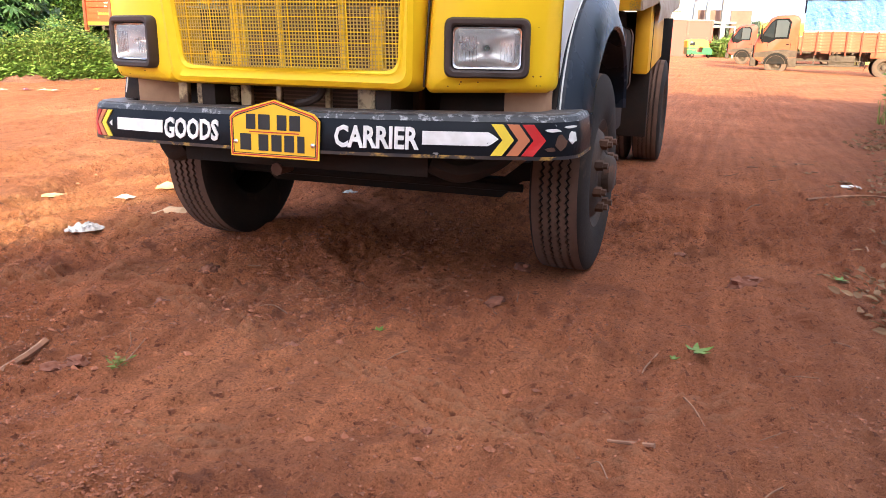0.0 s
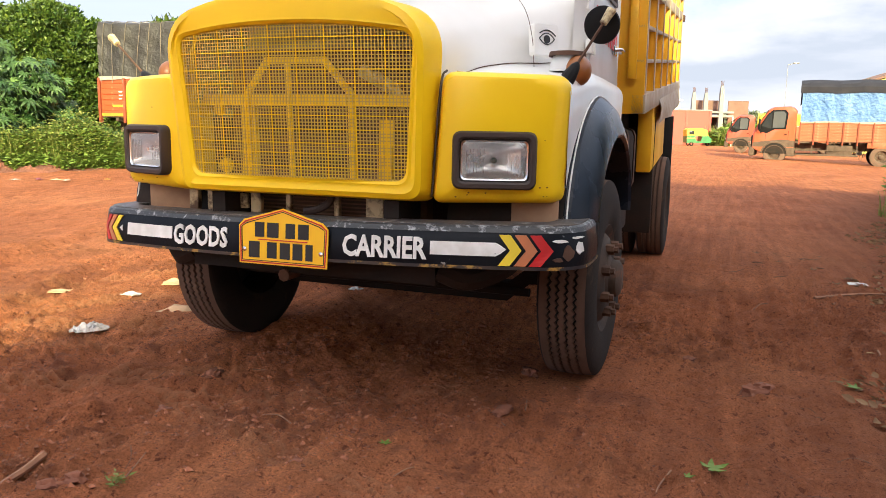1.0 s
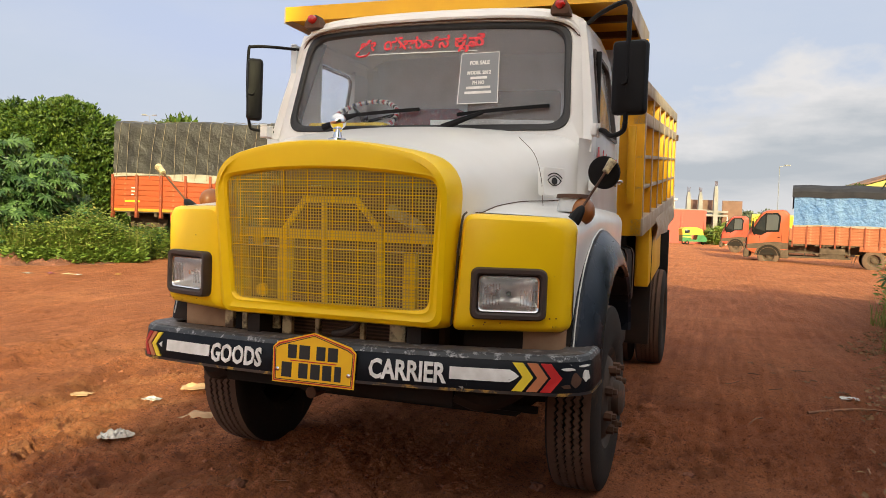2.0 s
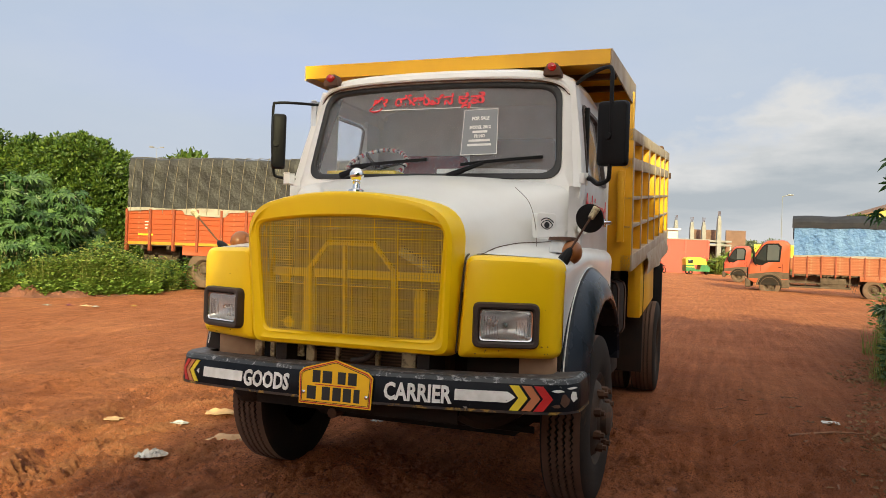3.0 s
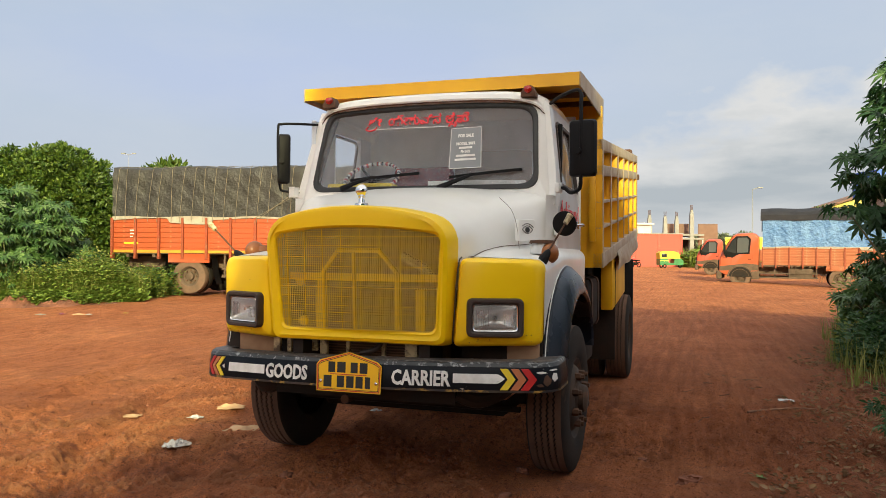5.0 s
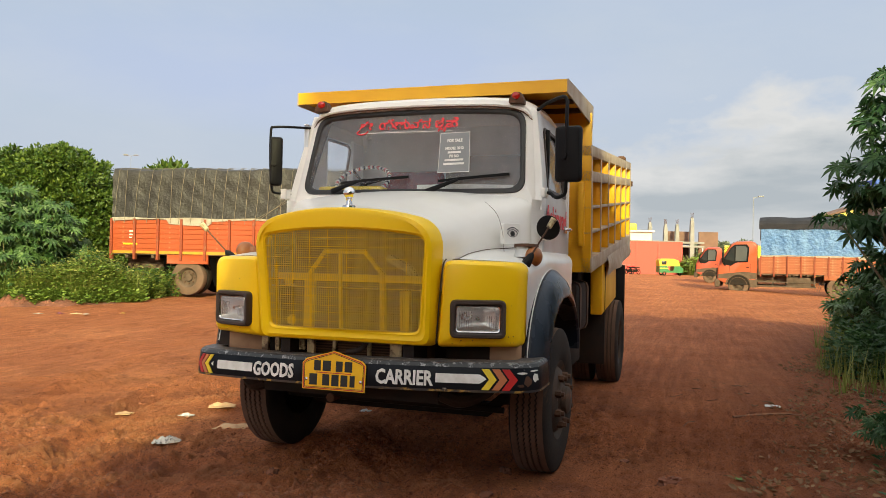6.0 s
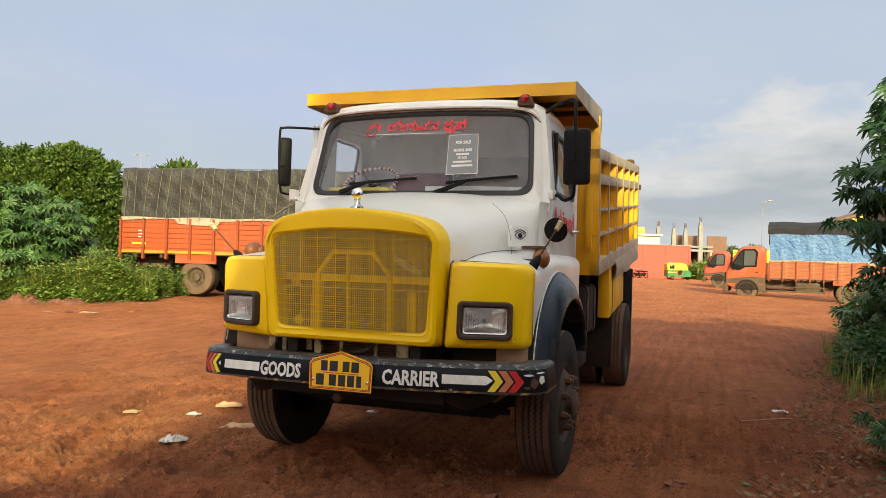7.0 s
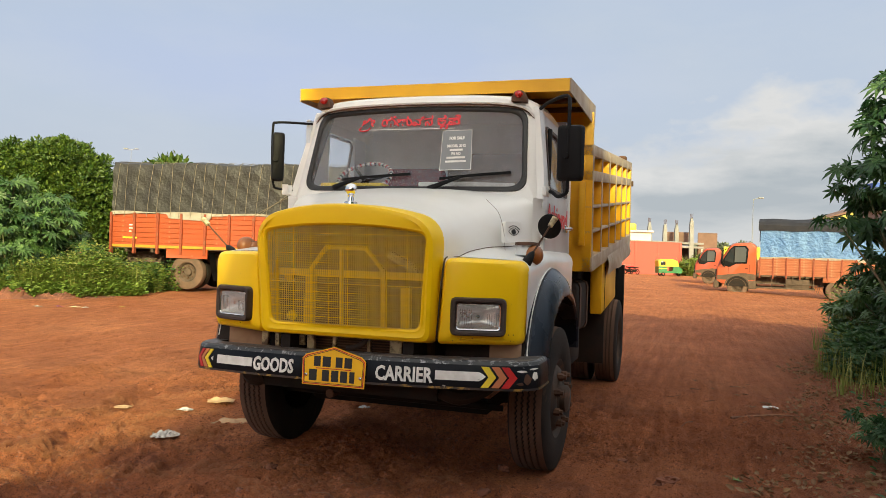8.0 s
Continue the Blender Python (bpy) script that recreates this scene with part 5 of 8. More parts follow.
# steering wheel with a striped cover
SW = Matrix.Translation((-0.60, 1.58, 2.155)) @ pose(0, 0, 0, 38, 0, 0)
M_COVER = mat("striped_cover", (0.55, 0.52, 0.55), 0.8, 0, (0.10, 0.14, 0.42), 26, 1.0, 90, 0.1, (0.50, 0.10, 0.14), (0.52, 0.55), 30)
bm = bmesh.new()
tube(bm, [SW @ Vector((0.235 * math.cos(a), 0.235 * math.sin(a), 0)) for a in [2 * math.pi * k / 40 for k in range(41)]], 0.014, 8)
wheel_rim = part("steering_wheel", bm, M_COVER, truck, "steering wheel wrapped in blue, white and red cord")
bm = bmesh.new()
for a in (0.2, 2.3, 4.4):
    tube(bm, [SW @ Vector((0, 0, -0.03)), SW @ Vector((0.23 * math.cos(a), 0.23 * math.sin(a), 0))], 0.012, 6)
tube(bm, [SW @ Vector((0, 0, 0.01)), SW @ Vector((0, 0, -0.5))], 0.03, 8)
part("steering_column", bm, M_BLACK, wheel_rim)
for k in range(64):     # cord windings
    a = 2 * math.pi * k / 64
    bm = bmesh.new()
    c, t = Vector((0.235 * math.cos(a), 0.235 * math.sin(a), 0)), Vector((-math.sin(a), math.cos(a), 0))
    tube(bm, [SW @ (c - t * 0.006), SW @ (c + t * 0.006)], 0.017, 8)
    part("cord_winding", bm, (M_WHITEDECAL, M_RED, M_WHITEDECAL, M_NAVY)[k % 4], wheel_rim)
bm = bmesh.new()
box(bm, -0.86, -0.30, 1.26, 1.44, 2.035, 2.085, 0.02)
part("dash_cloth", bm, M_YELLOWDECAL, truck, "folded yellow cloth on the dashboard")


def on_screen(x, z, off=0.006):
    return Vector((x, cab_front(x, z) + 0.015 - off, z))


# lettering on the windscreen
M_REDINK = mat("bright_red_vinyl", (0.72, 0.03, 0.04), 0.4, 0, (0.60, 0.03, 0.04), 9, 0.8, 80, 0.03)
for words, x, w in (("\u0cb6\u0cc0", -0.415, 0.115), ("\u0caf\u0cc7\u0cb8\u0cc1\u0cb5\u0cbf\u0ca8", -0.08, 0.44), ("\u0c95\u0cc3\u0caa\u0cc6", 0.27, 0.19)):
    bm = bmesh.new()
    text_mesh(bm, words, 0.10, lambda a, b, c, x=x: on_screen(x + a, 2.530 + b, 0.006 + c), 0.002, w, 0.0035)
    if x < -0.3:     # the stroke that hooks under the first word
        tube(bm, smooth_line([on_screen(p, q, 0.006) for p, q in ((-0.47, 2.528), (-0.49, 2.505), (-0.455, 2.492), (-0.41, 2.500), (-0.395, 2.520))], 5), 0.006, 5)
    part("screen_lettering", bm, M_REDINK, windscreen, "red Kannada lettering on the glass", 0)
bm = bmesh.new()
for k in range(10):
    xa, xb = -0.455 + k * 0.078, -0.455 + (k + 1) * 0.078
    f = [bm.verts.new(on_screen(x, z)) for x, z in ((xa, 2.498), (xb, 2.498), (xb, 2.504), (xa, 2.504))]
    bm.faces.new(f)
part("screen_rule", bm, M_WHITEDECAL, windscreen, "thin white line", 0)
bm = bmesh.new()
P0, P1, P2, P3 = (0.245, 2.160), (0.495, 2.168), (0.470, 2.490), (0.232, 2.482)


def on_paper(u, v, off=0.008):
    a = Vector(P0) + (Vector(P1) - Vector(P0)) * u
    b = Vector(P3) + (Vector(P2) - Vector(P3)) * u
    p = a + (b - a) * v
    return on_screen(p.x, p.y, off)


loft(bm, [[on_paper(u, v, 0.008) for u in (0, 0.5, 1)] for v in (0, 0.33, 0.66, 1)], closed=False)
notice = part("sale_notice", bm, M_PAPER, windscreen, "grey paper notice with a white border", 0)
bm = bmesh.new()
for a, b in (((0, 0), (1, 0.016)), ((0, 0.984), (1, 1)), ((0, 0), (0.022, 1)), ((0.978, 0), (1, 1))):
    f = [bm.verts.new(on_paper(u, v, 0.010)) for u, v in ((a[0], a[1]), (b[0], a[1]), (b[0], b[1]), (a[0], b[1]))]
    bm.faces.new(f)
part("notice_border", bm, M_WHITEDECAL, notice, "", 0)
for words, v, size, w in (("FOR SALE", 0.76, 0.034, 0.125), ("MODEL 2012", 0.57, 0.030, 0.15), ("PH NO", 0.375, 0.030, 0.075)):
    bm = bmesh.new()
    text_mesh(bm, words, size, lambda a, b, c, v=v: on_paper(0.5 + a / 0.25, v + b / 0.32, 0.011 + c), 0.001, w, 0.0016)
    part("notice_lettering", bm, M_WHITEDECAL, notice, "white printed lettering", 0)
for v, w in ((0.475, 0.42), (0.285, 0.60), (0.19, 0.66)):
    bm = bmesh.new()
    f = [bm.verts.new(on_paper(0.5 + sx * w / 2, v + sv, 0.011)) for sx, sv in ((-1, 0), (1, 0), (1, 0.05), (-1, 0.05))]
    bm.faces.new(f)
    part("notice_bar", bm, M_WHITEDECAL, notice, "plain white bar", 0)

# wipers
for x0, z0, xk, zk, x1, z1 in ((-0.62, 2.022, -0.40, 2.10, 0.015, 2.130), (0.185, 2.012, 0.42, 2.105, 0.80, 2.147)):
    bm = bmesh.new()
    tube(bm, [on_screen(x0, z0, 0.035), on_screen((x0 + xk) / 2, (z0 + zk) / 2, 0.045), on_screen(xk, zk, 0.035)], 0.012, 6, radii=[0.026, 0.018, 0.012])
    arm = part("wiper_arm", bm, M_BLACK, cab, "black wiper arm")
    bm = bmesh.new()
    a, b = on_screen(xk - 0.16, zk - 0.012, 0.012), on_screen(x1, z1, 0.012)
    n = 8
    loft(bm, [[p + Vector(q) for q in ((0, -0.012, -0.010), (0, 0.010, -0.006), (0, 0.010, 0.006), (0, -0.012, 0.012))] for p in [on_screen(xk - 0.16 + (x1 - xk + 0.16) * k / n, zk - 0.012 + (z1 - zk + 0.012) * k / n, 0.014 + 0.010 * math.sin(math.pi * k / n)) for k in range(n + 1)]], cap0=True, cap1=True)
    part("wiper_blade", bm, M_BLACK, arm)

# chrome ball on the bonnet
bm = bmesh.new()
lathe(bm, [(0.0, 0.045), (0.012, 0.044), (0.02, 0.022), (0.045, 0.018), (0.055, 0.026), (0.06, 0.018)] + [(0.095 - 0.040 * math.cos(a), 0.040 * math.sin(a)) for a in [math.pi * (0.12 + 0.88 * k / 12) for k in range(13)]], 24, "z")
bmesh.ops.translate(bm, verts=bm.verts, vec=(0.0, 0.06, 1.825))
part("bonnet_ornament", bm, M_CHROME, truck, "chrome ball ornament")

# roof lamps
for s in (1, -1):
    bm = bmesh.new()
    loft(bm, [[(s * 0.82 + x, 1.26 + y, z) for x, y in ((-w, -d), (w, -d), (w, d), (-w, d))] for z, w, d in ((2.70, 0.055, 0.05), (2.73, 0.055, 0.05), (2.775, 0.035, 0.035), (2.785, 0.02, 0.03))], cap0=True, cap1=True)
    lamp_body = part("roof_lamp", bm, M_RUSTY, truck, "brown lamp housing")
    bm = bmesh.new()
    lathe(bm, [(-0.050, 0.0), (-0.048, 0.016), (-0.040, 0.026), (-0.02, 0.030), (0.03, 0.030)], 18, "y")
    bmesh.ops.translate(bm, verts=bm.verts, vec=(s * 0.82, 1.235, 2.752))
    part("lamp_lens", bm, M_REDLAMP, lamp_body, "red lamp glass")

# amber indicator on each wing
for s in (1, -1):
    bm = bmesh.new()
    loft(bm, [[(s * 1.055 + rx * math.cos(a), 0.62 + ry * math.sin(a), z) for a in [2 * math.pi * k / 20 for k in range(20)]] for z, rx, ry in ((1.53, 0.085, 0.10), (1.57, 0.080, 0.095), (1.60, 0.070, 0.085))], cap1=True)
    if s < 0:
        bmesh.ops.transform(bm, matrix=Matrix.Translation((-1.055, 0.62, 1.53)) @ Matrix.Diagonal((0.7, 0.7, 0.55, 1)) @ Matrix.Translation((1.055, -0.62, -1.53)), verts=bm.verts)
    ind = part("indicator_housing", bm, M_GREYWHITE if s > 0 else M_AMBER, truck, "white painted indicator housing" if s > 0 else "brown-orange indicator base")
    bm = bmesh.new()
    loft(bm, [[(s * 1.052 + rx * math.cos(a), 0.61 + ry * math.sin(a), z) for a in [2 * math.pi * k / 20 for k in range(20)]] for z, rx, ry in ((1.598, 0.085, 0.095), (1.618, 0.080, 0.09), (1.622, 0.02, 0.02))] if s > 0 else [[(-1.055 + q * math.cos(a), 0.62 + q * math.sin(a), z) for a in [2 * math.pi * k / 20 for k in range(20)]] for z, q in ((1.565, 0.055), (1.572, 0.05), (1.574, 0.01))], cap1=True)
    part("indicator_cap", bm, M_RUSTY, ind, "dark red-brown cap plate")
    bm = bmesh.new()
    bmesh.ops.create_uvsphere(bm, u_segments=20, v_segments=12, radius=1.0)
    for q in bm.verts:
        q.co = Vector((s * 1.105 + q.co.x * 0.062, 0.585 + q.co.y * 0.085, 1.535 + q.co.z * 0.070))
    part("indicator_lens", bm, M_AMBER, ind, "brown sun-faded amber lens")

# stalk mirrors on the wings
for s in (1, -1):
    base = Vector((s * 1.09, 0.40, 1.475))
    tip = Vector((1.245, 0.50, 1.765)) if s > 0 else Vector((-1.42, 0.50, 1.715))
    d = (tip - base).normalized()
    bm = bmesh.new()
    tube(bm, [base - d * 0.01, base + d * 0.03, base + d * 0.075, base + d * 0.095], 0.03, 10, radii=[0.034, 0.032, 0.022, 0.010])
    boot = part("mirror_boot", bm, M_BLACK, truck, "black rubber stalk boot")
    bm = bmesh.new()
    tube(bm, [base, tip], 0.006, 6)
    part("mirror_stalk", bm, M_RUSTY, boot, "thin rusty stalk")
    bm = bmesh.new()
    tube(bm, [tip - d * 0.05, tip + d * 0.02], 0.020, 8, radii=[0.017, 0.022])
    part("stalk_clamp", bm, M_BRACKET, boot, "beige plastic clamp")
    bm = bmesh.new()
    if s > 0:
        lathe(bm, [(0.0, 0.0), (-0.002, 0.05), (0.004, 0.080), (0.014, 0.082), (0.02, 0.075), (0.02, 0.0)], 26, "y")
        bmesh.ops.transform(bm, matrix=Matrix.Translation((1.205, 0.545, 1.725)) @ pose(0, 0, 0, 8, 0, -12), verts=bm.verts)
        part("convex_mirror", bm, M_BLACK, boot, "round black-backed mirror")

# door mirrors on hoops
for s in (1, -1):
    xo = 1.262 if s > 0 else -1.118
    yo = 0.98 if s > 0 else 1.02
    w = 0.095 if s > 0 else 0.050
    bm = bmesh.new()
    o = outline((-w, -0.198), (w, -0.198), (w, 0.198), (-w, 0.198), 0.028, 4)
    mm = Matrix.Translation((xo, yo, 2.268)) @ pose(0, 0, 0, 0, 0, -8 if s > 0 else 32)
    loft(bm, [[mm @ Vector((p.x * k, y, p.y * k2)) for p in o] for y, k, k2 in ((-0.035, 0.72, 0.86), (-0.028, 0.90, 0.95), (-0.01, 1.0, 1.0), (0.022, 1.0, 1.0), (0.022, 0.90, 0.95))], cap0=True, cap1=True)
    shell = part("door_mirror", bm, M_BLACK, truck, "tall black plastic door mirror")
    bm = bmesh.new()
    if s > 0:
        tube(bm, smooth_line([(0.975, 1.30, 2.655), (1.06, 1.18, 2.675), (1.20, 1.02, 2.685), (1.245, 0.985, 2.655), (1.25, 0.96, 2.55), (1.252, 0.955, 2.25), (1.25, 0.97, 2.05), (1.245, 0.985, 2.00)], 6), 0.013, 8)
        tube(bm, smooth_line([(1.25, 0.97, 2.03), (1.235, 1.0, 1.985), (1.17, 1.05, 1.965), (1.12, 1.10, 2.0), (1.08, 1.16, 2.01)], 6), 0.014, 8)
    else:
        tube(bm, smooth_line([(-0.955, 1.28, 2.575), (-1.06, 1.14, 2.565), (-1.165, 1.06, 2.555), (-1.185, 1.04, 2.52), (-1.178, 1.03, 2.25), (-1.165, 1.04, 2.05), (-1.14, 1.06, 2.015), (-1.07, 1.12, 2.01), (-1.03, 1.18, 2.00)], 6), 0.010, 8)
    part("mirror_hoop", bm, M_BLACK, shell, "bent black tube hoop")
    bm = bmesh.new()
    tube(bm, [mm @ Vector((-0.02, -0.03, -0.02)), mm @ Vector((-0.02, -0.055, -0.02))], 0.022, 10)
    part("mirror_clamp", bm, M_BLACK, shell)

# drawn eye on the cowl flap
EM = Matrix.Translation((0.918, 0.735, 1.688)) @ pose(0, 0, 0, -4, 0, 52)
bm = bmesh.new()
o = outline((-0.075, -0.075), (0.075, -0.075), (0.075, 0.075), (-0.075, 0.075), 0.02, 4)
loft(bm, [[EM @ Vector((p.x * k, y, p.y * k)) for p in o] for y, k in ((0.03, 1.0), (-0.006, 1.0), (-0.012, 0.95))], cap1=True)
flap = part("vent_flap", bm, M_WHITE, truck, "white vent flap with a painted black eye")
bm = bmesh.new()
for up in (1, -1):
    pts = [EM @ Vector((0.045 * t, -0.014, 0.004 + up * 0.026 * (1 - t * t))) for t in np.linspace(-1, 1, 11)]
    tube(bm, pts, 0.0025, 5)
tube(bm, [EM @ Vector((0.048 * t, -0.014, 0.024 + 0.020 * (1 - t * t))) for t in np.linspace(-0.9, 1.1, 9)], 0.003, 5)
lathe(bm, [(-0.002, 0.0), (-0.002, 0.019), (0.002, 0.019)], 16, "y")
for v in list(bm.verts)[-48:]:
    v.co = EM @ (v.co + Vector((0, -0.013, 0.002)))
part("eye_drawing", bm, M_INK, flap, "black line drawing of an eye")

# red brush lettering on the door
bm = bmesh.new()
text_mesh(bm, "Ashirwad", 0.23, lambda a, b, c: Vector((cab_x(1.77 + b) + 0.007 + c, 1.70 + a, 1.77 + b)), 0.003, 0.92, 0.003)
part("door_lettering", bm, M_REDINK, truck, "faded red sign-painted lettering on the door", 0)

# ---------------------------------------------------------------- tipper bed, tail a little higher than the front
bed_m = Matrix.Translation((0, 2.86, 1.40)) @ pose(0, 0, 0, 4.9, 0, 0)
HW, LEN, TOP = 1.19, 4.42, 1.20
bm = bmesh.new()
box(bm, -HW + 0.06, HW - 0.06, 0.04, LEN, 0.02, 0.10)
bed = part("tipper_bed", bm, M_BEDYELLOW, truck, "yellow steel tipper bed with worn grey rails")
bed.matrix_local = bed_m
bm = bmesh.new()
box(bm, -HW, HW, 0.0, 0.06, 0.0, 1.50, 0.006)
part("front_wall", bm, M_BEDYELLOW, bed, "yellow steel front wall")
for x, w in ((1.10, 0.03), (-1.10, 0.03), (0.6, 0.05), (-0.6, 0.05), (0.0, 0.05)):
    bm = bmesh.new()
    box(bm, x - w, x + w, -0.05, 0.0, 0.25 if abs(x) > 1 else 0.0, 0.85 if abs(x) > 1 else 1.45, 0.006)
    part("front_rib", bm, M_BEDYELLOW, bed)
for s in (1, -1):
    bm = bmesh.new()
    box(bm, s * 1.08, s * 1.10, 0.05, LEN, 0.0, TOP)
    part("side_sheet", bm, M_BEDYELLOW, bed)
    for z0, z1, x1 in ((0.0, 0.14, 1.20), (0.36, 0.39, 1.185), (0.60, 0.63, 1.185), (0.86, 0.96, 1.19), (1.095, 1.20, 1.195)):
        bm = bmesh.new()
        box(bm, s * 1.098, s * x1, 0.0, LEN, z0, z1, 0.006)
        part("side_rail", bm, M_BEDWORN, bed, "worn grey rail")
    for k in range(7):
        y = 0.02 + k * (LEN - 0.08) / 6
        bm = bmesh.new()
        box(bm, s * 1.098, s * 1.188, y, y + 0.035, 0.0, TOP - 0.01, 0.004)
        part("side_stake", bm, M_BEDYELLOW, bed, "yellow stake with bare worn edge")
        bm = bmesh.new()
        box(bm, s * 1.1885, s * 1.196, y - 0.012, y + 0.047, 0.10, TOP - 0.02, 0.002)
        part("stake_edge", bm, M_BEDWORN, bed)
    bm = bmesh.new()
    box(bm, s * 1.10, s * 1.22, LEN - 0.02, LEN + 0.05, 0.85, 0.93, 0.01)
    part("tail_latch", bm, M_RUSTY, bed)
    bm = bmesh.new()
    box(bm, s * 1.0, s * 1.12, LEN - 0.10, LEN + 0.06, 1.19, 1.30, 0.03)
    part("tail_hinge", bm, M_RUSTY, bed)
    bm = bmesh.new()
    box(bm, s * 1.04, s * 1.165, 1.15, 2.65, -0.58, 0.0, 0.01)
    part("side_skirt", bm, M_BEDYELLOW, bed, "yellow side guard plate")
    bm = bmesh.new()   # bent tin sheet over the wheel
    loft(bm, [[(s * x, y, z) for x, z in ((1.12, 0.03), (1.20, 0.05), (1.225, -0.10 - 0.10 * math.sin(3 * y)), (1.21, -0.16))] for y in np.linspace(1.3, 4.2, 9)], closed=False)
    part("guard_sheet", bm, M_BEDWORN, bed, "crumpled grey sheet metal edge")
bm = bmesh.new()
box(bm, -1.10, 1.10, LEN - 0.05, LEN, 0.0, TOP)
part("tail_gate", bm, M_BEDYELLOW, bed)
for x in (-0.36, 0.36):
    bm = bmesh.new()
    box(bm, x - 0.06, x + 0.06, 0.1, LEN - 0.1, -0.16, 0.02, 0.01)
    part("sub_frame", bm, M_CHASSIS, bed)
# canopy over the cab
bm = bmesh.new()
CW = 1.165
prof = [(1.445, 2.815), (1.445, 2.915), (2.92, 2.990), (2.92, 2.90), (1.50, 2.84)]
a = [bm.verts.new((-CW, y, z)) for y, z in prof[:4]]
b = [bm.verts.new((CW, y, z)) for y, z in prof[:4]]
c = [bm.verts.new((-CW, *prof[4])), bm.verts.new((CW, *prof[4]))]
bm.faces.new((a[0], b[0], b[1], a[1]))
bm.faces.new((a[1], b[1], b[2], a[2]))
bm.faces.new((a[2], b[2], b[3], a[3]))
bm.faces.new((a[3], b[3], c[1], c[0]))
bm.faces.new((c[0], c[1], b[0], a[0]))
bm.faces.new((a[0], a[1], a[2], a[3], c[0]))
bm.faces.new((b[0], c[1], b[3], b[2], b[1]))
canopy = part("cab_canopy", bm, M_BEDYELLOW, truck, "yellow steel canopy over the cab", 0)
for s in (1, -1):
    bm = bmesh.new()
    vs = [(1.447, 2.805), (1.447, 2.917), (2.95, 2.992), (2.95, 2.78), (2.75, 2.80)]
    q0 = [bm.verts.new((s * (CW + 0.002), *p)) for p in vs]
    q1 = [bm.verts.new((s * (CW + 0.012), *p)) for p in vs]
    bm.faces.new(q0)
    bm.faces.new(q1[::-1])
    for i in range(5):
        j = (i + 1) % 5
        bm.faces.new((q0[i], q1[i], q1[j], q0[j]))
    part("canopy_side", bm, M_BEDWORN, canopy, "worn beige side plate", 0)
for y in (1.9, 2.4):
    bm = bmesh.new()
    box(bm, -CW + 0.02, CW - 0.02, y, y + 0.05, 2.80 + 0.04 * (y - 1.45), 2.86 + 0.04 * (y - 1.45), 0.004)
    part("canopy_rib", bm, M_RUSTY, canopy, "brown primed rib")

# small rust chips on the yellow fronts
M_CHIP = mat("rust_spot", (0.22, 0.085, 0.02), 0.8, 0, (0.14, 0.05, 0.02), 20, 0.9, 90, 0.2)
r_chip = np.random.RandomState(8)
for k in range(20):
    sgn = 1 if k % 3 else -1
    x = 0.70 + 0.38 * r_chip.rand()
    z = 0.985 + (0.06 if k < 14 else 0.48) * r_chip.rand() ** 1.5
    bm = bmesh.new()
    q = 0.002 + 0.0045 * r_chip.rand() ** 2
    vs = [bm.verts.new((sgn * (x + q * (0.7 + 0.6 * r_chip.rand()) * math.cos(a)), nose_y(x) + (0.0015 if z > 1.01 else 0.004), z + q * (0.6 + 0.6 * r_chip.rand()) * math.sin(a))) for a in [2 * math.pi * j / 7 for j in range(7)]]
    bm.faces.new(vs)
    out = bmesh.ops.extrude_face_region(bm, geom=list(bm.faces))
    bmesh.ops.translate(bm, verts=[g for g in out["geom"] if isinstance(g, bmesh.types.BMVert)], vec=(0, -0.0035, 0))
    part("rust_chip", bm, M_CHIP, truck, "", 0)


# ---------------------------------------------------------------- plants
def place(u, v):
    """World x, y of a spot u metres across and v metres along the line of sight over the yard."""
    return (2.12 + u * math.cos(VIEW) - v * math.sin(VIEW), -4.42 + u * math.sin(VIEW) + v * math.cos(VIEW))


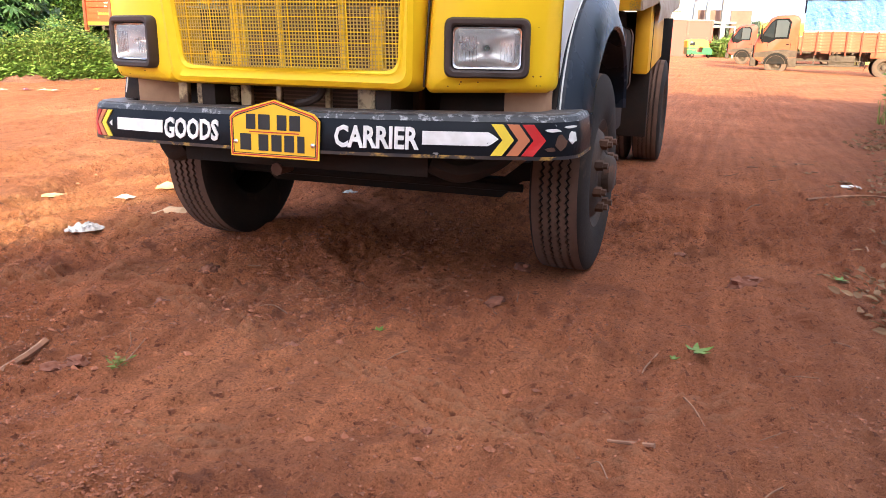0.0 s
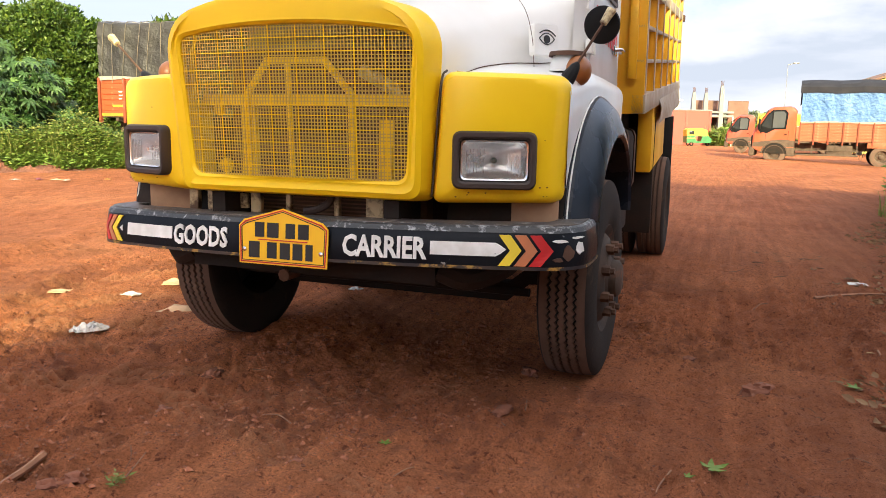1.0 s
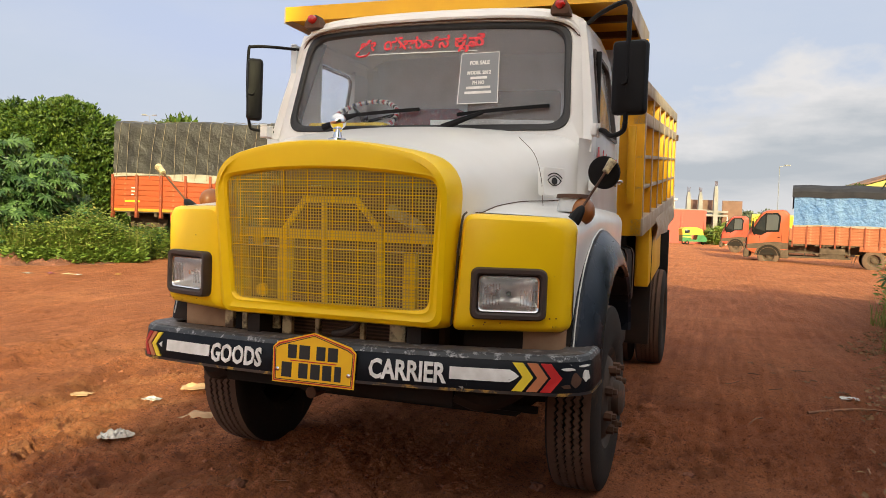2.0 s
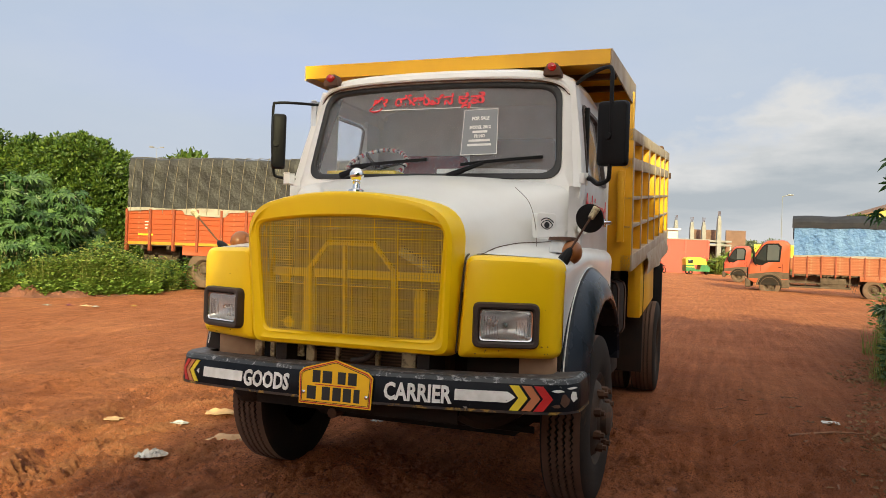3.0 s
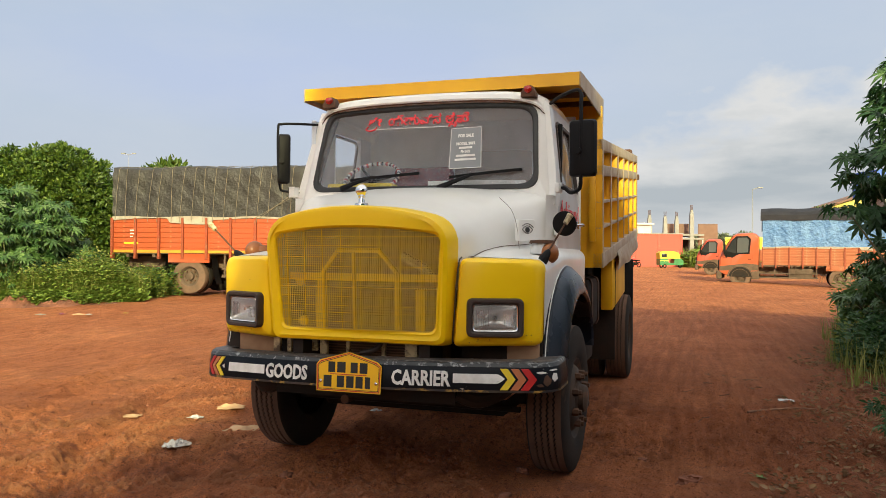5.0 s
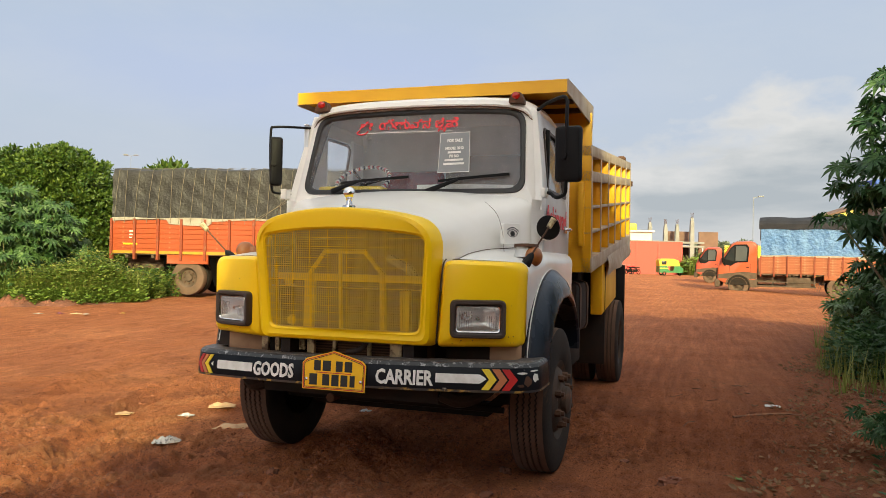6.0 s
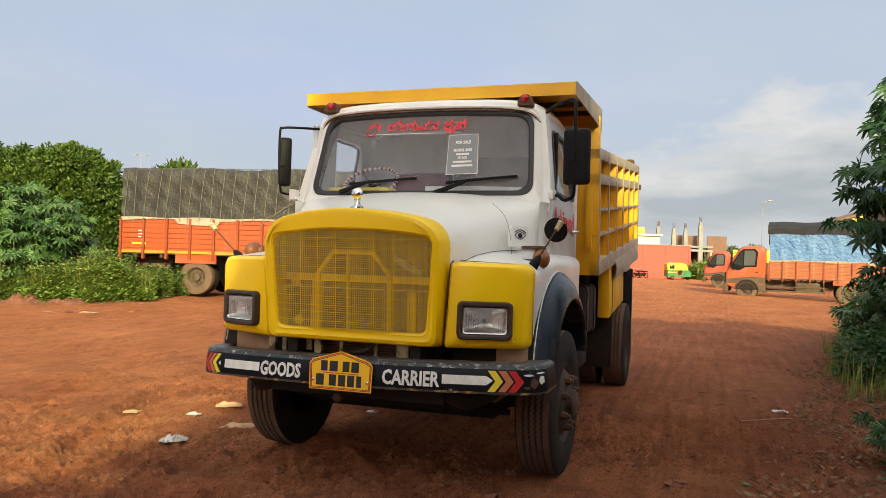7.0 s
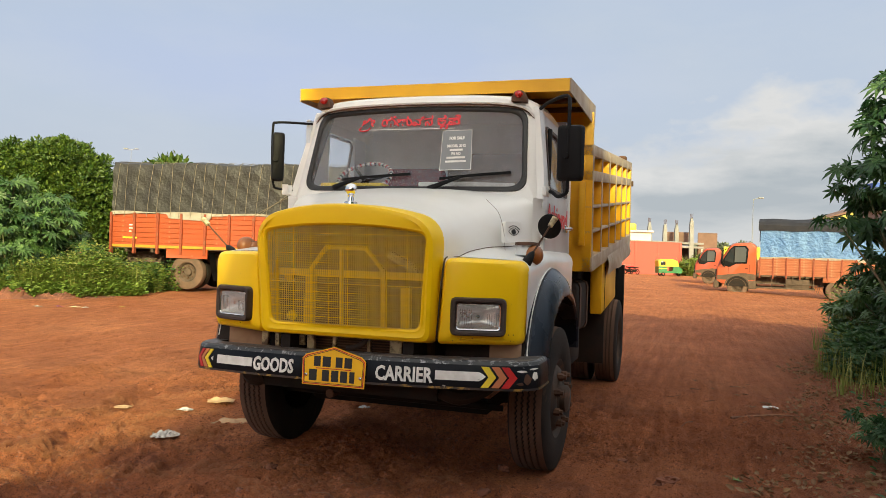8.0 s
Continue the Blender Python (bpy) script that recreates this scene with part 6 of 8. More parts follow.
def leaf_material(name, dark, light, shine=0.45, through_light=0.35):
    m = bpy.data.materials.new(name)
    m.use_nodes = True
    t = m.node_tree
    n, l = t.nodes, t.links
    p = n["Principled BSDF"]
    p.inputs["Roughness"].default_value = shine
    p.inputs["Specular IOR Level"].default_value = 0.35
    g = n.new("ShaderNodeNewGeometry")
    oi = n.new("ShaderNodeObjectInfo")
    ad = n.new("ShaderNodeMath")
    ad.operation = "ADD"
    fr = n.new("ShaderNodeMath")
    fr.operation = "FRACT"
    l.new(g.outputs["Random Per Island"], ad.inputs[0])
    l.new(oi.outputs["Random"], ad.inputs[1])
    l.new(ad.outputs[0], fr.inputs[0])
    r = n.new("ShaderNodeValToRGB")
    r.color_ramp.elements[0].color, r.color_ramp.elements[1].color = (*dark, 1), (*light, 1)
    e = r.color_ramp.elements.new(0.93)
    e.color = (*[0.5 * (a + b) for a, b in zip(dark, light)], 1)
    l.new(fr.outputs[0], r.inputs["Fac"])
    tc = n.new("ShaderNodeTexCoord")
    q = n.new("ShaderNodeTexNoise")
    q.inputs["Scale"].default_value, q.inputs["Detail"].default_value = 3.0, 6.0
    l.new(tc.outputs["Object"], q.inputs["Vector"])
    rr = n.new("ShaderNodeMapRange")
    rr.inputs["To Min"].default_value, rr.inputs["To Max"].default_value = 0.6, 1.35
    l.new(q.outputs["Fac"], rr.inputs["Value"])
    mx = n.new("ShaderNodeHueSaturation")
    l.new(r.outputs["Color"], mx.inputs["Color"])
    l.new(rr.outputs["Result"], mx.inputs["Value"])
    l.new(mx.outputs["Color"], p.inputs["Base Color"])
    tr = n.new("ShaderNodeBsdfTranslucent")
    l.new(mx.outputs["Color"], tr.inputs["Color"])
    ms = n.new("ShaderNodeMixShader")
    ms.inputs["Fac"].default_value = through_light
    l.new(p.outputs["BSDF"], ms.inputs[1])
    l.new(tr.outputs["BSDF"], ms.inputs[2])
    l.new(ms.outputs["Shader"], n["Material Output"].inputs["Surface"])
    return m


M_CASTOR = leaf_material("castor_leaf", (0.020, 0.060, 0.014), (0.135, 0.225, 0.056), through_light=0.12)
# darker copy of castor_leaf, shade put into the leaf colour
M_CASTORDARK = leaf_material("castor_leaf_shaded", (0.026, 0.075, 0.026), (0.085, 0.165, 0.048), through_light=0.3)
M_MANGO = leaf_material("tree_leaf", (0.022, 0.058, 0.008), (0.15, 0.205, 0.027), through_light=0.10)
# distance haze put into these leaves as a paler grey-green
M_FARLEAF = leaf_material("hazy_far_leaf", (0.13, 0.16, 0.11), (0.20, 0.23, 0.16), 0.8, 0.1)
M_GRASS = leaf_material("grass_blade", (0.16, 0.20, 0.035), (0.40, 0.37, 0.13), 0.6)
M_WEED = leaf_material("weed_leaf", (0.10, 0.18, 0.026), (0.30, 0.36, 0.07), 0.5, 0.25)
M_DRYLEAF = leaf_material("dry_leaf", (0.20, 0.10, 0.05), (0.36, 0.22, 0.11), 0.8)
M_BARK = mat("bark", (0.16, 0.12, 0.08), 0.9, 0, (0.09, 0.07, 0.05), 8, 0.9, 40, 0.5)
M_STEM = mat("green_stem", (0.12, 0.15, 0.06), 0.7, 0, (0.16, 0.09, 0.06), 6, 0.9, 40, 0.2)
rng = np.random.RandomState(11)


def castor_leaf(lobes=8):
    """Palmate leaf of unit reach, its stalk at the origin, lying in x, y."""
    v, f = [(0, 0, 0)], []
    span = radians(290)
    for k in range(lobes):
        a = -span / 2 + span * (k + 0.5) / lobes
        reach = 1.0 - 0.42 * abs(k - (lobes - 1) / 2) / (lobes / 2)
        w = span / lobes * 0.52
        for d, r, z in ((-w, 0.36 * reach, 0.03), (-w * 0.56, 0.62 * reach, 0.0), (0, reach, -0.18), (w * 0.56, 0.62 * reach, 0.0), (w, 0.36 * reach, 0.03)):
            v.append((r * math.cos(a + d), r * math.sin(a + d), z - 0.12 * r * r))
        b = 1 + 5 * k
        f += [(0, b, b + 1, b + 3), (b + 1, b + 2, b + 3), (0, b + 3, b + 4)]
    return np.array(v), f


def slim_leaf():
    """Narrow leaf of unit length along x, folded at its midrib."""
    v = [(0, 0, 0), (0.35, 0.16, 0.05), (0.35, 0, 0), (0.35, -0.16, 0.05), (1, 0, -0.12)]
    return np.array(v), [(0, 2, 1), (0, 3, 2), (1, 2, 4), (2, 3, 4)]


def broad_leaf():
    """Egg-shaped leaf of unit length along x, folded at its midrib."""
    v = [(0, 0, 0), (0.28, 0.24, 0.06), (0.30, 0, 0), (0.28, -0.24, 0.06), (0.65, 0.22, 0.02), (0.65, -0.22, 0.02), (1, 0, -0.14)]
    return np.array(v), [(0, 2, 1), (0, 3, 2), (1, 2, 6, 4), (2, 3, 5, 6)]


def frames(way, roll):
    """Turning matrices whose x axis looks along way."""
    x = way / np.linalg.norm(way, axis=1, keepdims=True)
    ref = np.tile([0.0, 0.0, 1.0], (len(x), 1))
    ref[np.abs(x[:, 2]) > 0.97] = (1, 0, 0)
    y = np.cross(ref, x)
    y /= np.linalg.norm(y, axis=1, keepdims=True)
    z = np.cross(x, y)
    c, s = np.cos(roll)[:, None], np.sin(roll)[:, None]
    y, z = c * y + s * z, c * z - s * y
    return np.stack([x, y, z], 2)


def scatter(shape, places, turns, sizes):
    """Vertices and faces of many copies of one leaf."""
    v, f = shape
    out = np.einsum("nij,kj->nki", turns, v) * sizes[:, None, None] + places[:, None, :]
    n = len(v)
    faces = [tuple(i + k * n for i in g) for k in range(len(places)) for g in f]
    return out.reshape(-1, 3).tolist(), faces


def castor_plant(x, y, height, spread, whorls, leaf, material, label, single=False, seed=0, lean=(0, 0), low=0.42):
    r = np.random.RandomState(seed)
    z0 = gz(x, y)
    ob = thing("castor_plant", label, "shrub", pose(x, y, z0), "castor shrubs")
    bm = bmesh.new()
    tips = []
    for k in range(whorls):
        a, q = r.rand() * 2 * math.pi, math.sqrt(r.rand())
        tx, ty = spread * q * math.cos(a) + lean[0], spread * q * math.sin(a) + lean[1]
        tz = height * (1 - 0.42 * q ** 2) * (low + (1 - low) * r.rand() ** 0.6)
        tips.append((tx, ty, tz))
        if k < 26:
            tube(bm, smooth_line([(0.08 * math.cos(a), 0.08 * math.sin(a), -0.1), (tx * 0.25, ty * 0.25, tz * 0.45), (tx, ty, tz)], 3), 0.02, 5, radii=list(np.linspace(0.03, 0.012, 7)))
    part("stem", bm, M_STEM, ob, "branching reddish green stems")
    P, T, S = [], [], []
    for tx, ty, tz in tips:
        for j in range(r.randint(5, 9)):
            a = r.rand() * 2 * math.pi
            st = leaf * (0.5 + 0.5 * r.rand())
            tilt = -0.15 - 0.95 * r.rand()
            P.append((tx + st * math.cos(a), ty + st * math.sin(a), tz + st * (0.35 - 0.5 * r.rand())))
            T.append((math.cos(a), math.sin(a), tilt))
            S.append(leaf * (0.6 + 0.55 * r.rand()))
    P, T, S = np.array(P), np.array(T), np.array(S)
    turns = frames(T, r.normal(0, 0.7, len(P)))
    if not single:
        v, f = scatter(castor_leaf(), P, turns, S)
        mesh_part("crown", v, f, material, ob, "large star-shaped green leaves")
    else:
        v, f = castor_leaf()
        me = bpy.data.meshes.new("leaf")
        me.from_pydata(v.tolist(), [], f)
        me.materials.append(material)
        for p, t, s in zip(P, turns, S):
            o = new("leaf", me)
            o.parent = ob
            o.matrix_local = Matrix.Translation(p) @ Matrix(t.tolist()).to_4x4() @ Matrix.Scale(float(s), 4)
    return ob


def tree(x, y, lobes, leaf, count, material, label, trunk=2.0, seed=0, name="tree", core=0.75):
    """lobes: centre and half sizes of the crown's masses, from the tree's foot."""
    r = np.random.RandomState(seed)
    ob = thing(name, label, "tree", pose(x, y, gz(x, y)), "trees behind the yard")
    bm = bmesh.new()
    tube(bm, smooth_line([(0, 0, -0.2), (0.05, 0.03, trunk * 0.5), (0.0, 0.1, trunk)], 4), 0.2, 9, radii=list(np.linspace(0.24, 0.15, 9)))
    for cx, cy, cz, a, b, c in lobes:
        tube(bm, smooth_line([(0, 0.1, trunk * 0.85), (cx * 0.5, cy * 0.5, (trunk + cz) / 2), (cx, cy, cz)], 4), 0.08, 6, radii=list(np.linspace(0.11, 0.03, 9)))
    part("trunk", bm, M_BARK, ob, "grey-brown trunk and limbs")
    P, W = [], []
    vol = np.array([a * b * c for *_, a, b, c in lobes]) ** (2 / 3)
    n = 40
    for (cx, cy, cz, a, b, c), k in zip(lobes, (count * 9.0 / n * vol / vol.sum()).astype(int)):
        d = r.normal(size=(k, 3))
        d /= np.linalg.norm(d, axis=1, keepdims=True)
        bumpy = 0.70 + 0.30 * r.rand(k) ** 0.7 + 0.12 * np.sin(7 * d[:, 0] + 3 * cx) * np.sin(8 * d[:, 2] + 2 * cy)
        q = d * (a, b, c) * bumpy[:, None] + (cx, cy, cz)
        clump = leaf * (1.1 + 1.6 * r.rand(k))            # each clump is a little dome of leaves
        out = d + (0, 0, 0.5)
        out /= np.linalg.norm(out, axis=1, keepdims=True)
        e = np.repeat(out, n, 0) + 0.75 * r.normal(size=(k * n, 3))
        e /= np.linalg.norm(e, axis=1, keepdims=True)
        P.append(np.repeat(q, n, 0) + e * np.repeat(clump, n)[:, None] * (0.55 + 0.45 * r.rand(k * n))[:, None])
        W.append(e + 0.45 * r.normal(size=(k * n, 3)))
    P, W = np.concatenate(P), np.concatenate(W)
    v, f = scatter(broad_leaf(), P, frames(W, r.rand(len(P)) * 6.28), leaf * (0.7 + 0.6 * r.rand(len(P))))
    mesh_part("crown", v, f, material, ob, "dense glossy green leaf clumps")
    return ob


# tall trees behind the camera, whose shade lies over the truck's front and the near ground
shade = thing("tree_row", "row of tall dense trees at the yard's near edge", "trees", pose(11.0, -7.4, 0))
crest_x = [0.3, 1.0, 2.0, 2.45, 2.75, 3.0, 3.2, 3.5, 4.3, 5.5, 6.4, 7.6, 12.05, 15.4, 19.6]
crest_z = [2.2, 2.6, 3.1, 3.60, 4.2, 5.0, 6.2, 7.0, 7.1, 7.1, 7.2, 7.64, 9.6, 10.16, 8.85]
bm = bmesh.new()
for k in range(9):
    x = 5.0 + k * 2.0
    h = float(np.interp(x, crest_x, crest_z)) * 0.9
    tube(bm, smooth_line([(x - 11, 0.3 * math.sin(k), -0.1), (x - 10.9, 0.2, h * 0.5), (x - 11 + 0.3 * math.sin(2 * k), 0, h)], 4), 0.09, 7, radii=list(np.linspace(0.16, 0.04, 9)))
part("trunk", bm, M_BARK, shade)
hp = []
while len(hp) < 40000:
    x, y, z = 0.2 + 21.0 * rng.rand(), rng.rand() * 2.6 - 1.5, 11.2 * rng.rand()
    wx, wz = x + 0.5 * y, z + 0.429 * y      # the crown leans with the light
    top = float(np.interp(wx, crest_x, crest_z)) - 0.12 + 0.18 * math.sin(3.1 * wx) * math.sin(1.3 * wx) * (wx > 5) + (0.12 if wx > 5 else 0.22) * rng.normal()
    if z > 0 and wz < top:
        hp.append((x - 11, y, z))
hp = np.array(hp)
v, f = scatter(castor_leaf(4), hp, frames(rng.normal(size=(len(hp), 3)), rng.rand(len(hp)) * 6.28), 0.17 + 0.14 * rng.rand(len(hp)))
mesh_part("crown", v, f, M_CASTORDARK, shade)

# castor shrubs on the left verge
for k, (u, v_, h, sp, wh, lf) in enumerate(((-11.2, 19.2, 3.0, 1.2, 58, 0.33), (-12.7, 18.6, 2.9, 1.3, 60, 0.34), (-10.9, 19.8, 2.3, 0.8, 40, 0.26), (-14.4, 18.2, 2.8, 1.4, 56, 0.34), (-11.6, 20.8, 2.9, 1.2, 44, 0.32),
                                            (-13.4, 20.6, 3.1, 1.4, 46, 0.34), (-10.4, 18.2, 1.5, 0.8, 34, 0.22), (-11.8, 17.4, 1.6, 0.9, 36, 0.24), (-13.4, 17.2, 1.7, 0.9, 34, 0.24), (-16.2, 18.2, 2.8, 1.4, 40, 0.34),
                                            (-10.3, 20.0, 2.0, 0.7, 40, 0.24), (-9.5, 19.3, 0.9, 0.6, 34, 0.18), (-10.0, 18.6, 1.2, 0.7, 36, 0.20), (-11.0, 21.4, 2.6, 0.8, 40, 0.28), (-10.4, 21.0, 1.7, 0.5, 40, 0.22), (-10.3, 19.6, 2.4, 0.9, 46, 0.29), (-10.7, 18.9, 2.5, 0.9, 44, 0.30))):
    castor_plant(*place(u, v_), h, sp, wh, lf, M_CASTOR, "bushy castor plant with star-shaped leaves on the verge", seed=20 + k)
# dark castor bush by the yard's right edge
# plants at (7.9, 7.6) and (9.3, 6.0) are unseen, added to block skylight
RIGHT = [(7.5, 10.9, 4.2, 1.35, 66, 0.29), (8.0, 10.0, 4.1, 1.3, 50, 0.31), (7.7, 13.4, 1.5, 0.8, 34, 0.24), (9.5, 15.6, 1.7, 1.1, 36, 0.24), (9.0, 11.4, 4.4, 1.5, 44, 0.32), (7.5, 11.6, 3.3, 0.9, 44, 0.26), (6.45, 10.3, 4.5, 1.0, 56, 0.26), (7.2, 9.7, 4.7, 1.1, 50, 0.27), (7.9, 7.6, 3.6, 1.2, 34, 0.30), (6.9, 6.6, 1.0, 0.6, 22, 0.20), (9.3, 6.0, 4.4, 1.5, 34, 0.34), (7.5, 12.4, 1.6, 0.7, 34, 0.22), (3.55, 5.9, 0.40, 0.30, 12, 0.11)]
for k, (u, v_, h, sp, wh, lf) in enumerate(RIGHT):
    # plants 2, 3 and 11 take the lighter leaf as the sunlit ones
    castor_plant(*place(u, v_), h, sp, wh, lf, M_CASTORDARK if k not in (2, 3, 11) else M_CASTOR, "shaded castor bush with dark green star leaves", single=k < 2, seed=60 + k, low=0.66 if k in (6, 7) else 0.42)

# trees behind
tree(*place(-15.7, 30.5), [(0, 0, 3.3, 2.4, 2.0, 1.7), (1.6, -0.2, 2.7, 1.5, 1.6, 1.7), (-1.6, -0.2, 3.0, 1.6, 1.7, 1.8), (0.4, -1.2, 2.2, 1.9, 1.3, 1.7), (2.6, 0.3, 1.9, 1.0, 1.2, 1.5), (-1.1, -0.8, 3.8, 1.3, 1.2, 1.1), (0.9, -0.6, 3.85, 1.4, 1.2, 1.1), (0.1, -1.0, 3.4, 1.2, 1.2, 1.2)], 0.15, 8600, M_MANGO, "dense rounded green tree behind the shrubs", seed=3)
tree(*place(-19.6, 29.6), [(0, 0, 3.6, 1.7, 1.8, 2.1), (-1.8, 0.2, 3.6, 1.8, 1.9, 2.0), (0.9, -0.6, 2.4, 1.3, 1.4, 1.8), (-0.4, -0.9, 4.4, 1.1, 1.1, 1.2)], 0.15, 6000, M_MANGO, "dense rounded green tree behind the shrubs", seed=4)
tree(*place(-11.6, 31.5), [(0, 0, 2.4, 2.0, 1.7, 1.7), (1.8, 0, 2.0, 1.6, 1.5, 1.4), (-1.6, 0, 2.0, 1.6, 1.6, 1.6)], 0.28, 2600, M_MANGO, "low dense green tree behind the shrubs", seed=5)
tree(*place(-17.6, 45.0), [(0, 0, 3.1, 1.9, 1.6, 1.4), (2.6, 0, 3.0, 1.9, 1.6, 1.3), (-2.2, 0, 3.0, 1.3, 1.5, 1.5)], 0.16, 4200, M_MANGO, "far green tree behind the covered lorry", trunk=3, seed=6)
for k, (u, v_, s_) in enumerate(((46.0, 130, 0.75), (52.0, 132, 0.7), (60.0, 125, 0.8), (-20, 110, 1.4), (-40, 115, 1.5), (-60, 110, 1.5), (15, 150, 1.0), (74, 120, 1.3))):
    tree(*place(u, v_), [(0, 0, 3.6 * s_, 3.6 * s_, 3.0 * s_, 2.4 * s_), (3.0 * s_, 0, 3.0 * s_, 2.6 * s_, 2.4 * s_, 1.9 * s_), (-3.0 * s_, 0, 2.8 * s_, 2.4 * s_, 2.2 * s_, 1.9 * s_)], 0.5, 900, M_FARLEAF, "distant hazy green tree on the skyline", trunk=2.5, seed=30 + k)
tree(*place(29.7, 59.5), [(0, 0, 4.1, 1.1, 1.0, 0.8), (0.9, 0, 4.0, 0.8, 0.8, 0.7)], 0.22, 900, M_MANGO, "green tree rising before the shed", trunk=3.2, seed=44)


def blades(spots, lo, hi, width, material, name, label, seed):
    """Grass and small weeds as one mass of narrow blades."""
    r = np.random.RandomState(seed)
    v, f = [], []
    for x, y in spots:
        z = gz(x, y) - 0.02
        h = lo + (hi - lo) * r.rand() ** 1.5
        a, bend = r.rand() * 6.28, 0.5 * r.rand()
        dx, dy = math.cos(a), math.sin(a)
        w = width * (0.6 + 0.8 * r.rand())
        b = len(v)
        v += [(x - dy * w, y + dx * w, z), (x + dy * w, y - dx * w, z), (x + dx * h * bend * 0.4 + dy * w * 0.8, y + dy * h * bend * 0.4 - dx * w * 0.8, z + h * 0.6), (x + dx * h * bend * 0.4 - dy * w * 0.8, y + dy * h * bend * 0.4 + dx * w * 0.8, z + h * 0.6), (x + dx * h * bend, y + dy * h * bend, z + h)]
        f += [(b, b + 1, b + 2, b + 3), (b + 3, b + 2, b + 4)]
    ob = mesh_part(name, v, f, material)
    return tagged(ob, label, "grass", kind="stuff")


def verge_spots(n, seed, back=3.2, front=0.0):
    """Spots on the overgrown strip before the shrubs, as far as the lorry's rear wheel."""
    r = np.random.RandomState(seed)
    out = []
    while len(out) < n:
        u = -12.6 + 6.0 * r.rand()
        edge = 17.1 + 0.75 * max(0.0, u + 10.2) + 0.22 * math.sin(2.3 * u) + 0.14 * math.sin(6.1 * u) + front
        v_ = edge + back * r.rand() ** 1.3
        if u > -7.75 + 0.2 * math.sin(5 * v_):
            continue
        clump = value_noise(np.array(u * 1.3 + 5), np.array(v_ * 1.3))
        if r.rand() < 0.15 + 1.1 * clump:
            out.append(place(u, v_))
    return out


blades(verge_spots(2400, 1, 2.4), 0.35, 1.0, 0.006, M_GRASS, "verge_grass", "tall yellow-green grass on the verge", 1)


def weeds(spots, leaf, lo, hi, material, name, label, seed):
    r = np.random.RandomState(seed)
    P, T, S = [], [], []
    for x, y in spots:
        z, h = gz(x, y), lo + (hi - lo) * r.rand() * (0.35 + 1.0 * float(value_noise(np.array(x * 1.3 + 7), np.array(y * 1.3))))
        for j in range(int(7 + 14 * h)):
            a = r.rand() * 6.28
            d = 0.06 + 0.12 * r.rand()
            P.append((x + d * math.cos(a), y + d * math.sin(a), z + h * r.rand()))
            T.append((math.cos(a), math.sin(a), 0.7 * r.rand()))
            S.append(leaf * (0.6 + 0.8 * r.rand()))
    v, f = scatter(broad_leaf(), np.array(P), frames(np.array(T), r.normal(0, 0.6, len(P))), np.array(S))
    return tagged(mesh_part(name, v, f, material), label, "weeds", kind="stuff")


weeds(verge_spots(6800, 7, 2.6, 0.1), 0.068, 0.30, 1.0, M_WEED, "verge_weeds", "leafy green weeds along the verge", 3)
weeds(verge_spots(900, 17, 2.4, 0.6), 0.10, 0.4, 1.1, M_CASTORDARK, "verge_weeds", "dark green weeds deep in the verge", 23)
weeds(verge_spots(1600, 18, 1.8, 0.1), 0.06, 0.4, 1.15, M_GRASS, "verge_weeds", "yellowing feathery weeds on the verge", 24)
weeds(verge_spots(700, 8, 0.5, -0.25), 0.10, 0.10, 0.40, M_WEED, "verge_weeds", "low green weeds at the verge's foot", 13)


def bank_spots(n, inner, outer, v0, v1):
    """Spots beyond the yard's right edge, which runs slantwise away from the camera."""
    v_ = v0 + (v1 - v0) * rng.rand(n)
    u = 2.75 + 0.49 * (v_ - 5.5) + 0.18 * np.sin(2.1 * v_) + inner + (outer - inner) * rng.rand(n) ** 1.2
    return [place(a, b) for a, b in zip(u, v_)]


weeds(bank_spots(1100, 0.45, 2.6, 9.8, 13.5), 0.095, 0.05, 0.80, M_CASTORDARK, "bank_weeds", "shaded leafy weeds below the castor bush", 5)
weeds(bank_spots(420, 0.5, 2.6, 13.0, 17.5), 0.09, 0.15, 1.0, M_WEED, "bank_weeds", "sunlit yellow-green weeds behind the castor bush", 14)
weeds(bank_spots(45, 0.6, 1.8, 4.6, 9.0), 0.07, 0.02, 0.18, M_CASTORDARK, "bank_weeds", "low green weeds at the yard's edge", 6)
weeds(bank_spots(620, -0.25, 1.8, 4.4, 13.0), 0.055, 0.0, 0.015, M_DRYLEAF, "leaf_litter", "dry brown leaf litter along the yard's edge", 15)
blades(bank_spots(2200, 0.15, 2.4, 9.0, 16.0), 0.10, 0.6, 0.006, M_GRASS, "bank_grass", "thin dry grass below the castor bush", 6)

# earth bank with spill of litter at the foot of the left verge
bm = bmesh.new()
rows = []
for k in range(150):
    u = -16 + k * 0.056
    row = []
    for j in range(7):
        t = j / 6
        v_ = 16.35 + 0.70 * max(0.0, u + 10.2) + 0.9 * t + 0.12 * math.sin(3 * u) + 0.06 * math.sin(9 * u + j)
        x, y = place(u, v_)
        row.append((x, y, gz(x, y) - 0.03 + (0.17 + 0.07 * math.sin(7 * u) + 0.06 * math.sin(17 * u + 2 * j) + 0.04 * math.sin(41 * u + 5 * j)) * math.sin(math.pi * min(1, t * 1.1)) ** 0.8 * min(1, k / 6, (149 - k) / 30)))
    rows.append(row)
loft(bm, rows, closed=False)
# the bank's shadow is put into its darker soil colour
M_BANK = mat("shaded_bank_soil", (0.24, 0.088, 0.048), 0.95, 0, (0.13, 0.05, 0.03), 5, 0.9, 40, 0.9, (0.36, 0.14, 0.07), (0.58, 0.66), 8, bump_dist=0.05)
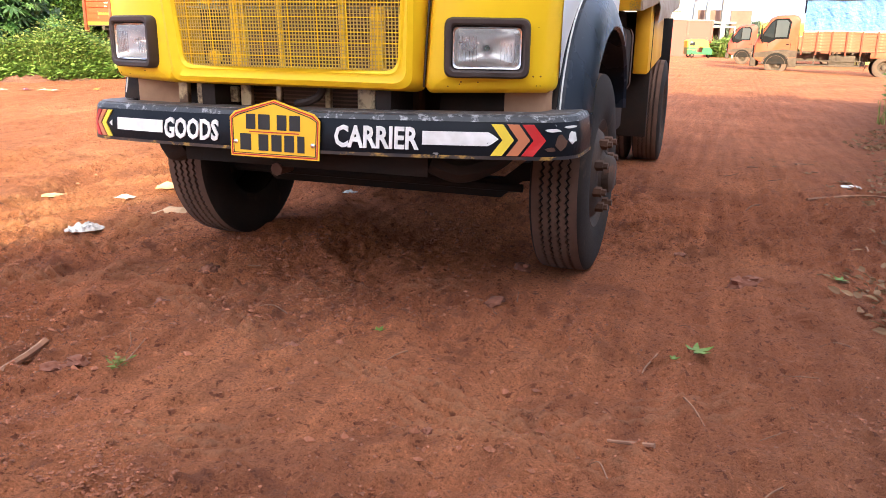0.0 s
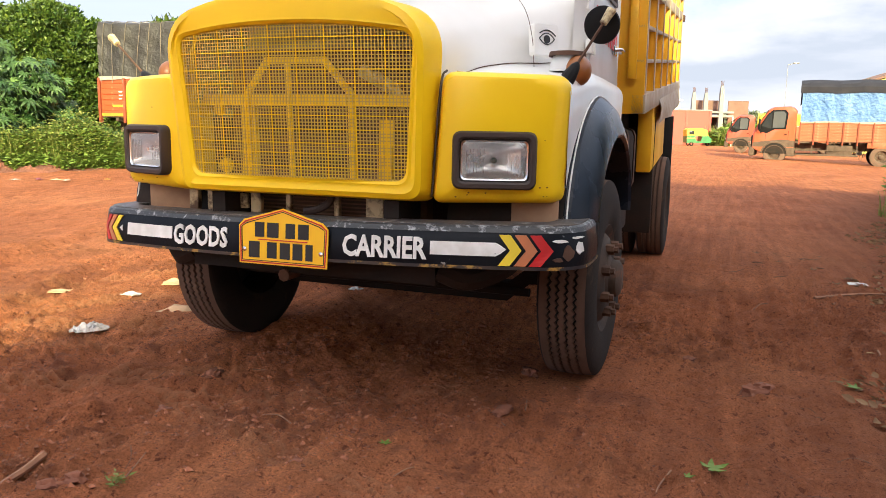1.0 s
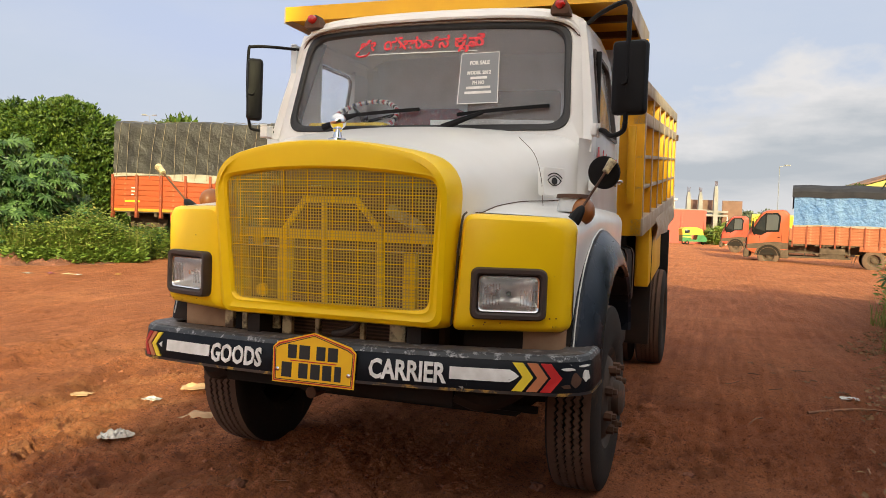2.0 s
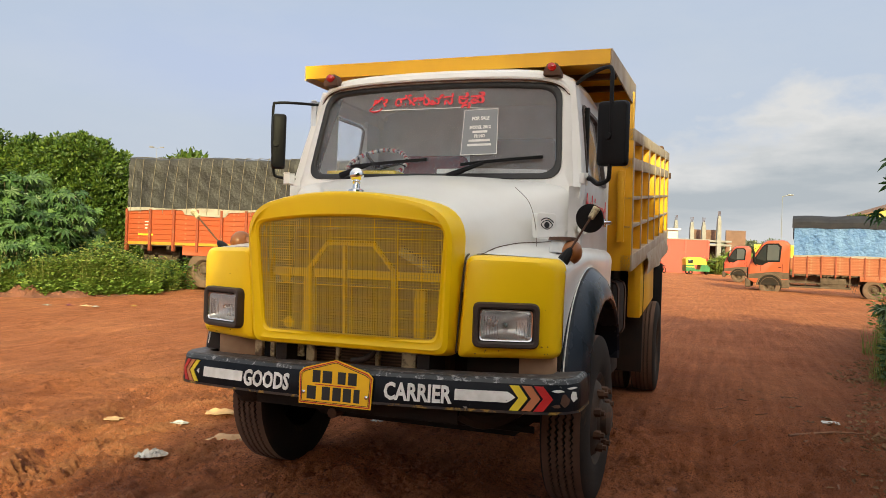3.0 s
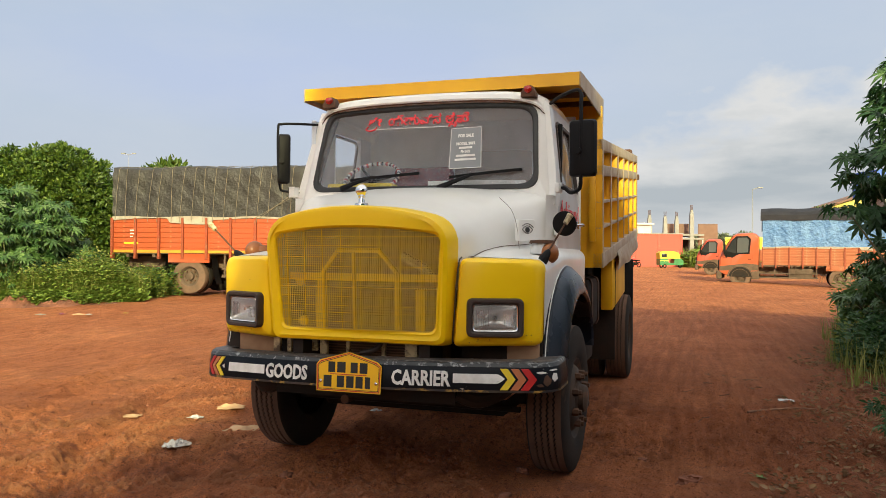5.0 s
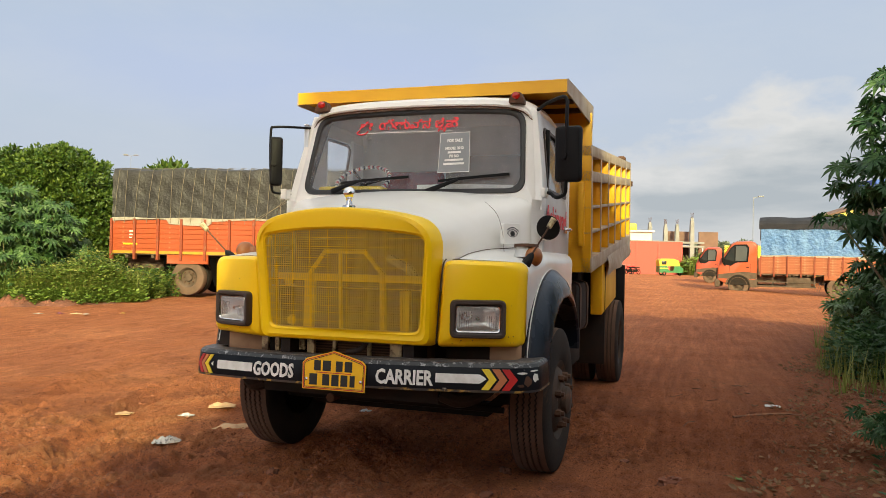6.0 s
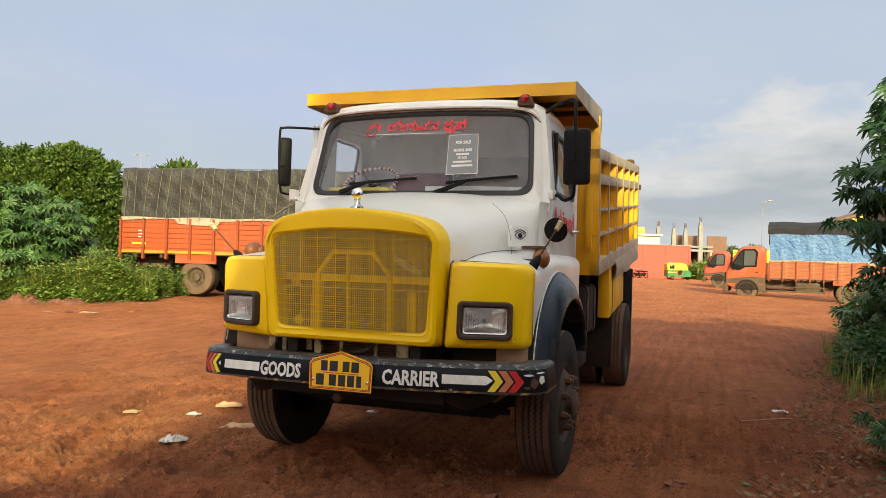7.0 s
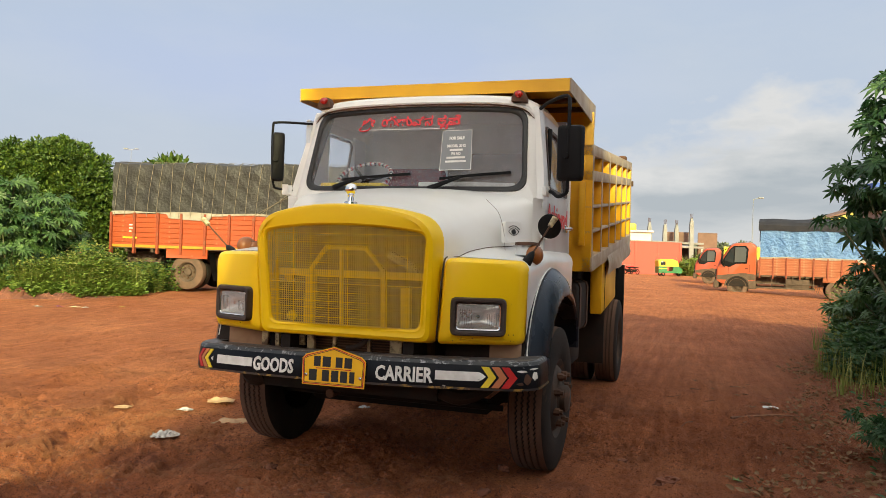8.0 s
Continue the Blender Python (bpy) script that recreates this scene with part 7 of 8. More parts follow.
tagged(part("earth_bank", bm, M_BANK), "low crumbling bank of red earth below the verge", "bank", kind="structure")


# ---------------------------------------------------------------- lorries
M_LORRY = mat("orange_lorry_paint", (0.38, 0.066, 0.016), 0.5, 0, (0.32, 0.066, 0.022), 4, 0.8, 50, 0.1, (0.40, 0.20, 0.09), (0.62, 0.80), 5)
M_LORRYDIM = mat("faded_orange_lorry_paint", (0.34, 0.095, 0.036), 0.6, 0, (0.29, 0.10, 0.05), 4, 0.8, 50, 0.1, (0.38, 0.22, 0.11), (0.56, 0.76), 4)
# posts darker than the boards, standing in for the shade lines between them
M_LORRYPOST = mat("shaded_dusty_post_paint", (0.26, 0.045, 0.014), 0.6, 0, (0.21, 0.055, 0.026), 5, 0.8, 50, 0.1, (0.30, 0.16, 0.09), (0.60, 0.78), 5)
M_CABORANGE = mat("bright_orange_cab_paint", (0.40, 0.070, 0.018), 0.4, 0, (0.36, 0.074, 0.024), 4, 0.8, 50, 0.03, DUST, (0.66, 0.86), 4, coat=0.4)
M_CABRED = mat("red_cab_paint", (0.40, 0.05, 0.02), 0.4, 0, (0.35, 0.05, 0.02), 4, 0.8, 50, 0.03, DUST, (0.66, 0.86), 4, coat=0.3)
M_TARP = mat("charcoal_tarpaulin", (0.021, 0.0185, 0.0195), 0.55, 0, (0.034, 0.031, 0.028), 3, 0.9, 14, 0.7, (0.06, 0.052, 0.045), (0.58, 0.82), 9, bump_dist=0.04)
M_TARPBLUE = mat("blue_tarpaulin", (0.070, 0.165, 0.38), 0.5, 0, (0.125, 0.24, 0.46), 1.6, 0.9, 6, 0.9, (0.05, 0.13, 0.33), (0.52, 0.68), 3.5, bump_dist=0.12)
M_TARPGREY = mat("grey_tarpaulin", (0.022, 0.022, 0.030), 0.8, 0, (0.035, 0.034, 0.042), 3, 0.9, 25, 0.4, spec=0.15)
M_ROPE = mat("hemp_rope", (0.20, 0.17, 0.125), 0.9, 0, (0.14, 0.115, 0.085), 30, 0.9, 90, 0.3)
M_CLOTH = mat("white_lining_cloth", (0.36, 0.32, 0.27), 0.9, 0, (0.25, 0.21, 0.17), 6, 0.9, 60, 0.2)
M_DUSTTYRE = mat("dust_covered_tyre", (0.150, 0.088, 0.060), 0.95, 0, (0.10, 0.066, 0.048), 5, 0.9, 60, 0.25)
M_DUSTMETAL = mat("dust_covered_steel", (0.115, 0.076, 0.054), 0.9, 0, (0.06, 0.040, 0.028), 4, 0.9, 50, 0.25)
M_YSTRIPE = mat("yellow_band_paint", (0.50, 0.26, 0.02), 0.5, 0, (0.42, 0.20, 0.03), 6, 0.8, 50, 0.1)
M_CABGLASS = mat("grey_cab_glass", (0.07, 0.08, 0.09), 0.10, 0, (0.10, 0.10, 0.10), 1.0, 0.8, 60, 0.0)
M_DARKGLASS = mat("dark_glass", (0.02, 0.025, 0.03), 0.08, 0, (0.04, 0.04, 0.04), 4, 0.5, 60, 0.0)


def simple_wheel(owner, m, r=0.5, w=0.27, tyre=None):
    bm = bmesh.new()
    lathe(bm, [(-w / 2, r * 0.55), (-w / 2, r * 0.86), (-w * 0.42, r * 0.97), (-w * 0.2, r), (w * 0.2, r), (w * 0.42, r * 0.97), (w / 2, r * 0.86), (w * 0.46, r * 0.58), (w * 0.40, r * 0.55)], 32, "x")
    t = part("wheel", bm, tyre or M_DUSTTYRE, owner, "dust-covered tyre and rim")
    t.matrix_local = m
    bm = bmesh.new()
    lathe(bm, [(w * 0.42, r * 0.56), (w * 0.30, r * 0.50), (w * 0.05, r * 0.46), (0.0, r * 0.22), (w * 0.28, r * 0.20), (w * 0.34, 0.0)], 24, "x")
    part("rim", bm, M_DUSTMETAL, t)
    for k in range(8):
        a = 2 * math.pi * k / 8
        bm = bmesh.new()
        tube(bm, [(w * 0.02, r * 0.34 * math.cos(a), r * 0.34 * math.sin(a)), (w * 0.14, r * 0.34 * math.cos(a), r * 0.34 * math.sin(a))], r * 0.05, 6)
        part("wheel_nut", bm, M_RUSTY, t)
    return t


def tarp_cover(owner, L, z0, z1, hw, material, label, peak=0.12, seed=0, droop=0.0):
    """A sheet lashed over the load: wrinkled sides, a gently arched top."""
    r = np.random.RandomState(seed)
    ph = r.rand(6) * 6
    rows = []
    n = int(L / 0.09)
    for k in range(n + 1):
        x = L * k / n
        row = []
        hoop = 0.025 * abs(math.sin(math.pi * x / 0.62))
        for j in range(41):
            t = j / 40
            if t < 0.4:
                q = t / 0.4
                z = z0 + (z1 - z0) * q - droop * (0.5 + 0.5 * math.sin(1.7 * x + ph[0])) * (1 - q)
                y = -hw + hoop * math.sin(math.pi * q)
                y += 0.022 * math.sin(9 * x + 5 * z + ph[1]) * math.sin(7 * z + ph[2]) + 0.012 * math.sin(23 * x + 14 * z + ph[3])
                y += 0.06 * max(0, q - 0.85) / 0.15
            elif t <= 0.6:
                q = (t - 0.4) / 0.2
                y = -hw + 0.06 + (2 * hw - 0.12) * q
                z = z1 + peak * (1 - (2 * q - 1) ** 2) - hoop * 0.8 + 0.03 * math.sin(2.3 * x + ph[4])
            else:
                q = (1 - t) / 0.4
                z = z0 + (z1 - z0) * q
                y = hw - hoop * math.sin(math.pi * q) - 0.06 * max(0, q - 0.85) / 0.15
                y -= 0.022 * math.sin(9 * x + 5 * z + ph[5]) * math.sin(7 * z + ph[2])
            row.append((x, y, z))
        rows.append(row)
    bm = bmesh.new()
    loft(bm, rows, closed=False, cap0=True, cap1=True)
    return part("tarpaulin", bm, material, owner, label, 60)


def lorry(name, label, m, L, zb, zt, ztarp, paint, tarp, tarp_label, rear_x, front_x, cab=None, ropes=0.36, seed=0, peak=0.12, droop=0.0, roof=None, group="", band=True):
    """A goods lorry: x runs forward from the tail, y to its left, z up from the ground."""
    ob = thing(name, label, "lorry", m, group)
    hw = 1.18
    bm = bmesh.new()
    box(bm, 0.0, L, -hw + 0.02, hw - 0.02, zb - 0.02, zb + 0.08)
    part("load_floor", bm, M_DUSTMETAL, ob)
    nb = max(3, round(L / 1.33))
    plank = None
    for s in (-1, 1):
        for k in range(nb):
            x0, x1 = L * k / nb + 0.03, L * (k + 1) / nb - 0.03
            bm = bmesh.new()
            rows = 7
            h = (zt - zb) / rows
            box(bm, x0, x1, s * (hw - 0.055), s * (hw - 0.02), zb, zt)
            board = part("side_board", bm, paint, ob, "ribbed orange drop side")
            for q in range(rows):
                if plank is None:
                    bm = bmesh.new()
                    box(bm, 0, x1 - x0, -0.025, 0.025, 0.008, h - 0.006, 0.008, None, 1)
                    piece = part("plank", bm, paint, board)
                    plank = piece.data
                else:
                    piece = new("plank", plank)
                    piece.parent = board
                piece.matrix_local = Matrix.Translation((x0, s * (hw - 0.025 + 0.004 * math.sin(5 * q + k)), zb + q * h))
            if band:
                bm = bmesh.new()
                box(bm, x0, x1, s * (hw - 0.02), s * (hw + 0.009), zb + 0.010, zb + 0.085)
                part("yellow_band", bm, M_YSTRIPE, board, "yellow painted band")
        for k in range(2 * nb + 1):
            x = L * k / (2 * nb)
            bm = bmesh.new()
            box(bm, x - 0.035, x + 0.035, s * (hw - 0.04), s * (hw + 0.05), zb - 0.16, zt, 0.008, None, 1)
            part("side_post", bm, M_LORRYPOST, ob)
        bm = bmesh.new()
        loft(bm, [[(x, s * (hw + 0.042 + 0.006 * math.sin(5 * x)), z) for z in (zt - 0.035 - 0.03 * math.sin(2.1 * x + seed) - 0.12 * (1.75 < x < 3.0), zt + 0.035 + 0.015 * math.sin(3.3 * x))] for x in np.linspace(0, L, 90)], closed=False)
        part("lining_cloth", bm, M_CLOTH, ob, "pale cloth edge under the tarpaulin")
    for x in (0.0, L):
        bm = bmesh.new()
        box(bm, x - 0.04, x + 0.04, -hw, hw, zb, zt, 0.006)
        part("end_board", bm, paint, ob)
    cover = tarp_cover(ob, L, zt - 0.02, ztarp, hw + 0.012, tarp, tarp_label, peak, seed, droop)
    if roof:
        bm = bmesh.new()
        loft(bm, [[(x, y, z + 0.02 * math.sin(3 * x + 5 * y)) for y, z in ((-hw - 0.05, ztarp - 0.20 - 0.04 * math.sin(2 * x) - 1.0 * max(0, x - L + 0.5)), (-hw - 0.04, ztarp - 0.05), (-hw + 0.1, ztarp + 0.10), (0, ztarp + peak + 0.12), (hw - 0.1, ztarp + 0.10), (hw + 0.04, ztarp - 0.05), (hw + 0.05, ztarp - 0.32))] for x in np.linspace(-0.08, L + 0.1, 40)], closed=False)
        part("top_sheet", bm, roof, ob, "grey sheet over the load's top")
    r = np.random.RandomState(seed)
    if ropes:
        for k in range(int(L / ropes)):
            x = (k + 0.5) * ropes + 0.03 * r.normal()
            dx = -0.05 + 0.02 * r.normal()
            bm = bmesh.new()
            pts = [(x + dx, -hw - 0.055, zt - 0.12), (x, -hw - 0.052, (zt + ztarp) / 2), (x - dx, -hw - 0.015, ztarp - 0.05), (x - dx, -hw + 0.09, ztarp + 0.035), (x, 0, ztarp + peak + 0.012), (x, hw - 0.02, ztarp + 0.01), (x, hw + 0.032, (zt + ztarp) / 2), (x, hw + 0.035, zt - 0.12)]
            tube(bm, pts, 0.0075, 4)
            part("rope", bm, M_ROPE, cover, "pale lashing rope")
        bm = bmesh.new()
        tube(bm, [(L * 0.62, -hw - 0.05, zt), (L * 0.86, -hw - 0.05, ztarp - 0.2)], 0.008, 4)
        tube(bm, [(L * 0.60, -hw - 0.05, zt), (L * 0.88, -hw - 0.05, ztarp - 0.35)], 0.008, 4)
        part("rope", bm, M_ROPE, cover, "slanting lashing rope")
    for s in (-1, 1):
        bm = bmesh.new()
        box(bm, 0.1, L + 1.9, s * 0.40, s * 0.48, zb - 0.42, zb - 0.10)
        part("chassis_rail", bm, M_DUSTMETAL, ob)
    for x in np.arange(0.4, L, 0.8):
        bm = bmesh.new()
        box(bm, x, x + 0.08, -hw + 0.05, hw - 0.05, zb - 0.12, zb - 0.02)
        part("cross_bearer", bm, M_DUSTMETAL, ob)
    for s in (-1, 1):
        turn = -90 if s < 0 else 90
        for x, d in ((rear_x, 0.0), (front_x, 0.0)):
            simple_wheel(ob, pose(x, s * 1.04, 0.5, 0, 0, turn))
        # inner tyre left dark to stand in for the shadow behind the outer one
        simple_wheel(ob, pose(rear_x, s * 0.74, 0.5, 0, 0, turn), tyre=M_TYRE)
        for x in (rear_x - 0.70, rear_x + 0.66):
            bm = bmesh.new()
            loft(bm, [[(x + k * (0.16 if x < rear_x else -0.16) * (1 - t), s * y, 0.28 + (zb - 0.36) * t) for y in (0.80, 1.16)] for k, t in ((-1, 0.0), (-0.6, 0.5), (0, 1.0))], closed=False)
            part("mud_flap", bm, M_BLACK, ob)
        bm = bmesh.new()
        box(bm, rear_x - 0.62, rear_x + 0.62, s * (hw - 0.02), s * (hw + 0.02), zb - 0.26, zb - 0.005, 0.008)
        part("wheel_valance", bm, paint, ob, "plain orange valance over the wheel")
        bm = bmesh.new()
        box(bm, rear_x + 1.2, rear_x + 2.3, s * 0.70, s * 1.06, 0.52, zb - 0.16, 0.05)
        part("fuel_tank", bm, M_DUSTMETAL, ob, "dusty side tank")
        bm = bmesh.new()
        box(bm, rear_x + 0.95, front_x - 0.6, s * 1.06, s * 1.10, 0.48, 0.56, 0.01)
        box(bm, rear_x + 0.95, front_x - 0.6, s * 1.06, s * 1.10, 0.70, 0.76, 0.01)
        for x in np.linspace(rear_x + 1.0, front_x - 0.7, 4):
            box(bm, x, x + 0.05, s * 1.05, s * 1.09, 0.48, zb)
        part("side_guard", bm, M_DUSTMETAL, ob, "dusty side guard rails")
    for x in (rear_x, front_x):
        bm = bmesh.new()
        tube(bm, [(x, -0.95, 0.5), (x, 0.95, 0.5)], 0.08, 8)
        part("axle", bm, M_CHASSIS, ob)
    if cab:
        x0 = L + 0.18
        prof = [(0.0, 0.85), (0.0, 2.60), (0.12, 2.74), (0.30, 2.80), (1.02, 2.76), (1.22, 2.66), (1.80, 1.72), (1.90, 1.45), (1.92, 0.78), (1.6, 0.62)]
        bm = bmesh.new()
        loft(bm, [[(x0 + x - inset * (x > 0.6), y, z - inset * 1.2 * (z > 2)) for x, z in prof] for y, inset in ((-1.17, 0.10), (-1.12, 0.03), (-0.9, 0.0), (0.0, 0.0), (0.9, 0.0), (1.12, 0.03), (1.17, 0.10))], cap0=True, cap1=True)
        body = part("cab", bm, cab, ob, "orange cab shell")

        def cab_panel(owner, name, pts, s, y0, y1, material, label=""):
            bm = bmesh.new()
            a = [bm.verts.new((x0 + x, s * y1, z)) for x, z in pts]
            b = [bm.verts.new((x0 + x, s * y0, z)) for x, z in pts]
            bm.faces.new(a)
            for i in range(len(pts)):
                j = (i + 1) % len(pts)
                bm.faces.new((a[i], b[i], b[j], a[j]))
            return part(name, bm, material, owner, label, 0)

        for s in (-1, 1):
            surround = cab_panel(body, "window_frame", [(0.42, 1.70), (0.36, 2.46), (0.50, 2.62), (1.06, 2.60), (1.26, 2.42), (1.66, 1.74), (1.56, 1.56), (1.24, 1.50), (0.95, 1.68)], s, 1.15, 1.176, M_BLACK, "black window surround")
            cab_panel(surround, "side_window", [(0.50, 1.78), (0.46, 2.42), (0.56, 2.54), (1.00, 2.53), (1.02, 1.76)], s, 1.16, 1.181, M_CABGLASS, "grey reflecting side glass")
            cab_panel(surround, "quarter_window", [(1.08, 1.72), (1.08, 2.50), (1.20, 2.40), (1.52, 1.84)], s, 1.16, 1.181, M_DARKGLASS, "dark quarter glass")
            bm = bmesh.new()
            tube(bm, [(x0 + 1.40, s * 1.16, 2.45), (x0 + 1.62, s * 1.36, 2.30), (x0 + 1.60, s * 1.34, 1.60), (x0 + 1.50, s * 1.17, 1.50)], 0.02, 6)
            box(bm, x0 + 1.56, x0 + 1.66, s * 1.24, s * 1.44, 1.66, 2.20, 0.03)
            part("mirror", bm, M_BLACK, body)
            bm = bmesh.new()
            rings = []
            for rad, yy in ((0.63, 1.165), (0.62, 1.20), (0.56, 1.20), (0.54, 1.10)):
                rings.append([(front_x - rad * math.cos(t), s * yy, 0.50 + rad * math.sin(t)) for t in [math.pi * (0.02 + 0.96 * k / 16) for k in range(17)]])
            loft(bm, rings, closed=False)
            part("wheel_arch", bm, M_DUSTMETAL, body, "dust-covered dark wheel arch")
            # no real opening: a dark panel paints the shade behind the wheel
            cab_panel(body, "recess_shade_panel", [(front_x - x0 - 0.55 * math.cos(t), 0.50 + 0.55 * math.sin(t)) for t in [math.pi * (0.02 + 0.96 * k / 14) for k in range(15)]], s, 1.16, 1.174, M_CHASSIS, "flat dark panel standing in for the shaded wheel recess")
            cab_panel(body, "dust_band", [(0.0, 0.86), (0.0, 1.16), (0.6, 1.22), (1.86, 1.06), (1.86, 0.84)], s, 1.15, 1.171, M_DUSTMETAL, "road dust caked along the sill")
            bm = bmesh.new()
            box(bm, x0 - 0.02, x0 + 0.35, s * 0.85, s * 1.17, 0.42, 0.86, 0.03)
            part("cab_step", bm, M_DUSTMETAL, body, "dusty cab step box")
        bm = bmesh.new()
        pts = [(1.245, 2.63), (1.775, 1.77)]
        loft(bm, [[(x0 + x + 0.012, y, z) for y in (-1.0, 1.0)] for x, z in pts], closed=False)
        part("windscreen", bm, M_DARKGLASS, body, "", 0)
        bm = bmesh.new()
        box(bm, x0 + 1.76, x0 + 2.02, -1.16, 1.16, 0.40, 0.84, 0.06)
        part("bumper", bm, M_DUSTMETAL, body, "dusty front bumper")
        bm = bmesh.new()
        box(bm, x0 + 1.70, x0 + 1.945, -1.12, 1.12, 0.82, 1.40, 0.03)
        part("front_skirt", bm, M_BLACK, body, "black plastic front skirt")
        for s in (-1, 1):
            bm = bmesh.new()
            for xx in (0.30, 1.30):
                box(bm, x0 + xx, x0 + xx + 0.012, s * 1.155, s * 1.172, 1.2, 1.62)
                part("door_seam", bm, M_BLACK, body)
                bm = bmesh.new()
            box(bm, x0 + 0.36, x0 + 0.50, s * 1.16, s * 1.18, 1.42, 1.46, 0.008)
            part("door_handle", bm, M_BLACK, body)
        for s in (-1, 1):
            bm = bmesh.new()
            lathe(bm, [(0.0, 0.09), (0.02, 0.085), (0.03, 0.0)], 14, "x")
            bmesh.ops.translate(bm, verts=bm.verts, vec=(x0 + 1.94, s * 0.85, 1.02))
            part("headlight", bm, M_REFLECT, body)
    return ob


def stand(u, v_, heading):
    x, y = place(u, v_)
    return pose(x, y, gz(x, y), 0, 0, heading)


# orange lorry under a charcoal sheet, its tail by the verge
orange = lorry("covered_lorry", "orange lorry roped under a charcoal tarpaulin beside the verge", stand(-9.36, 23.14, 18.4 - 9), 7.2, 1.15, 2.15, 3.58, M_LORRY, M_TARP, "charcoal tarpaulin lashed with pale ropes", 2.35, 8.2, M_CABORANGE, 0.33, 2, group="parked lorries")
bm = bmesh.new()
for k in range(3):
    box(bm, 0.55, 0.73 - 0.05 * k, -1.195, -1.188, 1.78 - 0.09 * k, 1.81 - 0.09 * k)
part("stencil_bar", bm, M_WHITEDECAL, orange, "plain white stencil bars", 0)
bm = bmesh.new()
box(bm, 0.36, 0.80, -1.196, -1.188, 1.41, 1.455)
part("notice_strip", bm, M_YELLOWDECAL, orange, "small yellow sticker", 0)
# lorry under a blue sheet across the yard, and one more behind it
way = radians(18.4 + 180 - 24)
bx, by = place(23.6, 37.2)
bx, by = bx + 8.45 * math.cos(radians(178.4)) - 8.45 * math.cos(way), by + 8.45 * math.sin(radians(178.4)) - 8.45 * math.sin(way)
blue = lorry("covered_lorry", "orange lorry with a crumpled blue tarpaulin, parked across the yard", pose(bx, by, gz(bx, by), 0, 0, math.degrees(way)), 7.4, 1.15, 2.05, 3.72, M_LORRYDIM, M_TARPBLUE, "crumpled sky-blue tarpaulin", 3.9, 8.45, M_CABORANGE, 0, 5, 0.22, 0.18, M_TARPGREY, "parked lorries", False)
back = lorry("covered_lorry", "red lorry with a yellow sheet standing behind the blue-covered one", stand(29.0, 57.0, 18.4 + 180 - 20), 7.4, 1.15, 2.00, 2.85, M_LORRYDIM, M_YELLOWDECAL, "yellow-green sheet over the load", 2.7, 8.45, M_CABRED, 0, 6, 0.15, 0.0, None, "parked lorries", False)

# ---------------------------------------------------------------- far side of the yard
M_REDWALL = mat("red_painted_wall", (0.46, 0.085, 0.065), 0.8, 0, (0.40, 0.09, 0.07), 0.6, 0.8, 12, 0.1, (0.36, 0.14, 0.10), (0.62, 0.80), 0.8)
M_CONCRETE = mat("raw_concrete", (0.27, 0.265, 0.26), 0.9, 0, (0.21, 0.205, 0.20), 0.8, 0.9, 10, 0.2)
M_SHEDWALL = mat("yellow_shed_wall", (0.50, 0.42, 0.10), 0.8, 0, (0.40, 0.35, 0.12), 0.5, 0.9, 10, 0.1)
M_ROOFSHEET = mat("rusty_roof_sheet", (0.20, 0.11, 0.08), 0.8, 0.1, (0.14, 0.08, 0.06), 0.8, 0.9, 10, 0.2)
M_PALEWALL = mat("pale_plaster", (0.66, 0.64, 0.58), 0.85, 0, (0.55, 0.52, 0.47), 0.5, 0.9, 10, 0.1)
M_GREEN = mat("green_body_paint", (0.01, 0.13, 0.037), 0.4, 0, (0.02, 0.2, 0.06), 3, 0.8, 40, 0.05)
M_RICKYEL = mat("rickshaw_yellow", (0.62, 0.42, 0.02), 0.5, 0, (0.54, 0.36, 0.02), 3, 0.8, 40, 0.05)
M_STEEL = mat("galvanised_steel", (0.26, 0.27, 0.28), 0.6, 0.2, (0.20, 0.20, 0.20), 3, 0.8, 40, 0.05)
M_BLUEWALL = mat("blue_sheet_metal", (0.03, 0.10, 0.42), 0.5, 0, (0.03, 0.08, 0.34), 2, 0.8, 30, 0.1)

hoarding = thing("hoarding_wall", "plain red painted wall along the yard's far side", "wall", stand(14.0, 86.5, 18.4), kind="structure")
bm = bmesh.new()
box(bm, 0.0, 13.2, -0.12, 0.12, -0.5, 3.50)
red_panel = part("wall_panel", bm, M_REDWALL, hoarding)
bm = bmesh.new()
box(bm, -0.1, 13.3, -0.18, 0.18, 3.50, 3.62, 0.02)
part("wall_coping", bm, M_CONCRETE, hoarding)
for k in range(6):
    bm = bmesh.new()
    box(bm, 0.2 + k * 2.55, 0.45 + k * 2.55, -0.18, -0.12, -0.5, 3.50, 0.01)
    part("wall_pier", bm, M_REDWALL, hoarding)

rick = thing("auto_rickshaw", "yellow and green auto rickshaw parked by the red wall", "rickshaw", stand(22.2, 78.6, 18.4))
bm = bmesh.new()
loft(bm, [[(x, y, z) for x, z in ((0.05, 0.95), (0.0, 1.55), (0.25, 1.74), (1.5, 1.74), (2.0, 1.55), (2.15, 1.0))] for y in (-0.65, -0.55, 0.55, 0.65)], closed=False, cap0=True, cap1=True)
canopy_r = part("hood", bm, M_RICKYEL, rick, "yellow canvas hood")
bm = bmesh.new()
loft(bm, [[(x, y, z) for x, z in ((0.05, 0.30), (0.05, 0.98), (0.85, 0.98), (0.95, 0.55), (1.45, 0.50), (1.55, 0.98), (2.15, 1.0), (2.45, 0.75), (2.45, 0.32))] for y in (-0.66, -0.6, 0.6, 0.66)], cap0=True, cap1=True)
part("body", bm, M_GREEN, rick, "green lower body")
bm = bmesh.new()
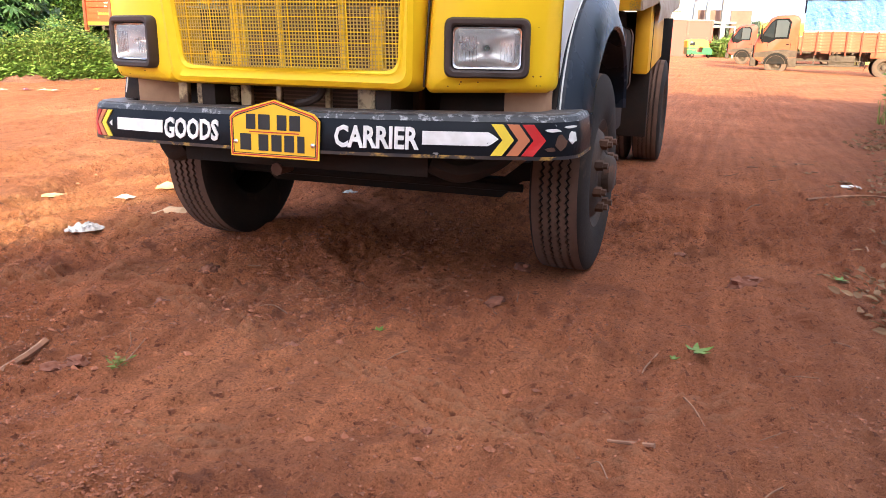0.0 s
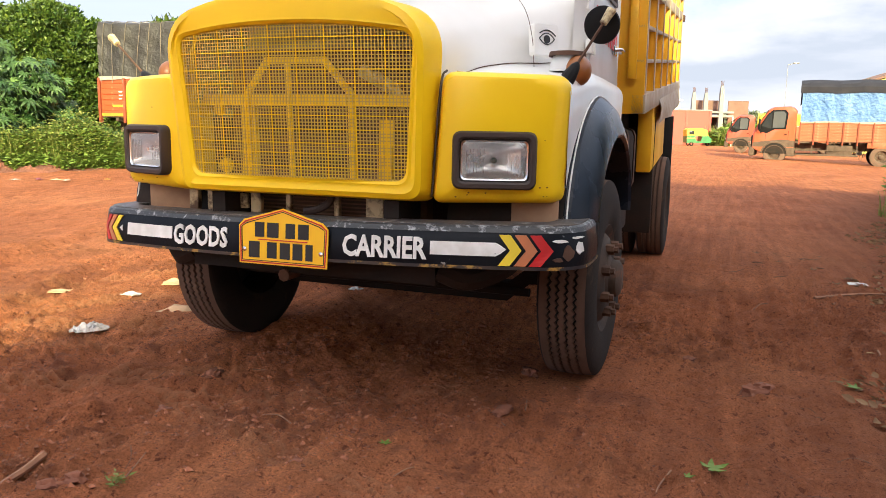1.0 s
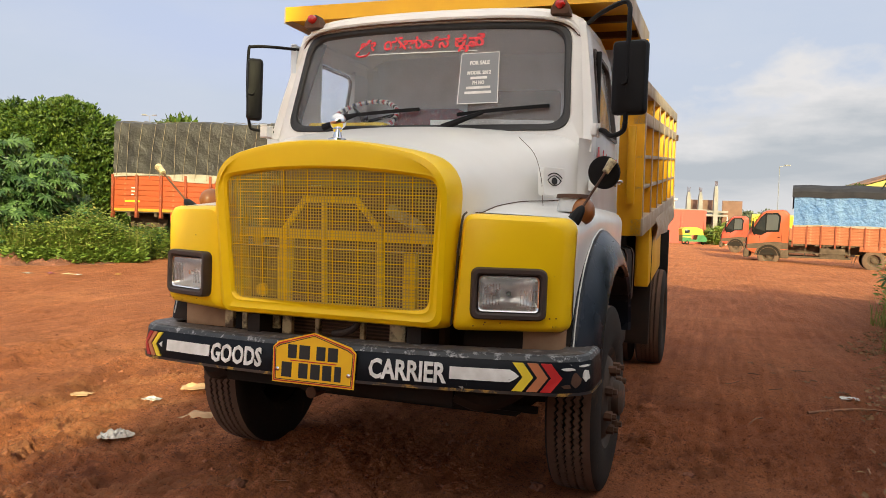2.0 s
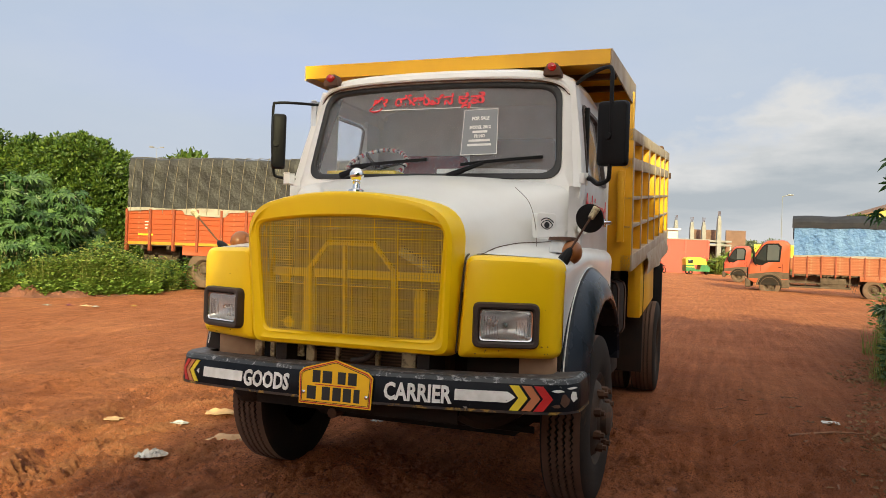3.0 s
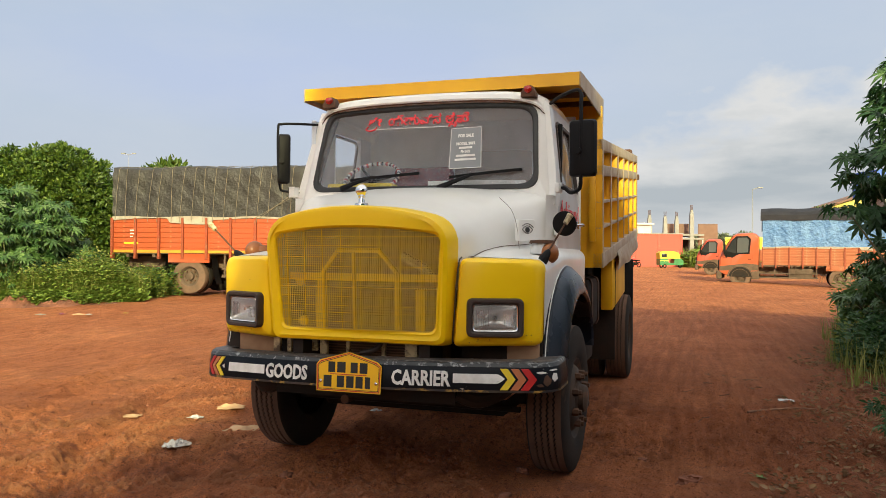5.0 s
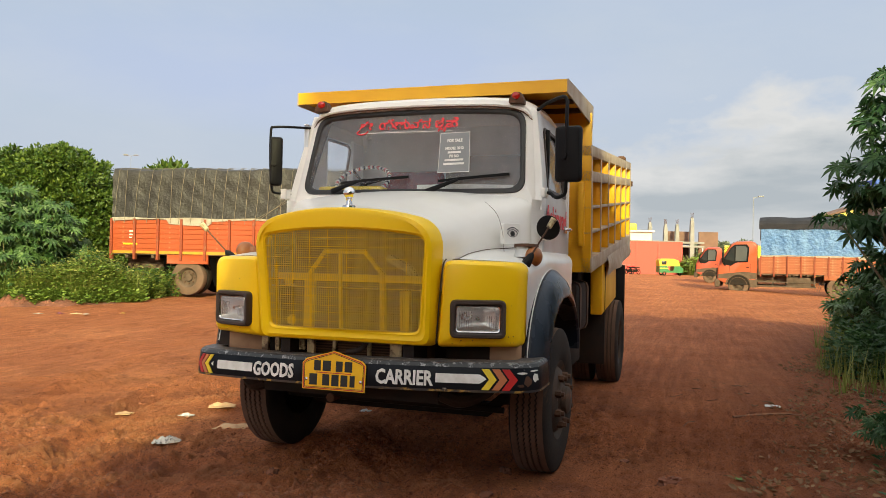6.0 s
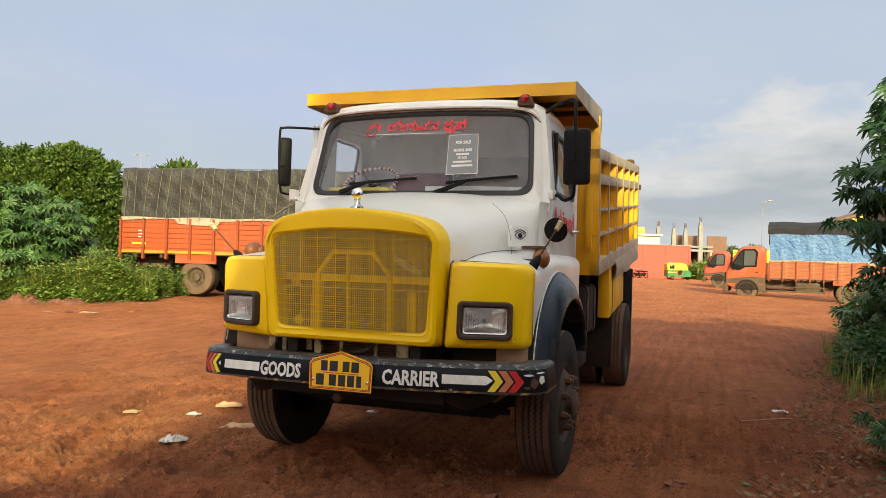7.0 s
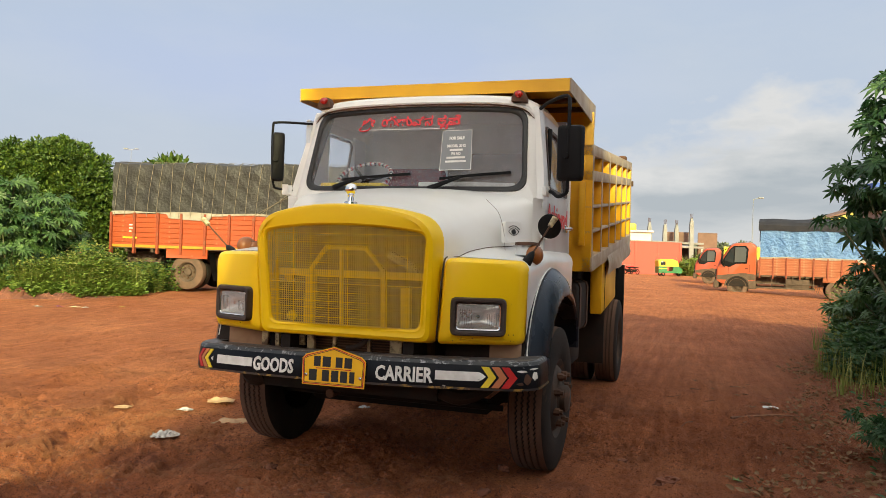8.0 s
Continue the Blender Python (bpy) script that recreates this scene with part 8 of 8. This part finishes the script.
box(bm, 0.25, 0.75, -0.672, -0.60, 1.12, 1.50, 0.03)
part("side_window", bm, M_DARKGLASS, rick)
bm = bmesh.new()
box(bm, 0.05, 0.95, -0.675, -0.655, 0.72, 0.80)
part("body_stripe", bm, M_YELLOWDECAL, rick)
for x, y in ((0.55, -0.6), (0.55, 0.6), (2.3, 0.0)):
    bm = bmesh.new()
    lathe(bm, [(-0.06, 0.10), (-0.06, 0.20), (0.0, 0.22), (0.06, 0.20), (0.06, 0.10)], 18, "y")
    bmesh.ops.translate(bm, verts=bm.verts, vec=(x, y, 0.22))
    part("wheel", bm, M_TYRE, rick)
bm = bmesh.new()
loft(bm, [[(x, y, z) for y in (-0.5, 0.5)] for x, z in ((2.02, 1.52), (2.17, 1.05))], closed=False)
part("windscreen", bm, M_DARKGLASS, rick, "", 0)


def motorbike(u, v_, heading):
    ob = thing("motorbike", "dark motorbike standing before the red wall", "motorbike", stand(u, v_, heading), "bikes by the red wall")
    for x in (0.0, 1.25):
        bm = bmesh.new()
        lathe(bm, [(-0.04, 0.22), (-0.04, 0.28), (0.0, 0.30), (0.04, 0.28), (0.04, 0.22)], 18, "y")
        bmesh.ops.translate(bm, verts=bm.verts, vec=(x, 0, 0.30))
        part("wheel", bm, M_TYRE, ob)
    bm = bmesh.new()
    tube(bm, smooth_line([(0.0, 0, 0.3), (0.35, 0, 0.62), (0.75, 0, 0.70), (1.05, 0, 0.85), (1.25, 0, 0.3)], 4), 0.05, 6)
    box(bm, 0.35, 0.80, -0.13, 0.13, 0.25, 0.55, 0.04)
    part("frame", bm, M_CHASSIS, ob)
    bm = bmesh.new()
    box(bm, 0.60, 1.0, -0.13, 0.13, 0.70, 0.90, 0.06)
    part("fuel_tank", bm, M_RED, ob, "dark red tank")
    bm = bmesh.new()
    box(bm, -0.1, 0.62, -0.13, 0.13, 0.68, 0.80, 0.05)
    part("saddle", bm, M_BLACK, ob)
    bm = bmesh.new()
    tube(bm, [(1.02, -0.33, 1.02), (1.08, 0, 0.98), (1.02, 0.33, 1.02)], 0.02, 6)
    part("handlebar", bm, M_STEEL, ob)
    return ob


for k in range(4):
    motorbike(18.6 + 0.75 * k, 80.5 + 0.4 * (k % 2), 100 + 12 * k)

build = thing("unfinished_building", "unfinished concrete frame building with bare columns", "building", stand(29.0, 112.0, 18.4))
for z, x1 in ((3.6, 9.5), (4.15, 9.5)):
    bm = bmesh.new()
    box(bm, 0.0, x1, 0.0, 8.0, z, z + 0.28, 0.02)
    part("floor_slab", bm, M_CONCRETE, build, "grey concrete slab")
for x, top in ((1.5, 7.6), (3.8, 7.4), (5.5, 7.4), (7.7, 8.4)):
    bm = bmesh.new()
    loft(bm, [[(x + w * a, 0.3 + w * b, z) for a, b in ((-1, -1), (1, -1), (1, 1), (-1, 1))] for z, w in ((0.0, 0.32), (4.0, 0.32), (4.6, 0.30), (top - 1.2, 0.26), (top - 0.4, 0.16))], cap1=True)
    col = part("column", bm, M_CONCRETE, build, "bare concrete column", 0)
    bm = bmesh.new()
    for dx in (-0.10, 0.0, 0.10):
        tube(bm, [(x + dx, 0.3, top - 0.6), (x + dx * 1.8, 0.3, top + 0.3)], 0.035, 5)
    part("reinforcing_bar", bm, M_RUSTY, col, "rusty bars standing from the column")
for x0, x1, z0, z1 in ((4.4, 8.0, 4.43, 6.0), (9.3, 12.2, 2.6, 6.0)):
    bm = bmesh.new()
    box(bm, x0, x1, 2.0, 2.2, z0, z1, 0.02)
    part("brick_infill", bm, M_ROOFSHEET, build, "unplastered brown brick infill")
bm = bmesh.new()
box(bm, 0.2, 9.2, 3.0, 3.2, 0.0, 3.6)
part("rear_wall", bm, M_CHASSIS, build)


def low_house(u, v_, w, d, h, wall, roof, label, heading=18.4, windows=3):
    ob = thing("low_building", label, "building", stand(u, v_, heading))
    bm = bmesh.new()
    box(bm, 0, w, 0, d, -0.3, h)
    body = part("wall", bm, wall, ob)
    bm = bmesh.new()
    box(bm, -0.3, w + 0.3, -0.4, d + 0.3, h, h + 0.25, 0.03)
    part("roof", bm, roof, ob)
    for k in range(windows):
        x = w * (k + 0.5) / windows
        bm = bmesh.new()
        box(bm, x - 0.5, x + 0.5, -0.03, 0.02, h * 0.42, h * 0.75)
        win = part("window", bm, M_DARKGLASS, body)
        bm = bmesh.new()
        box(bm, x - 0.6, x + 0.6, -0.08, 0.0, h * 0.40, h * 0.42)
        part("sill", bm, M_CONCRETE, win)
    return ob


low_house(19.5, 104.0, 9.0, 6.0, 5.4, M_PALEWALL, M_PALEWALL, "pale plastered low building beyond the red wall")
low_house(14.0, 100.0, 8.0, 6.0, 4.4, M_PALEWALL, M_CONCRETE, "pale low building with a concrete roof")
tank = thing("water_tank", "yellow plastic water tank on a far roof", "tank", Matrix.Translation((*place(25.0, 106.5), 5.65)))
bm = bmesh.new()
box(bm, -2.0, 2.0, -0.8, 0.8, 0.0, 1.1, 0.2)
part("tank_body", bm, M_YELLOWDECAL, tank)
low_house(-30, 120, 30, 8, 4.5, M_PALEWALL, M_CONCRETE, "long pale building beyond the trees", windows=8)

# long shed with a painted yellow wall, half hidden by the blue-covered lorry
shed = thing("storage_shed", "long shed with a painted yellow wall and rusty sheet roof", "shed", stand(29.5, 63.0, 18.4))
bm = bmesh.new()
pts = [(0, 0), (14, 0), (14, 6.6), (5.6, 6.9), (0, 5.2)]
a = [bm.verts.new((x, 0, z - 0.4)) for x, z in pts]
b = [bm.verts.new((x, 2.0, z - 0.4)) for x, z in pts]
bm.faces.new(a)
bm.faces.new(b[::-1])
for i in range(5):
    j = (i + 1) % 5
    bm.faces.new((a[i], b[i], b[j], a[j]))
shed_wall = part("wall", bm, M_SHEDWALL, shed, "yellow painted gable wall", 0)
bm = bmesh.new()
loft(bm, [[(x, y, z - 0.36) for x, z in ((-0.3, 5.1), (5.6, 7.0), (14.5, 6.7), (14.5, 6.85), (5.6, 7.15), (-0.3, 5.25))] for y in (-0.3, 2.3)], cap0=True, cap1=True)
part("roof", bm, M_ROOFSHEET, shed, "rusty brown sheet roof", 0)
bm = bmesh.new()
text_mesh(bm, "SUPER", 1.1, lambda a, b, c: Vector((4.5 + a, -0.02 - c, 4.75 + b)), 0.02, 2.3, 0.02)
part("sign_lettering", bm, M_INK, shed_wall, "dark painted sign lettering", 0)
bm = bmesh.new()
box(bm, 7.2, 14.0, -0.03, 0.01, 1.0, 6.1)
part("plain_bay", bm, M_CONCRETE, shed_wall, "bare grey wall bay", 0)
hut = thing("blue_hut", "small hut of blue sheet metal behind the castor bush", "hut", stand(29.0, 51.0, 18.4))
bm = bmesh.new()
box(bm, 0.0, 4.0, 0.0, 3.0, 5.6, 7.4)
part("upper_sheet", bm, M_BLUEWALL, hut, "bright blue sheet panel")
bm = bmesh.new()
box(bm, 0.6, 4.0, 0.1, 2.9, -0.2, 5.6)
part("lower_wall", bm, M_CONCRETE, hut, "bare concrete lower wall")


def street_lamp(u, v_, h, arms, label):
    ob = thing("street_lamp", label, "lamp post", stand(u, v_, 18.4))
    bm = bmesh.new()
    tube(bm, [(0, 0, 0), (0, 0, h)], 0.05, 8, radii=[0.08, 0.045])
    post = part("post", bm, M_STEEL, ob)
    for s in arms:
        bm = bmesh.new()
        tube(bm, [(0, 0, h - 0.1), (s * 1.0, 0, h + 0.15)], 0.06, 6)
        box(bm, s * 0.9, s * 1.9, -0.22, 0.22, h + 0.10, h + 0.32, 0.06)
        part("lamp_head", bm, M_STEEL, post)
    return ob


street_lamp(-82.5, 200.0, 25.8, (1, -1), "far double-armed street lamp behind the trees")
street_lamp(57.0, 140.0, 13.6, (1,), "grey single-armed street lamp beyond the yard")
pole = thing("striped_post", "thin white and red post beside the green verge", "post", stand(28.0, 82.0, 18.4))
bm = bmesh.new()
tube(bm, [(0, 0, 0), (0, 0, 3.0)], 0.06, 8)
part("post", bm, M_WHITEDECAL, pole)
blades([place(u, v_) for u, v_ in zip(27.0 + 9 * rng.rand(2500), 83 + 5 * rng.rand(2500))], 0.5, 2.4, 0.05, M_GRASS, "far_grass", "tall green grass beside the red wall", 9)
weeds([place(u, v_) for u, v_ in zip(27.0 + 9 * rng.rand(500), 83 + 5 * rng.rand(500))], 0.5, 0.3, 2.2, M_WEED, "far_weeds", "green scrub beside the red wall", 10)

# ---------------------------------------------------------------- litter and stones on the earth
M_PLASTIC = mat("crumpled_plastic", (0.60, 0.58, 0.55), 0.45, 0, (0.38, 0.33, 0.29), 20, 0.9, 60, 0.2)
M_CARD = mat("cardboard", (0.58, 0.36, 0.19), 0.9, 0, (0.36, 0.22, 0.12), 12, 0.8, 60, 0.1)
M_STICK = mat("weathered_stick", (0.30, 0.14, 0.075), 0.9, 0, (0.13, 0.06, 0.04), 12, 0.8, 40, 0.4)


def crumpled(name, label, category, x, y, w, d, h, material, turn=0.0, seed=0, n=7):
    r = np.random.RandomState(seed)
    bm = bmesh.new()
    q = np.array([[r.rand() for _ in range(n)] for _ in range(n)])
    edge = np.array([[min(i, j, n - 1 - i, n - 1 - j) / (n / 2) for j in range(n)] for i in range(n)])
    rows = [[(w * (j / (n - 1) - 0.5) * (1 + 0.25 * (r.rand() - 0.5)), d * (i / (n - 1) - 0.5) * (1 + 0.25 * (r.rand() - 0.5)), 0.006 + h * q[i, j] * (0.25 + edge[i, j])) for j in range(n)] for i in range(n)]
    loft(bm, rows, closed=False)
    ext = bmesh.ops.extrude_face_region(bm, geom=list(bm.faces))
    bmesh.ops.translate(bm, verts=[g for g in ext["geom"] if isinstance(g, bmesh.types.BMVert)], vec=(0, 0, -0.004))
    ob = part(name, bm, material, None, "", 25)
    ob.matrix_world = pose(x, y, gz(x, y) + 0.004, 0, 0, turn)
    return tagged(ob, label, category)


crumpled("plastic_bag", "crumpled clear plastic bag lying on the earth", "litter", -1.76, 0.56, 0.20, 0.10, 0.06, M_PLASTIC, 35, 1, 12)
crumpled("cardboard_piece", "flat torn piece of brown cardboard on the earth", "litter", -1.62, 1.25, 0.26, 0.20, 0.05, M_CARD, 10, 2)
crumpled("cardboard_piece", "pale torn piece of card near the wheel", "litter", -2.18, 1.90, 0.24, 0.16, 0.05, M_CARD, 30, 3)
crumpled("paper_scrap", "small grey paper scrap on the earth", "litter", -2.24, 1.45, 0.12, 0.09, 0.03, M_PLASTIC, 0, 4)
crumpled("paper_scrap", "dirty yellow wrapper pressed in the earth", "litter", -3.0, 1.48, 0.20, 0.11, 0.03, M_CARD, 20, 5)
crumpled("paper_scrap", "small white scrap under the truck", "litter", -0.88, 2.38, 0.10, 0.07, 0.03, M_PLASTIC, 0, 6)
crumpled("paper_scrap", "white paper scrap near the shaded edge", "litter", 2.93, 4.37, 0.15, 0.12, 0.02, M_PLASTIC, 0, 7)
for k, (u, v_, w, mm) in enumerate(((-8.0, 15.2, 0.30, M_CLOTH), (-7.3, 15.4, 0.35, M_CARD), (-7.0, 15.2, 0.22, M_CLOTH), (-6.4, 15.6, 0.26, M_YSTRIPE), (-7.6, 15.3, 0.3, M_SEAT))):
    crumpled("rag", "torn rag and wrapper at the foot of the verge", "litter", *place(u - 0.4, v_ + 0.7), w * 0.6, w * 0.4, 0.03, mm, 40 * k, 20 + k)


def leaf_litter(x, y, size, turn, material, label, name="fallen_leaf"):
    bm = bmesh.new()
    v, f = castor_leaf(5)
    vs = [bm.verts.new((a * size, b * size, 0.012 + abs(c) * size * 0.6)) for a, b, c in v]
    for g in f:
        bm.faces.new([vs[i] for i in g])
    ext = bmesh.ops.extrude_face_region(bm, geom=list(bm.faces))
    bmesh.ops.translate(bm, verts=[g for g in ext["geom"] if isinstance(g, bmesh.types.BMVert)], vec=(0, 0, -0.002))
    ob = part(name, bm, material, None, "", 0)
    ob.matrix_world = pose(x, y, gz(x, y), 0, 0, turn)
    return tagged(ob, label, "leaf", "fallen leaves")


for x, y, s, t in ((1.78, -0.06, 0.075, 30), (2.45, 1.22, 0.06, 200), (0.58, -0.33, 0.035, 80), (1.70, -0.15, 0.03, 10)):
    leaf_litter(x, y, s, t, M_WEED, "fresh green leaf fallen on the earth")
for k in range(32):
    x, y = place(3.2 + 1.9 * rng.rand(), 5.2 + 4.5 * rng.rand())
    leaf_litter(x, y, 0.03 + 0.05 * rng.rand(), 360 * rng.rand(), M_DRYLEAF, "dry curled brown leaf on the earth")


def clod(name, label, x, y, w, d, h, material, seed, turn=0.0):
    r = np.random.RandomState(seed)
    bm = bmesh.new()
    bmesh.ops.create_icosphere(bm, subdivisions=3, radius=1.0)
    for v in bm.verts:
        k = 1 + 0.55 * noise.noise(v.co * 1.4 + Vector((seed, 0, 0))) + 0.35 * noise.noise(v.co * 3.5 + Vector((0, seed, 0))) + 0.18 * noise.noise(v.co * 9 + Vector((0, seed, 5)))
        v.co = Vector((v.co.x * w * k, v.co.y * d * k, max(-0.3, v.co.z) * h * k))
    ob = part(name, bm, material, None, "", 50)
    ob.matrix_world = pose(x, y, gz(x, y) + 0.1 * h, 0, 0, turn)
    return tagged(ob, label, "clod" if name == "earth_clod" else "stone", "clods and stones")


M_DARKSOIL = mat("damp_red_soil", (0.21, 0.072, 0.036), 0.95, 0, (0.13, 0.045, 0.025), 14, 0.9, 70, 0.5)
for k, (x, y, w, d, h) in enumerate(((1.97, 0.98, 0.07, 0.05, 0.05), (1.65, 1.46, 0.045, 0.03, 0.02), (-0.60, 0.18, 0.09, 0.04, 0.03), (-0.55, -0.23, 0.06, 0.03, 0.025), (0.34, -0.58, 0.03, 0.03, 0.02), (0.89, 0.27, 0.07, 0.03, 0.02), (0.88, 0.87, 0.05, 0.04, 0.03), (-0.31, -0.98, 0.04, 0.03, 0.022), (-0.36, -1.04, 0.05, 0.03, 0.022), (1.0, -0.9, 0.02, 0.02, 0.015), (0.68, 1.07, 0.02, 0.02, 0.015), (2.02, 1.05, 0.05, 0.04, 0.03))):
    clod("earth_clod", "damp crumbly red earth clod", x, y, w, d, h, M_DARKSOIL, 40 + k, 50 * k)
clod("stone", "pale rough stone among the weeds", *place(5.9, 9.6), 0.15, 0.11, 0.10, M_CONCRETE, 70)
clod("stone", "pale rough stone at the yard's edge", *place(5.0, 7.8), 0.07, 0.05, 0.04, M_CONCRETE, 71)


def stick(pts, r, label):
    x, y = pts[0]
    bm = bmesh.new()
    line = smooth_line([(a, b, max(gz(a, b), gz(a + 0.03, b + 0.03), gz(a - 0.03, b - 0.03)) + r * 0.7) for a, b in pts], 4)
    tube(bm, line, r, 6, radii=list(np.linspace(r, r * 0.6, len(line))))
    return tagged(part("stick", bm, M_STICK), label, "stick", "sticks on the ground")


stick([(-0.57, -0.87), (-0.545, -0.98), (-0.52, -1.09), (-0.495, -1.20), (-0.47, -1.31), (-0.44, -1.44)], 0.015, "thick brown stick lying on the earth")
stick([(1.64, -0.05), (1.60, -0.2), (1.63, -0.38)], 0.004, "thin dry twig on the earth")
stick([(1.69, -0.83), (1.55, -0.80)], 0.008, "short dry stick on the earth")
stick([(2.5, 3.5), (2.9, 3.9), (3.15, 3.85)], 0.012, "long thin branch lying in the shade")
stick([place(5.3, 7.9), place(5.7, 8.2), place(6.1, 8.3)], 0.03, "bent branch below the castor bush")
stick([place(5.6, 8.8), place(6.1, 9.1), place(6.5, 9.0)], 0.025, "bent branch below the castor bush")
for k in range(18):     # twigs and bark scraps trodden into the shaded ground
    u, v_, a, ln = 2.2 + 2.6 * rng.rand(), 4.6 + 5.0 * rng.rand(), 6.28 * rng.rand(), 0.06 + 0.16 * rng.rand()
    x, y = place(u, v_)
    stick([(x, y), (x + ln * 0.5 * math.cos(a), y + ln * 0.5 * math.sin(a) + 0.01), (x + ln * math.cos(a), y + ln * math.sin(a))], 0.004 + 0.006 * rng.rand(), "small dark twig trodden into the earth")
for k in range(22):     # straws and root ends on the near ground
    x, y, a, ln = -1.0 + 3.6 * rng.rand(), -1.4 + 2.8 * rng.rand(), 6.28 * rng.rand(), 0.04 + 0.10 * rng.rand()
    stick([(x, y), (x + ln * 0.5 * math.cos(a), y + ln * 0.5 * math.sin(a) + 0.012), (x + ln * math.cos(a), y + ln * math.sin(a))], 0.0018 + 0.002 * rng.rand(), "thin dry straw on the earth")
r_tuft = np.random.RandomState(12)
tuft_way = r_tuft.rand(46) * 2 * math.pi
tuft_at = np.stack([-0.15 + 0.016 * r_tuft.normal(size=46), -0.95 + 0.014 * r_tuft.normal(size=46), gz(-0.15, -0.95) + 0.006 + 0.03 * r_tuft.rand(46)], -1)
v, f = scatter(slim_leaf(), tuft_at, frames(np.stack([np.cos(tuft_way), np.sin(tuft_way), 0.5 * r_tuft.rand(46)], -1), r_tuft.normal(0, 0.6, 46)), 0.018 + 0.02 * r_tuft.rand(46))
tagged(mesh_part("uprooted_tuft", v, f, M_GRASS), "uprooted pale green weed tuft on the earth", "weeds", kind="stuff")
stick([(-0.15, -0.94), (-0.18, -0.86), (-0.22, -0.73)], 0.003, "pale root of the uprooted tuft")

# loose crumbs of earth, each with its own tone
M_CRUMB = mat("earth_crumb", (0.48, 0.165, 0.078), 0.95, 0, (0.36, 0.12, 0.057), 30, 0.9, 120, 0.3)
ct = M_CRUMB.node_tree
island, tone, spread = ct.nodes.new("ShaderNodeNewGeometry"), ct.nodes.new("ShaderNodeHueSaturation"), ct.nodes.new("ShaderNodeMapRange")
spread.inputs["To Min"].default_value, spread.inputs["To Max"].default_value = 0.35, 0.78
crumb_base = ct.nodes["Principled BSDF"].inputs["Base Color"]
ct.links.new(crumb_base.links[0].from_socket, tone.inputs["Color"])
ct.links.new(island.outputs["Random Per Island"], spread.inputs["Value"])
ct.links.new(spread.outputs["Result"], tone.inputs["Value"])
ct.links.new(tone.outputs["Color"], crumb_base)
octa = np.array([(1, 0, 0), (0, 1, 0), (-1, 0, 0), (0, -1, 0), (0, 0, 1.0), (0, 0, -0.6)])
of = np.array([(0, 1, 4), (1, 2, 4), (2, 3, 4), (3, 0, 4), (1, 0, 5), (2, 1, 5), (3, 2, 5), (0, 3, 5)])
N = 330000
px, py = rng.rand(N) * 6.4 - 3.0, -1.6 + 6.6 * rng.rand(N) ** 1.5
loose = value_noise(px * 1.1 + 3, py * 1.1 + 8) + 0.35 * fbm(px * 3, py * 3, 3)
keep = rng.rand(N) < 0.06 + 0.75 * step(0.42, 0.75, loose)
px, py = px[keep], py[keep]
N = len(px)
size = 0.0020 + 0.0075 * rng.rand(N) ** 5
shape = octa[None] * (0.5 + 0.9 * rng.rand(N, 6, 1)) * size[:, None, None]
turn = rng.rand(N) * 6.28
c, s_ = np.cos(turn)[:, None], np.sin(turn)[:, None]
cv = np.stack([shape[..., 0] * c - shape[..., 1] * s_ + px[:, None], shape[..., 0] * s_ + shape[..., 1] * c + py[:, None], shape[..., 2] * 0.65 + (ground_height(px, py) + size * 0.25)[:, None]], -1)
BIG = 8000
bx_, by_ = -3.6 + 5.0 * rng.rand(BIG), -1.5 + 4.6 * rng.rand(BIG) ** 1.2
lumpy = value_noise(bx_ * 0.8 + 9, by_ * 0.8 + 4) + 0.5 * fbm(bx_ * 2.5, by_ * 6.0, 3)
sel = rng.rand(BIG) < 0.05 + 0.95 * step(0.42, 0.72, lumpy)
bx_, by_ = bx_[sel], by_[sel]
big_size = 0.005 + 0.012 * rng.rand(len(bx_)) ** 3.5
big_shape = octa[None] * (0.4 + 1.0 * rng.rand(len(bx_), 6, 1)) * big_size[:, None, None]
big = np.stack([big_shape[..., 0] * 1.3 + bx_[:, None], big_shape[..., 1] + by_[:, None], big_shape[..., 2] * 0.85 + (ground_height(bx_, by_) + big_size * 0.15)[:, None]], -1)
cv = np.concatenate([cv, big])
N += len(bx_)
cf = (of[None] + 6 * np.arange(N)[:, None, None]).reshape(-1, 3)
tagged(mesh_part("earth_crumbs", cv.reshape(-1, 3).tolist(), cf.tolist(), M_CRUMB), "loose crumbs and pebbles of red earth", "pebbles", kind="stuff")
